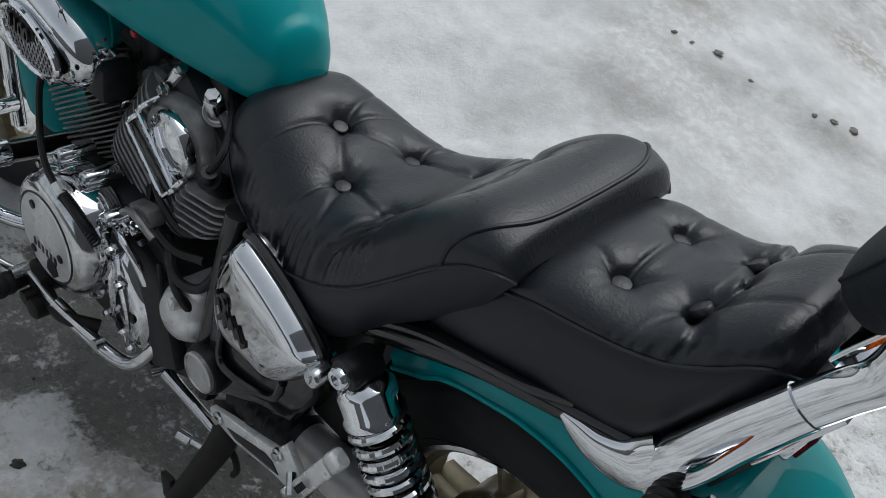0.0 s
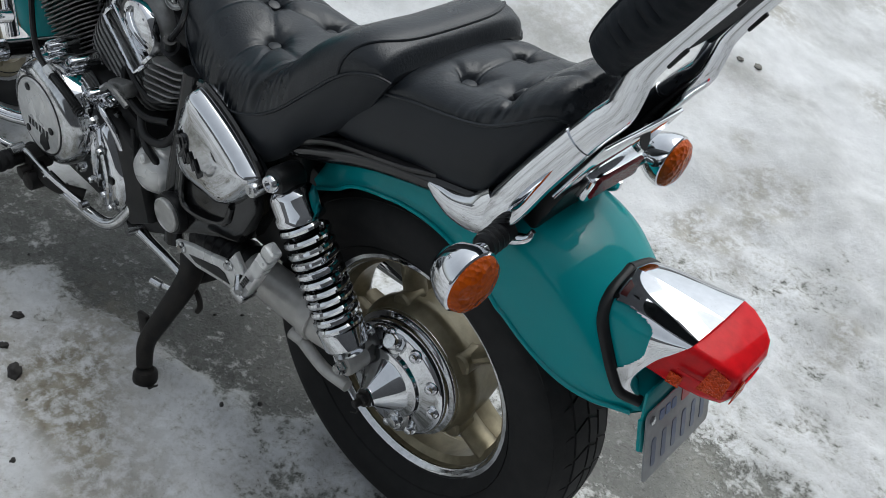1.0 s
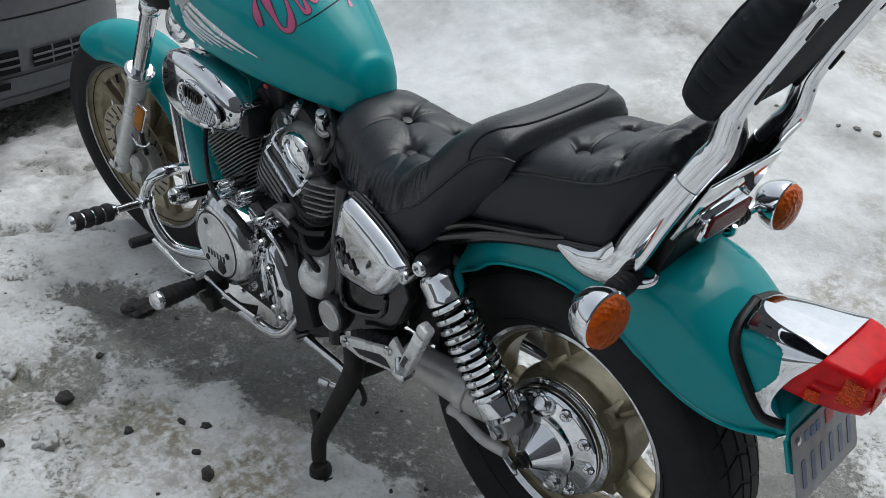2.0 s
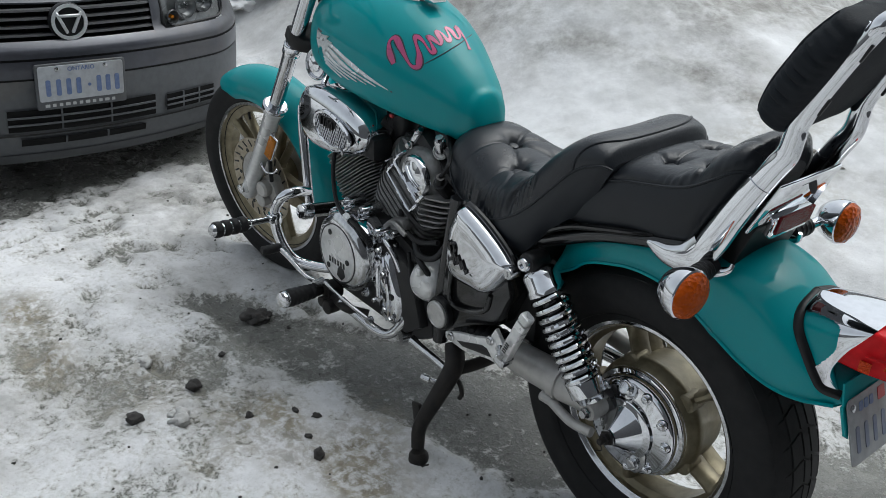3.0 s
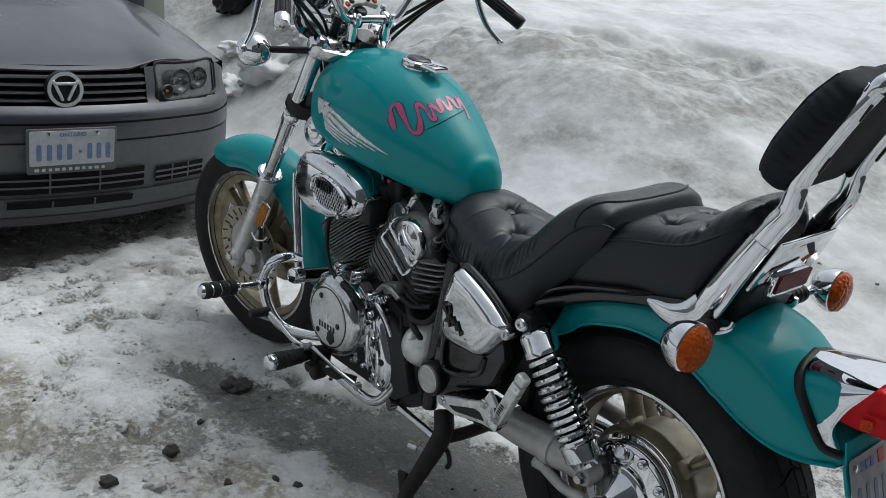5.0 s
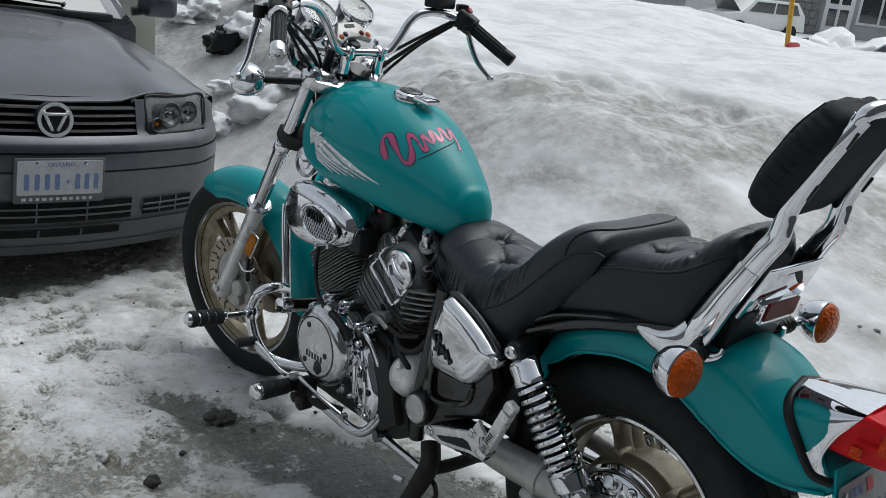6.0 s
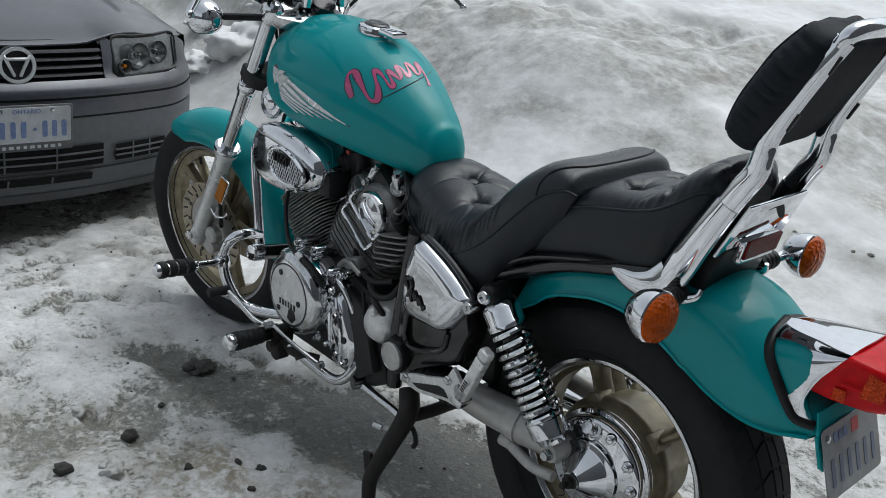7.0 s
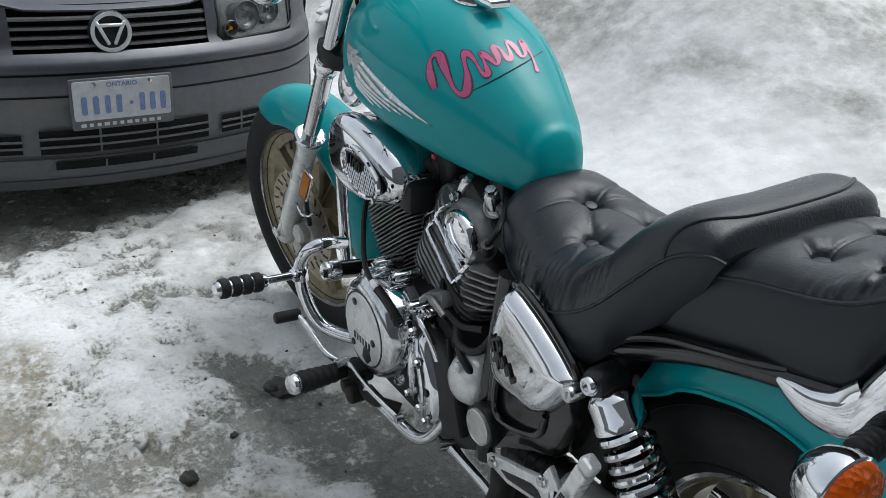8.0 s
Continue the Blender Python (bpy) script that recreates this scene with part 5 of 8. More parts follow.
    part("clutch_arm", joined(block((0.06, 0.03, 0.03), Matrix.Translation((0.70, 0.15, 0.52)) @ Matrix.Rotation(radians(20), 4, "Y"), 0.008), sweep([(0.735, 0.17, 0.505), (0.70, 0.175, 0.53), (0.655, 0.17, 0.512)], 0.006, 8)), ENGINE_GREY, case)
    # rear cylinder with its bright rocker cap
    cyl, m, L = cylinder((0.683, 0.0, 0.640), (0.815, 0.0, 0.440), True, True)
    rc = (0.698, 0.0, 0.632)
    boss = part("rocker_boss", joined(lathe([(0.073, 0.03), (0.073, 0.090), (0.070, 0.100), (0.064, 0.107), (0.060, 0.110), (0.058, 0.118), (0.052, 0.121)], rc, (0, 1, 0), 48),
                                      moved(slab(rounded(0.20, 0.10, 0.045, 6), 0.02, None, 0.008), Matrix.Translation((0.735, 0.072, 0.622)) @ Matrix.Rotation(radians(-35), 4, "Y") @ Matrix(((1, 0, 0, 0), (0, 0, 1, 0), (0, 1, 0, 0), (0, 0, 0, 1))))), ENGINE_GREY, cyl, "grey cast rocker housing")
    cap = lathe([(0.052, 0.116), (0.052, 0.126), (0.048, 0.131), (0.040, 0.132), (0.038, 0.127), (0.034, 0.128), (0.02, 0.134), (0.002, 0.136)], (0, 0, 0), (0, 1, 0), 44, sx=1.0, sy=0.84)
    part("rocker_cap", moved(cap, Matrix.Translation((0.682, 0.0, 0.645)) @ Matrix.Rotation(radians(38), 4, "Y")), CHROME, boss, "oval chrome rocker cap")
    part("cap_rib", sweep([(0.706, 0.132, 0.664), (0.684, 0.138, 0.646), (0.660, 0.132, 0.626)], 0.006, 8, flat=0.5), CHROME, boss)
    up = Vector((-0.55, 0, 0.83))
    for a, b in (((0.790, 0.128, 0.618), (0.690, 0.132, 0.550)), ((0.762, 0.128, 0.655), (0.664, 0.132, 0.586))):
        a, b = Vector(a), Vector(b)
        part("rocker_trim", sweep([a + up * 0.034 + Vector((0, -0.026, 0)), a + up * 0.022 + Vector((0, -0.006, 0)), a + up * 0.004, a * 0.93 + b * 0.07, a * 0.5 + b * 0.5, a * 0.07 + b * 0.93, b + up * 0.004, b + up * 0.022 + Vector((0, -0.006, 0)), b + up * 0.032 + Vector((0, -0.022, 0))], 0.0046, 8, steps=4), CHROME, boss, "chrome trim rod")
    for x, z in ((0.740, 0.698), (0.634, 0.583), (0.770, 0.610)):
        part("head_bolt", bolt_bm((x, 0.098, z), (0, 1, 0), 0.008, 0.012), CHROME_WORN, boss)
    for k in range(6):
        part("side_fin", slab(rounded(0.135 - 0.010 * abs(k - 2), 0.085, 0.03), 0.0042, Matrix.Translation((0.590 + 0.006 * k, 0.098, 0.618 - 0.0155 * k)) @ Matrix.Rotation(radians(14), 4, "Y"), 0.0014, 1), ENGINE_GREY, cyl)
    part("spark_plug_cap", joined(sweep([(0.580, 0.10, 0.63), (0.572, 0.128, 0.655), (0.566, 0.145, 0.675)], 0.017, 12), sweep([(0.566, 0.145, 0.675), (0.560, 0.15, 0.692)], 0.011, 10)), BLACK, cyl)
    part("plug_lead", sweep([(0.56, 0.15, 0.692), (0.56, 0.13, 0.715), (0.60, 0.09, 0.73), (0.66, 0.05, 0.74)], 0.005, 8), BLACK, cyl)
    part("breather", joined(lathe([(0.014, 0.0), (0.014, 0.03), (0.011, 0.034)], (0.64, 0.085, 0.715), (-0.2, 0.35, 0.9), 14), lathe([(0.010, 0.03), (0.010, 0.042)], (0.64, 0.085, 0.715), (-0.2, 0.35, 0.9), 6)), CHROME_WORN, cyl)
    # choke knob
    part("choke_knob", joined(lathe([(0.0165, 0.0), (0.0195, 0.006), (0.0195, 0.014), (0.016, 0.017), (0.0145, 0.012), (0.011, 0.011), (0.010, 0.017), (0.005, 0.021), (0.001, 0.0215)], (0.650, 0.072, 0.707), (-0.45, 1, 0.25), 28), lathe([(0.008, -0.05), (0.008, 0.002)], (0.650, 0.072, 0.707), (-0.45, 1, 0.25), 12)), SATIN, case, "round bright choke knob")
    # front cylinder under the air cleaner
    cylinder((1.020, 0.0, 0.612), (0.885, 0.0, 0.430), False, False)
    part("exhaust_header", sweep([(1.06, -0.02, 0.58), (1.13, -0.05, 0.53), (1.12, -0.10, 0.40), (1.0, -0.15, 0.26), (0.7, -0.17, 0.21), (0.3, -0.18, 0.25), (-0.2, -0.19, 0.30)], 0.023, 12), CHROME, bike, "chrome exhaust pipe")
    # carburettor and hoses in the V
    carb = part("carburettor", joined(block((0.10, 0.12, 0.09), Matrix.Translation((0.83, 0.01, 0.665)), 0.02), lathe([(0.03, -0.06), (0.034, 0.0), (0.03, 0.05)], (0.83, 0.045, 0.70), (0, 0.2, 1), 18)), ENGINE, bike, "dark carburettor between the cylinders")
    part("fuel_hose", sweep([(0.80, 0.05, 0.70), (0.76, 0.07, 0.72), (0.72, 0.06, 0.74)], 0.006, 8), BLACK, carb)
    part("throttle_wire", sweep([(0.86, 0.10, 0.585), (0.82, 0.115, 0.63), (0.79, 0.11, 0.655)], 0.0028, 6), CHROME_WORN, carb)
    part("red_clip", block((0.012, 0.008, 0.009), Matrix.Translation((0.80, 0.11, 0.755)), 0.002), RED_PLASTIC, carb)
    # clutch cable with its spring
    cable = part("clutch_cable", sweep([(0.965, 0.165, 0.63), (0.945, 0.185, 0.57), (0.875, 0.215, 0.515), (0.775, 0.225, 0.50), (0.735, 0.215, 0.47)], 0.0055, 8), BLACK, bike, "black clutch cable with spring end")
    part("cable_nut", lathe([(0.009, -0.012), (0.009, 0.012)], (0.822, 0.2225, 0.505), (-0.9, 0.1, -0.12), 6), WHITE, cable)
    pts = [(0.815 - 0.085 * k / 120, 0.222 - 0.006 * (k / 120) + 0.0078 * math.cos(k * 0.9), 0.503 - 0.036 * (k / 120) ** 1.4 + 0.0078 * math.sin(k * 0.9)) for k in range(121)]
    part("cable_spring", sweep(pts, 0.0022, 5, steps=1), BLACK, cable)
    # hoses low behind the engine
    for y, pts in ((0.14, [(0.66, 0.14, 0.50), (0.60, 0.17, 0.485), (0.545, 0.165, 0.50), (0.52, 0.14, 0.56)]), (0.1, [(0.64, 0.15, 0.47), (0.585, 0.175, 0.47), (0.555, 0.165, 0.43), (0.552, 0.15, 0.33)])):
        part("hose", sweep(pts, 0.0075, 10), BLACK, case)


build_engine()


def build_air_cleaner():
    outline = [(1.135, 0.664), (1.118, 0.738), (1.055, 0.770), (0.955, 0.770), (0.868, 0.748), (0.830, 0.706), (0.840, 0.660), (0.893, 0.632), (0.98, 0.612), (1.085, 0.616)]
    body = part("air_cleaner", joined(dome_panel(outline, 0.165, 0.03, 9, 1.6), left_slab([(x * 0.97 + 0.028, z * 0.97 + 0.02) for x, z in outline], 0.07, 0.09, 0.01)), CHROME, bike, "chrome teardrop air cleaner cover", 60)
    c = np.array([0.930, 0.692])
    inner = []
    for k in range(40):
        a = 2 * math.pi * k / 40
        r = 1 + 0.16 * math.cos(a)
        inner.append((c[0] + 0.077 * math.cos(a), c[1] + 0.040 * r * math.sin(a) + 0.006 * math.cos(a)))
    part("grille_back", left_slab(inner, 0.188, 0.0085, 0.001), BLACK, body)
    part("grille_frame", sweep([(x, 0.1975, z) for x, z in inner], 0.0055, 8, closed=True, steps=1), CHROME, body)
    wires = []
    for k in range(-16, 17):
        for s in (1, -1):
            # slanted wires clipped to the oval
            pts = []
            for t in np.linspace(-0.12, 0.12, 61):
                x, z = c[0] + 0.0105 * k + s * t * 0.5, c[1] + t * 0.87
                a = math.atan2((z - c[1]) / 0.040, (x - c[0]) / 0.077)
                r = 1 + 0.16 * math.cos(a)
                if ((x - c[0]) / 0.077) ** 2 + ((z - c[1] - 0.006 * math.cos(a)) / (0.040 * r)) ** 2 < 0.97:
                    pts.append((x, 0.1985, z))
            if len(pts) > 2:
                wires.append(sweep([pts[0], pts[-1]], 0.0014, 4, steps=1))
    tagged(part("mesh_wire", joined(*wires), CHROME_WORN, body, "woven wire mesh"), kind="stuff")
    bm = lettering("1100", 0.030, 0.003, Matrix.Translation((0.945, 0.204, 0.7)) @ Matrix.Rotation(radians(-4), 4, "Y") @ LEFT)
    part("number_badge", joined(bm, left_slab([(0.982, 0.699), (0.982, 0.722), (0.908, 0.728), (0.908, 0.704)], 0.199, 0.003, 0.001)), BLACK, body, "dark badge reading 1100")
    for x, z in ((1.055, 0.655), (0.835, 0.69), (0.90, 0.641)):
        part("cover_screw", lathe([(0.006, 0.0), (0.006, 0.004), (0.004, 0.005)], (x, 0.184, z), (0, 1, 0), 10), CHROME_WORN, body)
    part("intake_duct", joined(sweep([(0.93, 0.10, 0.69), (0.88, 0.06, 0.70), (0.84, 0.03, 0.70)], 0.045, 16), block((0.07, 0.06, 0.06), Matrix.Translation((0.845, 0.125, 0.668)), 0.012)), BLACK, body)


build_air_cleaner()


def build_controls():
    # engine guard
    bar = part("engine_guard", joined(
        sweep([(1.240, 0.095, 0.650), (1.235, 0.10, 0.62), (1.215, 0.108, 0.55), (1.19, 0.115, 0.45), (1.17, 0.12, 0.375)], 0.0135, 12),
        sweep([(1.165, 0.13, 0.425), (1.13, 0.19, 0.452), (1.145, 0.226, 0.435), (1.165, 0.237, 0.385), (1.15, 0.235, 0.32), (1.105, 0.215, 0.262), (1.04, 0.165, 0.248), (0.98, 0.11, 0.255)], 0.0145, 14),
        sweep([(1.246, -0.09, 0.675), (1.235, -0.10, 0.62), (1.18, -0.118, 0.45), (1.13, -0.19, 0.452), (1.16, -0.237, 0.385), (1.105, -0.215, 0.262), (0.98, -0.11, 0.255)], 0.0135, 12)), CHROME, bike, "bent chrome engine guard tube")
    part("guard_clamp", joined(lathe([(0.0175, -0.016), (0.0185, -0.012), (0.0185, 0.012), (0.0175, 0.016)], (1.165, 0.236, 0.372), (0, 0.1, 1), 20), block((0.03, 0.02, 0.022), Matrix.Translation((1.160, 0.252, 0.374)), 0.004)), CHROME, bar)
    # highway peg
    a, b = Vector((1.160, 0.250, 0.374)), Vector((1.139, 0.439, 0.396))
    d = (b - a).normalized()
    hp = part("highway_peg", joined(sweep([a, a + d * 0.085], 0.009, 12, steps=1), lathe([(0.015, 0.075), (0.017, 0.08), (0.017, 0.188), (0.012, 0.194)], a, d, 20)), CHROME, bike, "chrome highway peg with rubber rings")
    for k in range(4):
        part("rubber_ring", lathe([(0.018, 0.0), (0.0215, 0.003), (0.0225, 0.010), (0.0215, 0.019), (0.018, 0.022)], a + d * (0.086 + 0.0255 * k), d, 22), GRIP_RUBBER, hp)
    # rider peg
    a, b = Vector((0.912, 0.245, 0.268)), Vector((0.886, 0.378, 0.290))
    d = (b - a).normalized()
    peg = part("rider_peg", lathe([(0.015, 0.0), (0.017, 0.012), (0.0185, 0.05), (0.0225, 0.115), (0.0225, 0.126)], a, d, 22), GRIP_RUBBER, bike, "black ribbed rubber foot peg with chrome end")
    part("peg_end", lathe([(0.022, 0.126), (0.0225, 0.132), (0.019, 0.139), (0.008, 0.142)], a, d, 22), CHROME, peg)
    for k in range(5):
        part("peg_rib", lathe([(0.0187 + 0.0009 * k, 0.030 + 0.018 * k), (0.0202 + 0.0009 * k, 0.034 + 0.018 * k), (0.0202 + 0.0009 * k, 0.040 + 0.018 * k), (0.0187 + 0.0009 * k, 0.044 + 0.018 * k)], a, d, 20), GRIP_RUBBER, peg)
    part("peg_bracket", joined(block((0.05, 0.05, 0.035), Matrix.Translation((0.895, 0.225, 0.268)), 0.008), sweep([(0.93, 0.22, 0.27), (0.86, 0.235, 0.26), (0.80, 0.24, 0.262), (0.76, 0.20, 0.25)], 0.012, 10)), STEEL, bike)
    part("bracket_boss", joined(lathe([(0.019, 0.0), (0.019, 0.03), (0.014, 0.034), (0.006, 0.034)], (0.858, 0.235, 0.243), (0, 1, 0), 20), lathe([(0.014, 0.0), (0.014, 0.028), (0.008, 0.03)], (0.882, 0.24, 0.25), (0, 1, 0), 16)), STEEL, bike)
    # lower bar
    bar = part("side_bar", sweep([(0.648, 0.150, 0.312), (0.655, 0.172, 0.268), (0.672, 0.192, 0.236), (0.705, 0.205, 0.228), (0.76, 0.222, 0.245), (0.83, 0.238, 0.268)], 0.0125, 14), CHROME_WORN, bike, "bent chrome side bar")
    part("bar_bolt", bolt_bm((0.648, 0.158, 0.318), (0, 1, 0), 0.008, 0.014), CHROME_WORN, bar)
    # gear lever
    lever = part("gear_lever", joined(sweep([(1.03, 0.30, 0.352), (0.985, 0.292, 0.335), (0.93, 0.282, 0.31), (0.90, 0.262, 0.298)], 0.007, 10), lathe([(0.012, -0.014), (0.012, 0.014)], (0.898, 0.262, 0.297), (0, 1, 0), 14)), CHROME_WORN, bike, "chrome gear lever with black rubber toe")
    part("toe_rubber", lathe([(0.010, 0.0), (0.0125, 0.004), (0.0125, 0.052), (0.010, 0.056)], (1.034, 0.294, 0.352), (0.05, 1, 0.05), 16), GRIP_RUBBER, lever)
    part("shift_rod", joined(sweep([(0.88, 0.255, 0.305), (0.80, 0.25, 0.29), (0.72, 0.225, 0.262)], 0.005, 8), lathe([(0.009, -0.008), (0.009, 0.008)], (0.72, 0.225, 0.262), (0, 1, 0), 12)), CHROME_WORN, lever)
    # passenger peg and its plate
    plate = part("peg_plate", left_slab([(0.446, 0.352), (0.448, 0.366), (0.405, 0.386), (0.353, 0.404), (0.306, 0.424), (0.288, 0.458), (0.262, 0.432), (0.236, 0.414), (0.268, 0.376), (0.30, 0.374), (0.386, 0.350)], 0.196, 0.011, 0.002), SATIN, bike, "silver foot peg plate with a black slot")
    part("plate_slot", left_slab([(0.405, 0.366), (0.375, 0.378), (0.325, 0.398), (0.308, 0.398), (0.292, 0.384), (0.31, 0.380), (0.385, 0.361)], 0.2055, 0.003, 0.0006), BLACK, plate)
    for x, z in ((0.425, 0.366), (0.298, 0.424)):
        part("plate_bolt", joined(lathe([(0.0105, 0.0), (0.0105, 0.004), (0.007, 0.006), (0.007, 0.009)], (x, 0.206, z), (0, 1, 0), 14)), CHROME_WORN, plate)
    a, b = Vector((0.245, 0.215, 0.415)), Vector((0.192, 0.212, 0.545))
    d = (b - a).normalized()
    folded = part("passenger_peg", joined(slab(rounded(0.022, 0.026, 0.004), 0.112, frame_axis(a, d, (0, 1, 0)), 0.002), slab(rounded(0.024, 0.028, 0.007), 0.022, frame_axis(a + d * 0.114, d, (0, 1, 0)), 0.006)), SATIN, bike, "folded silver passenger peg")
    for k in range(5):
        part("lettering_bar", block((0.0022, 0.002, 0.010), frame_axis(a + d * (0.028 + 0.006 * k) + Vector((0.0, 0.0168, 0)), d) @ Matrix.Rotation(radians(90), 4, "Y"), 0), BLACK, folded)
    part("peg_hinge", joined(block((0.03, 0.034, 0.02), frame_axis(a + d * -0.008, d), 0.004), sweep([(0.262, 0.215, 0.43), (0.238, 0.235, 0.425)], 0.007, 8)), CHROME_WORN, folded)


build_controls()


def build_stand():
    st = part("centre_stand", joined(
        sweep([(0.50, 0.13, 0.275, 0.024), (0.47, 0.155, 0.235, 0.024), (0.475, 0.20, 0.16, 0.021), (0.488, 0.235, 0.085, 0.018), (0.478, 0.248, 0.03, 0.016)], 0.018, 14, flat=0.8),
        sweep([(0.50, -0.13, 0.275, 0.024), (0.47, -0.15, 0.235, 0.024), (0.475, -0.19, 0.16, 0.021), (0.488, -0.215, 0.085, 0.018), (0.478, -0.228, 0.03, 0.016)], 0.018, 14, flat=0.8),
        sweep([(0.472, 0.16, 0.225), (0.45, 0.08, 0.232), (0.45, -0.08, 0.232), (0.472, -0.155, 0.225)], 0.015, 10)), STEEL, bike, "rusty black centre stand, legs on the ice")
    for y in (0.25, -0.23):
        part("stand_foot", joined(lathe([(0.022, -0.012), (0.026, -0.006), (0.024, 0.012), (0.018, 0.02)], (0.47, y, 0.004), (0.1, 0, 1), 18), block((0.05, 0.03, 0.012), Matrix.Translation((0.462, y, -0.004)), 0.004)), STEEL, st)
    part("stand_gusset", block((0.03, 0.012, 0.055), Matrix.Translation((0.512, 0.225, 0.105)) @ Matrix.Rotation(radians(12), 4, "Y"), 0.004), STEEL, st)
    # side stand, folded up
    side = part("side_stand", joined(sweep([(0.645, 0.152, 0.222, 0.015), (0.61, 0.152, 0.218, 0.011), (0.54, 0.150, 0.212, 0.0105), (0.470, 0.148, 0.204, 0.0105)], 0.011, 12), lathe([(0.018, -0.02), (0.018, 0.02)], (0.65, 0.155, 0.228), (0.3, 1, 0), 16)), CHROME_WORN, bike, "chrome side stand folded up")
    part("stand_arm", joined(sweep([(0.535, 0.178, 0.172), (0.50, 0.17, 0.178), (0.475, 0.155, 0.182)], 0.0055, 8), lathe([(0.010, -0.012), (0.010, 0.012)], (0.54, 0.180, 0.171), (1, 0.3, 0), 14)), CHROME_WORN, side)
    part("stand_hook", sweep([(0.475, 0.148, 0.204), (0.45, 0.15, 0.196), (0.438, 0.152, 0.176), (0.442, 0.155, 0.16)], 0.006, 8), STEEL, side)


build_stand()


# ---- tail: rail, back rest, lamps, plate
def build_tail():
    for s in (1, -1):
        arm = part("grab_rail", joined(
            sweep([(0.002, 0.133 * s, 0.767, 0.004), (-0.016, 0.1315 * s, 0.763, 0.013), (-0.045, 0.129 * s, 0.759, 0.021), (-0.078, 0.124 * s, 0.767, 0.028), (-0.102, 0.118 * s, 0.795, 0.028)], 0.02, 18, flat=0.45, up=(0, 1, 0)),
            sweep([(-0.092, 0.121 * s, 0.762, 0.022), (-0.112, 0.116 * s, 0.805, 0.027), (-0.136, 0.109 * s, 0.865, 0.025), (-0.166, 0.102 * s, 0.932, 0.0225)], 0.024, 18, flat=0.62, up=(0, 1, 0))), CHROME, bike, "chrome moulded rail beside the seat", 60)
        part("rail_foot", joined(sweep([(-0.098, 0.116 * s, 0.757, 0.011), (-0.125, 0.111 * s, 0.757, 0.011), (-0.148, 0.105 * s, 0.768, 0.007), (-0.152, 0.102 * s, 0.782, 0.004)], 0.011, 10)), CHROME, arm)
        part("upright", sweep([(-0.160, 0.102 * s, 0.918, 0.0215), (-0.182, 0.0985 * s, 0.962, 0.0205), (-0.197, 0.0965 * s, 0.99, 0.0195), (-0.201, 0.0955 * s, 1.02, 0.0185), (-0.204, 0.095 * s, 1.045, 0.0175), (-0.222, 0.0945 * s, 1.09, 0.0165), (-0.252, 0.093 * s, 1.152, 0.0158), (-0.277, 0.088 * s, 1.200, 0.0155)], 0.018, 16, flat=0.62, up=(0, 1, 0)), CHROME, arm, "bent chrome back rest upright")
        for x, z in ((-0.222, 1.075), (-0.262, 1.165)):
            part("rail_slot", block((0.005, 0.006, 0.03), Matrix.Translation((x - 0.012, 0.094 * s, z)) @ Matrix.Rotation(radians(-24), 4, "Y"), 0.001, 1), BLACK, arm)
    top = part("top_bar", sweep([(-0.270, 0.090, 1.19, 0.014), (-0.281, 0.084, 1.208, 0.017), (-0.286, 0.06, 1.214, 0.018), (-0.287, 0.0, 1.215, 0.018), (-0.286, -0.06, 1.214, 0.018), (-0.281, -0.084, 1.208, 0.017), (-0.270, -0.090, 1.19, 0.014)], 0.016, 14, flat=0.75), CHROME, bike, "chrome top bar of the back rest")
    part("cross_panel", slab([(-0.098, 0.0), (0.098, 0.0), (0.090, 0.100), (-0.090, 0.100)], 0.006, Matrix.Translation((-0.156, 0, 0.842)) @ Matrix.Rotation(radians(-22), 4, "Y") @ REAR, 0.0015), CHROME, top, "flat chrome cross panel")
    # black block that fills the space between panel and mudguard
    part("tail_filler", slab(rounded(0.170, 0.090, 0.012), 0.045, Matrix.Translation((-0.112, 0, 0.818)) @ Matrix.Rotation(radians(-18), 4, "Y") @ REAR, 0.006), BLACK, top, "black block filling the space below the chrome panel")
    part("panel_oval", lathe([(0.017, 0.0), (0.017, 0.0012)], (-0.1945, -0.012, 0.9155), (-0.927, 0, 0.375), 24, sx=1.0, sy=0.7), BLACK, top)
    # reflector
    box = part("reflector_housing", slab(rounded(0.112, 0.042, 0.006), 0.020, Matrix.Translation((-0.162, -0.004, 0.846)) @ Matrix.Rotation(radians(-10), 4, "Y") @ REAR, 0.004), CHROME, bike, "chrome reflector box")
    part("reflector", slab(rounded(0.104, 0.034, 0.003), 0.006, Matrix.Translation((-0.1805, -0.004, 0.8494)) @ Matrix.Rotation(radians(-10), 4, "Y") @ REAR, 0.0015), DARK_RED, box, "dark red rear reflector")
    # back rest pad
    rings = []
    ax = Vector((-0.46, 0, 0.888)).normalized()
    nrm = Vector((0.888, 0, 0.46)).normalized()
    o = Vector((-0.168, 0, 1.018))
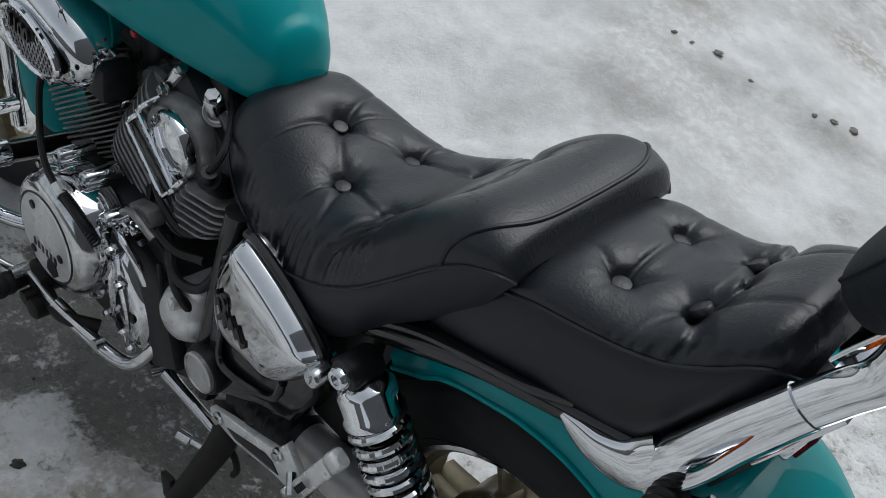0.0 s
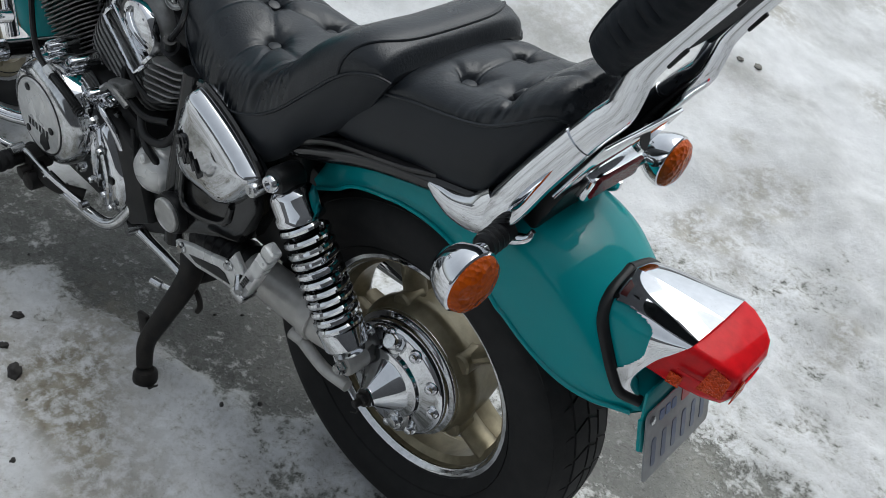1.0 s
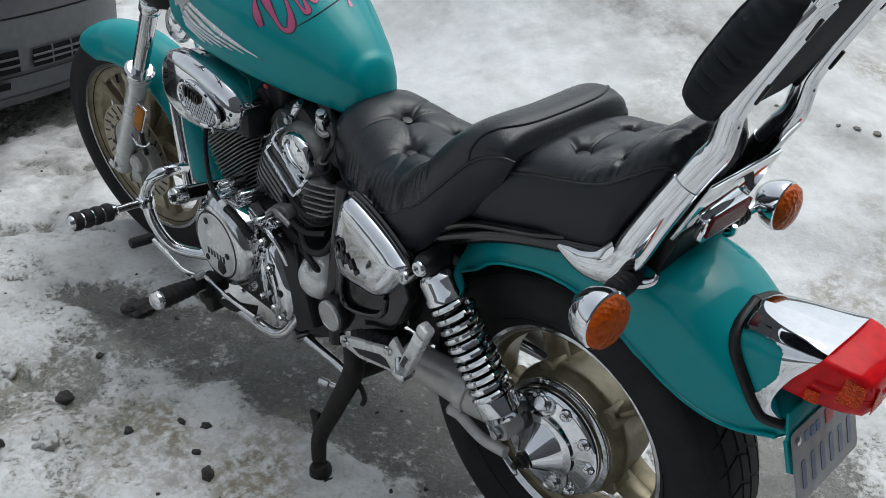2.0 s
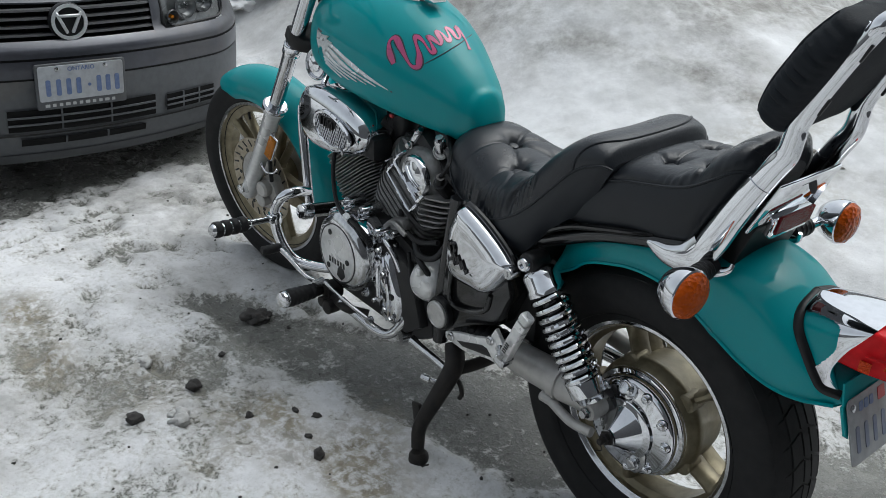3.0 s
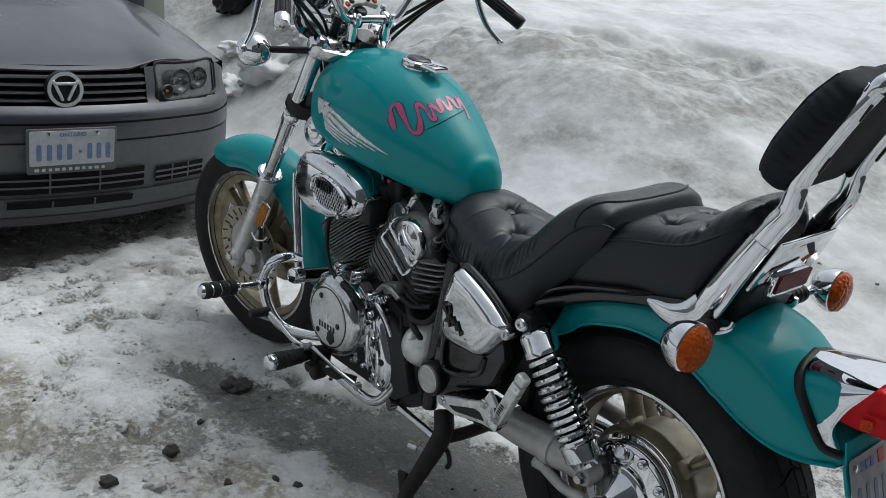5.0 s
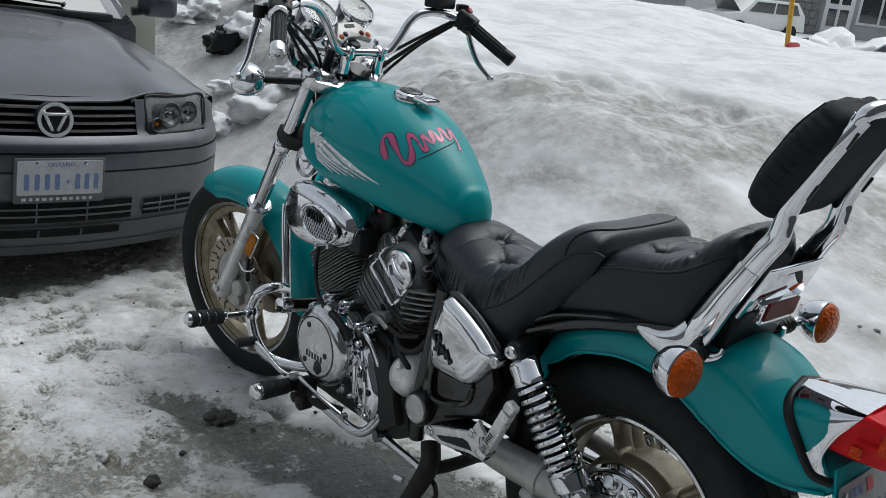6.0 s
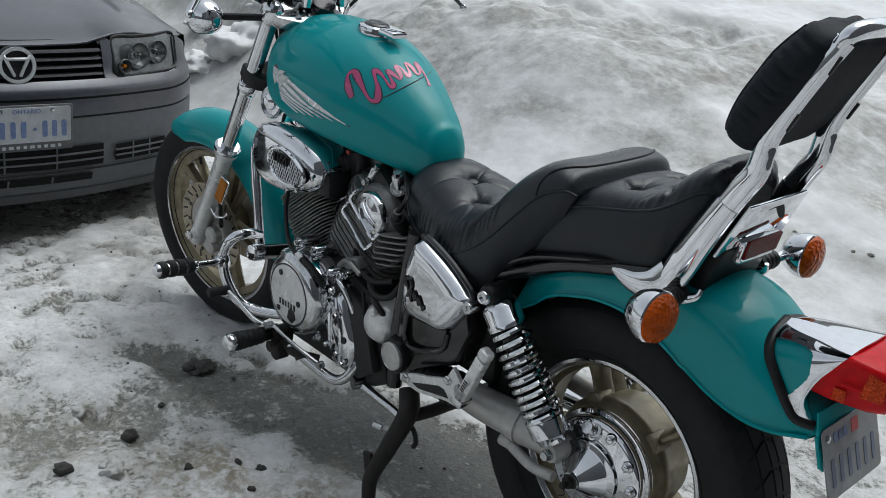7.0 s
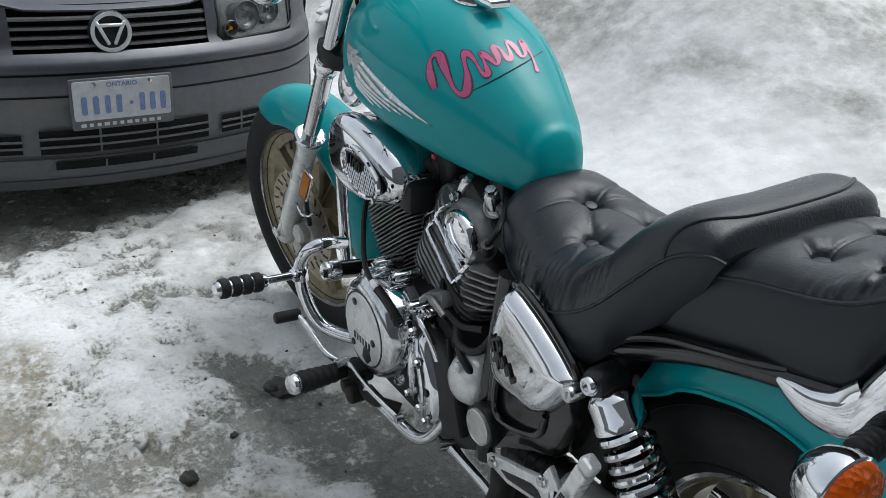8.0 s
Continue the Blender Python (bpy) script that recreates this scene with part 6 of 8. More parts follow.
    for t in np.linspace(0, 1, 54):
        e = math.sin(math.pi * t) ** 0.17 if 0 < t < 1 else 0.02
        w = 0.137 * (0.30 + 0.70 * e) * (1.0 if t < 0.75 else 1 - 0.30 * (t - 0.75))
        th = 0.039 * (0.34 + 0.66 * e)
        row = []
        for k in range(72):
            a = 2 * math.pi * k / 72
            ca, sa = math.cos(a), math.sin(a)
            # gathers where the cover is drawn round the edge
            hem = abs(ca) ** 6
            y = w * math.copysign(abs(ca) ** 0.5, ca) - ca * 0.0030 * hem * math.sin(120 * t + 2 * math.sin(31 * t))
            d = th * math.copysign(abs(sa) ** 0.72, sa) + 0.0022 * hem * math.sin(95 * t + 4 * sa)
            fold = 0.0045 * math.exp(-(t / 0.10) ** 2) * math.sin(70 * y + 2.0 * math.sin(40 * y)) + 0.0030 * math.exp(-((1 - t) / 0.10) ** 2) * math.sin(85 * y)
            row.append(tuple(o + ax * (0.205 * t + fold) + nrm * (d + 0.019) + Vector((0, y, 0))))
        rings.append(row)
    pad = part("backrest_pad", loft(rings), CLOTH, bike, "black padded back rest with gathered cover", 60)
    part("pad_seam", sweep([r[8] for r in rings[2:-2:3]], 0.0026, 6, steps=2), CLOTH, pad)
    # indicators
    for s in (1, -1):
        c = Vector((-0.150, 0.231 if s > 0 else -0.241, 0.770))
        ind = part("rear_indicator", lathe([(0.010, -0.040), (0.020, -0.036), (0.033, -0.024), (0.041, -0.006), (0.0435, 0.006), (0.0435, 0.012), (0.041, 0.014)], c, (-1, 0.04 * s, 0), 36), CHROME, bike, "chrome bullet indicator with amber lens")
        part("amber_lens", lathe([(0.0405, 0.010), (0.0405, 0.016), (0.037, 0.024), (0.026, 0.030), (0.012, 0.0325), (0.001, 0.033)], c, (-1, 0.04 * s, 0), 36), AMBER, ind, "ribbed amber lens")
        part("stalk", lathe([(0.010, 0.0), (0.010, 0.045)], c + Vector((0.022, -0.035 * s, -0.002)), (0, -s, -0.02), 16), CHROME, ind)
        part("stalk_boot", joined(lathe([(0.013, 0.0), (0.0165, 0.004), (0.0165, 0.05), (0.020, 0.055)], c + Vector((0.024, -0.062 * s, -0.003)), (0.12, -s, -0.04), 18), *[lathe([(0.0165, 0.010 + 0.012 * k), (0.0182, 0.013 + 0.012 * k), (0.0165, 0.017 + 0.012 * k)], c + Vector((0.024, -0.062 * s, -0.003)), (0.12, -s, -0.04), 18) for k in range(3)]), BLACK, ind, "black rubber boot")
    # tail lamp: a wedge, wide on top and narrow below, its sides drawn out forwards
    def ring(x, w, zl, zh, n=8, r=0.012, slant=0.0, taper=0.0):
        pts = rounded(2 * w, zh - zl, r, n)
        return [(x - slant * z, y * (1 - taper * (0.5 - z / (zh - zl))), (zl + zh) / 2 + z) for y, z in pts]
    lens_rings = [ring(-0.350, 0.066, 0.690, 0.756, slant=0.62), ring(-0.362, 0.0745, 0.679, 0.7605, slant=0.62, taper=0.05), ring(-0.392, 0.0715, 0.674, 0.7585, r=0.010, slant=0.35, taper=0.18), ring(-0.427, 0.063, 0.672, 0.752, r=0.010, slant=0.10, taper=0.34), ring(-0.445, 0.056, 0.676, 0.746, r=0.014, taper=0.38), ring(-0.453, 0.043, 0.686, 0.735, r=0.016, taper=0.38)]
    lamp = part("tail_lamp", loft(lens_rings), RED, bike, "red plastic tail lamp on a chrome bracket", 35)
    part("lens_ridge", joined(sweep([(-0.386, 0.0725, 0.716), (-0.408, 0.066, 0.714), (-0.434, 0.056, 0.712), (-0.4515, 0.036, 0.711)], 0.0022, 6), sweep([(-0.4525, -0.030, 0.711), (-0.4540, 0.0, 0.711), (-0.4525, 0.030, 0.711)], 0.0022, 6)), RED, lamp)
    # prism areas of the lens, their lit orange glow painted as colour
    for bm in (slab([(-0.040, -0.018), (-0.004, -0.018), (-0.012, 0.0), (-0.036, 0.024)], 0.0014, Matrix.Translation((-0.4548, 0.0, 0.711)) @ REAR),
               slab([(-0.016, -0.012), (0.016, -0.012), (0.016, 0.020), (-0.010, 0.030)], 0.0014, Matrix.Translation((-0.431, 0.0600, 0.716)) @ Matrix.Rotation(radians(18), 4, "Z") @ LEFT),
               slab([(-0.009, -0.009), (0.009, -0.009), (0.009, 0.010), (-0.009, 0.010)], 0.0014, Matrix.Translation((-0.388, 0.0655, 0.694)) @ Matrix.Rotation(radians(9), 4, "Z") @ LEFT)):
        part("prism_panel", bm, RED_PRISM_GLOW, lamp, "prism panel, its orange glow put in as colour")
    # bracket: an upper plate and a lower leg from the gasket on the mudguard to the lens, open between them
    foot = [tuple(guard_point(i, u)) for i, u in ((39, 0.0), (40, 0.20), (42, 0.33), (46, 0.41), (50, 0.47), (53, 0.50), (57, 0.44))]
    rim = [(-0.392, 0.0, 0.7665), (-0.391, 0.046, 0.7655), (-0.388, 0.072, 0.758), (-0.376, 0.0765, 0.738), (-0.363, 0.077, 0.716), (-0.352, 0.076, 0.694), (-0.345, 0.066, 0.676)]
    for s in (1, -1):
        B, E = [np.array(p) for p in smooth_path(foot, 14)], [np.array(p) for p in smooth_path(rim, 14)]
        bm = bmesh.new()
        grid, liner = [], []
        for t in np.linspace(0, 1, 49):
            row = []
            for i, (p, q) in enumerate(zip(B, E)):
                v = p * (1 - t) + q * t
                lift = math.exp(-(i / 26) ** 2)
                v = v + np.array([0, 0.005 * math.sin(math.pi * t) * (1 - lift), (q[2] - p[2]) * (t ** 0.42 - t) * lift])
                row.append(bm.verts.new((v[0], v[1] * s, v[2])))
            grid.append(row)
        for j in range(48):
            for i in range(len(B) - 1):
                u, t = i / 14, j / 48
                hole = 0.03 < t and ((t - 0.03) / 0.55) ** 2 + ((u - 2.35 - 0.2 * t) / 1.15) ** 4 < 1
                if 1.1 < u < 4.2 and t < 0.66:
                    liner.append([grid[y][x].co - Vector((0, 0.004 * s, 0.003)) for y, x in ((j, i), (j, i + 1), (j + 1, i + 1), (j + 1, i))])
                if hole:
                    continue
                bm.faces.new((grid[j][i], grid[j][i + 1], grid[j + 1][i + 1], grid[j + 1][i]))
        for v in [v for v in bm.verts if not v.link_faces]:
            bm.verts.remove(v)
        bmesh.ops.recalc_face_normals(bm, faces=bm.faces)
        bmesh.ops.solidify(bm, geom=bm.faces[:], thickness=0.003)
        part("lamp_bracket", bm, CHROME, lamp, "open chrome lamp bracket", 50)
        # teal liner: the mudguard's reflection in the chrome, put in as colour
        back = bmesh.new()
        for quad in liner:
            back.faces.new([back.verts.new(v) for v in quad])
        bmesh.ops.remove_doubles(back, verts=back.verts[:], dist=0.0002)
        part("bracket_reflection", back, TEAL, lamp, "teal liner painting the mudguard's reflection in the bracket")
        part("gasket", sweep([(x, y * s, z + 0.001) for x, y, z in foot], 0.0085, 10, flat=0.8), BLACK, lamp)
    # plate
    m = Matrix.Translation((-0.404, -0.006, 0.580)) @ Matrix.Rotation(radians(20), 4, "Y") @ REAR
    plate = part("number_plate", slab(rounded(0.184, 0.115, 0.010), 0.0022, m, 0.0006, 1), PLATE_DIRTY, bike, "small white number plate with blue markings")
    part("plate_holder", joined(slab([(-0.10, 0.03), (0.10, 0.03), (0.085, 0.085), (-0.085, 0.085)], 0.004, m @ Matrix.Translation((0, 0, -0.006)), 0.001), slab([(-0.098, 0.0), (-0.088, -0.008), (-0.080, 0.05), (-0.098, 0.05)], 0.006, m @ Matrix.Translation((0, 0, -0.008)), 0.002)), TEAL, plate, "teal plate holder")
    for k in range(6):
        part("plate_mark", slab(rounded(0.011, 0.046, 0.004), 0.001, m @ Matrix.Translation((-0.068 + 0.027 * k, -0.016, 0.0022))), PLATE_INK, plate)
    for k in range(3):
        part("plate_mark", slab(rounded(0.012, 0.016, 0.003), 0.001, m @ Matrix.Translation((-0.052 + 0.016 * k, 0.037, 0.0022))), PLATE_BLUE, plate)
    part("plate_sticker", slab(rounded(0.022, 0.022, 0.002), 0.001, m @ Matrix.Translation((0.012, 0.038, 0.0022))), RED_PLASTIC, plate)
    part("plate_bolt", lathe([(0.006, 0), (0.006, 0.003), (0.004, 0.004)], m @ Vector((-0.078, 0.042, 0.0022)), m.to_3x3() @ Vector((0, 0, 1)), 10), CHROME_WORN, plate)


build_tail()


# ---- front end, steered a little to the left
def build_front_wheel():
    tyre = front("front_tyre", tyre_bm(AXLE, 0.331, 0.106, 0.247), RUBBER, bike, "black rubber front tyre")
    parts = []
    for k in range(44):
        a = 2 * math.pi * k / 44
        for y0, y1 in ((-0.044, -0.018), (-0.014, 0.014), (0.018, 0.044)):
            parts.append(tread_block(0.3305, 0.106, a, 0.125, y0, y1, 1.4 * (1 if y0 + y1 > 0 else -1), 0.003))
    tagged(front("tread", moved(joined(*parts), Matrix.Translation(AXLE)), RUBBER, tyre), kind="stuff")
    wheel = front("front_rim", rim_bm(AXLE, 0.251, 0.036, 0.010, 0.038), BRONZE, bike, "champagne cast front wheel with bright rim lip")
    for s in (1, -1):
        front("rim_lip", ring_lathe([(0.2535, 0.0365 * s), (0.251, 0.0405 * s), (0.2425, 0.0405 * s), (0.2415, 0.036 * s)], AXLE), CHROME_WORN, wheel, "polished rim lip")
        # drilled disc
        disc = front("brake_disc", ring_lathe([(0.141, 0.056 * s), (0.141, 0.060 * s), (0.096, 0.060 * s), (0.096, 0.056 * s)], AXLE, seg=64), DISC, wheel, "slotted brake disc, rust brown")
        slots = []
        for k in range(24):
            a = radians(15 * k)
            m = Matrix.Translation(AXLE) @ Matrix.Rotation(-a, 4, "Y")
            slots.append(block((0.024, 0.0012, 0.0055), m @ Matrix.Translation((0.124, 0.0606 * s, 0)) @ Matrix.Rotation(radians(28), 4, "Y"), 0))
            if k % 2 == 0:
                slots.append(lathe([(0.0065, 0.0602 * s), (0.0065, 0.0612 * s)], tuple(Vector(AXLE) + Matrix.Rotation(-a, 3, "Y") @ Vector((0.1035, 0, 0))), (0, 1, 0), 10))
        tagged(front("disc_slot", joined(*slots), BLACK, disc), kind="stuff")
        front("disc_carrier", joined(lathe([(0.100, 0.050 * s), (0.100, 0.057 * s), (0.062, 0.060 * s), (0.050, 0.062 * s)], AXLE, (0, 1, 0), 40)), ALU_DULL, disc)
    for k in range(5):
        front("spoke", spoke_bm(AXLE, radians(72 * k + 40), 0.05, 0.222, 0.020, 0.0, 0.012, 0.022), BRONZE, wheel)
        front("spoke", spoke_bm(AXLE, radians(72 * k + 54), 0.05, 0.222, 0.014, 0.0, -0.004, 0.02), BRONZE, wheel)
    front("hub", lathe([(0.03, -0.075), (0.052, -0.055), (0.056, 0.0), (0.052, 0.055), (0.03, 0.075)], AXLE, (0, 1, 0), 28), BRONZE, wheel)
    front("valve", sweep([Vector(AXLE) + Vector((0.075, 0.02, 0.200)), Vector(AXLE) + Vector((0.068, 0.024, 0.178))], 0.0045, 8, steps=1), BLACK, wheel)


build_front_wheel()


def build_forks():
    ax = Vector(AXLE)
    for s in (1, -1):
        low = ax + Vector((-0.012, 0.108 * s, 0.0)) - RAKE * 0.035
        leg = front("fork_slider", lathe([(0.020, 0.0), (0.024, 0.006), (0.0262, 0.03), (0.0262, 0.12), (0.0242, 0.16), (0.0248, 0.36), (0.030, 0.372), (0.033, 0.38), (0.033, 0.392), (0.029, 0.398)], low, tuple(RAKE), 28), SATIN, bike, "polished silver fork slider")
        front("dust_seal", lathe([(0.034, 0.388), (0.0365, 0.392), (0.0365, 0.402), (0.030, 0.408)], low, tuple(RAKE), 26), CHROME, leg)
        tube = front("fork_tube", lathe([(0.0205, 0.39), (0.0205, 0.86)], low, tuple(RAKE), 24), CHROME, bike, "polished fork tube")
        front("fork_cap", joined(lathe([(0.024, 0.83), (0.026, 0.84), (0.026, 0.868), (0.020, 0.876)], low, tuple(RAKE), 24), lathe([(0.012, 0.876), (0.012, 0.884)], low, tuple(RAKE), 6)), CHROME, tube)
        front("tube_band", lathe([(0.0235, 0.60), (0.026, 0.603), (0.026, 0.632), (0.0235, 0.635)], low, tuple(RAKE), 24), CHROME, tube)
        # side reflector
        c = low + RAKE * 0.262 + Vector((-0.045, 0.012 * s, -0.012))
        m = frame_axis(c, (0, s, 0), tuple(RAKE))
        front("fork_reflector", slab(rounded(0.088, 0.036, 0.004), 0.006, m, 0.002), CHROME_WORN, leg)
        front("reflector_lens", slab(rounded(0.080, 0.029, 0.003), 0.004, m @ Matrix.Translation((0, 0, 0.006)), 0.0015), ORANGE, leg, "orange reflector on the fork")
        # brake caliper behind the leg
        cc = ax + Vector((-0.085, 0.072 * s, 0.005))
        cal = front("brake_caliper", joined(block((0.07, 0.05, 0.085), Matrix.Translation(cc) @ Matrix.Rotation(radians(20), 4, "Y"), 0.012), lathe([(0.024, 0.0), (0.026, 0.01), (0.026, 0.028), (0.020, 0.034)], cc + Vector((0.002, 0.016 * s, 0.012)), (0, s, 0), 22), lathe([(0.021, 0.0), (0.021, 0.03), (0.016, 0.034)], cc + Vector((0.012, 0.016 * s, -0.03)), (0, s, 0), 20)), ALU_DULL, bike, "cast brake caliper")
        front("brake_hose", sweep([cc + Vector((-0.02, 0.02 * s, 0.04)), cc + Vector((-0.055, 0.04 * s, 0.13)), cc + Vector((-0.07, 0.03 * s, 0.26)), cc + Vector((-0.16, 0.02 * s, 0.48)), cc + Vector((-0.24, 0.0, 0.64))], 0.0065, 10), BLACK, cal)
        front("hose_clip", sweep([cc + Vector((0.00, 0.045 * s, 0.13)), cc + Vector((-0.035, 0.05 * s, 0.09)), cc + Vector((-0.075, 0.05 * s, 0.095)), cc + Vector((-0.09, 0.045 * s, 0.11))], 0.003, 6), CHROME, cal)
    front("wheel_spindle", joined(lathe([(0.009, -0.14), (0.009, 0.14)], AXLE, (0, 1, 0), 16), lathe([(0.016, 0.125), (0.016, 0.140), (0.010, 0.143)], AXLE, (0, 1, 0), 6)), CHROME_WORN, bike)
    # yokes and head lamp shell
    base = Vector(AXLE) + Vector((-0.012, 0, 0)) - RAKE * 0.035
    for h, t in ((0.635, 0.045), (0.835, 0.034)):
        m = frame_axis(base + RAKE * h, tuple(RAKE), (1, 0, 0))
        out = [(0.030, 0.12), (0.0, 0.132), (-0.034, 0.12), (-0.075, 0.05), (-0.085, 0.0), (-0.075, -0.05), (-0.034, -0.12), (0.0, -0.132), (0.030, -0.12), (0.02, -0.06), (0.02, 0.06)]
        front("fork_yoke", slab(out, t, m, 0.008), BLACK if h < 0.7 else CHROME_WORN, bike, "" if h < 0.7 else "polished top yoke")
    c = Vector((1.225, 0.0, 1.085))
    lamp = part("headlamp", lathe([(0.02, -0.06), (0.04, -0.05), (0.058, -0.03), (0.064, 0.0), (0.066, 0.08), (0.078, 0.084), (0.078, 0.10), (0.075, 0.105)], c, (1, 0, -0.05), 40), CHROME, bike, "chrome headlamp shell")
    part("lamp_glass", lathe([(0.075, 0.098), (0.072, 0.108), (0.04, 0.12), (0.002, 0.125)], c, (1, 0, -0.05), 36), GLASS, lamp)
    part("lamp_reflector", lathe([(0.073, 0.096), (0.05, 0.07), (0.02, 0.055), (0.002, 0.054)], c, (1, 0, -0.05), 36, cap=False), CHROME, lamp)
    # front indicators
    for s in (1, -1):
        c2 = Vector((1.226, 0.228 * s, 1.026))
        ind = front("front_indicator", lathe([(0.010, 0.045), (0.022, 0.040), (0.036, 0.024), (0.042, 0.004), (0.0435, -0.010), (0.0435, -0.018), (0.041, -0.020)], c2, (-1, 0, 0), 32), CHROME, bike, "chrome front indicator bullet")
        front("indicator_lens", lathe([(0.040, 0.018), (0.036, 0.028), (0.02, 0.034), (0.001, 0.036)], c2, (1, 0, 0), 32), AMBER, ind)
        front("indicator_stalk", lathe([(0.009, 0.0), (0.009, 0.125)], c2 + Vector((-0.015, -0.028 * s, 0)), (-0.75, -s, -0.05), 14), BLACK, ind)
    # horns below the yoke, both sides
    for s in (1, -1):
        c3 = Vector((1.112, 0.118 * s, 0.806))
        horn = part("horn", lathe([(0.030, -0.03), (0.038, -0.012), (0.044, 0.002), (0.044, 0.010), (0.040, 0.016), (0.036, 0.018), (0.034, 0.012), (0.022, 0.014), (0.020, 0.022), (0.006, 0.026), (0.001, 0.0262)], c3, (-0.35, s, 0.1), 36, sx=1.0, sy=0.82), CHROME, bike, "round chrome horn")
        part("horn_bracket", sweep([c3 + Vector((0.01, -0.03 * s, -0.03)), c3 + Vector((0.03, -0.06 * s, -0.02)), c3 + Vector((0.04, -0.09 * s, 0.02))], 0.010, 8), CHROME_WORN, horn)


build_forks()


def build_front_mudguard():
    R0 = 0.352
    rings, angles = [], np.linspace(radians(56), radians(186), 40)
    for i, a in enumerate(angles):
        t = i / (len(angles) - 1)
        w = 0.072 * (0.55 + 0.45 * min(1, t * 8, (1 - t) * 14) ** 0.5)
        drop = 0.055 * min(1, t * 6 + 0.1, (1 - t) * 10 + 0.15)
        sec = []
        for k in range(-9, 10):
            u = k / 9
            th = u * math.pi / 2
            y = w * math.sin(th) ** 1 if abs(u) < 1 else math.copysign(w, u)
            r = R0 + 0.012 * math.sin(math.pi * t) - (0.03 + drop) * (1 - abs(math.cos(th)) ** 0.8)
            sec.append((AXLE[0] + r * math.cos(a), y, AXLE[2] + r * math.sin(a)))
        inner = [(AXLE[0] + (p[0] - AXLE[0]) * 0.985, p[1] * 0.95, AXLE[2] + (p[2] - AXLE[2]) * 0.985) for p in reversed(sec)]
        rings.append(sec + inner)
    front("front_mudguard", loft(rings), TEAL, bike, "glossy teal front mudguard", 50)


build_front_mudguard()


def ribbed_grip(a, d, L):
    """A grip with lengthwise ribs."""
    m = frame_axis(a, d)
    rings = []
    for h, k in ((0.0, 0.0), (0.006, 0.0), (0.008, 1.0), (L - 0.036, 1.0), (L - 0.034, 0.0), (L - 0.028, 0.0)):
        rings.append([tuple(m @ Vector(((0.0172 + 0.0012 * k * math.copysign(1, math.sin(11 * q))) * math.cos(q), (0.0172 + 0.0012 * k * math.copysign(1, math.sin(11 * q))) * math.sin(q), h))) for q in np.linspace(0, 2 * math.pi, 67)[:-1]])
    return loft(rings)


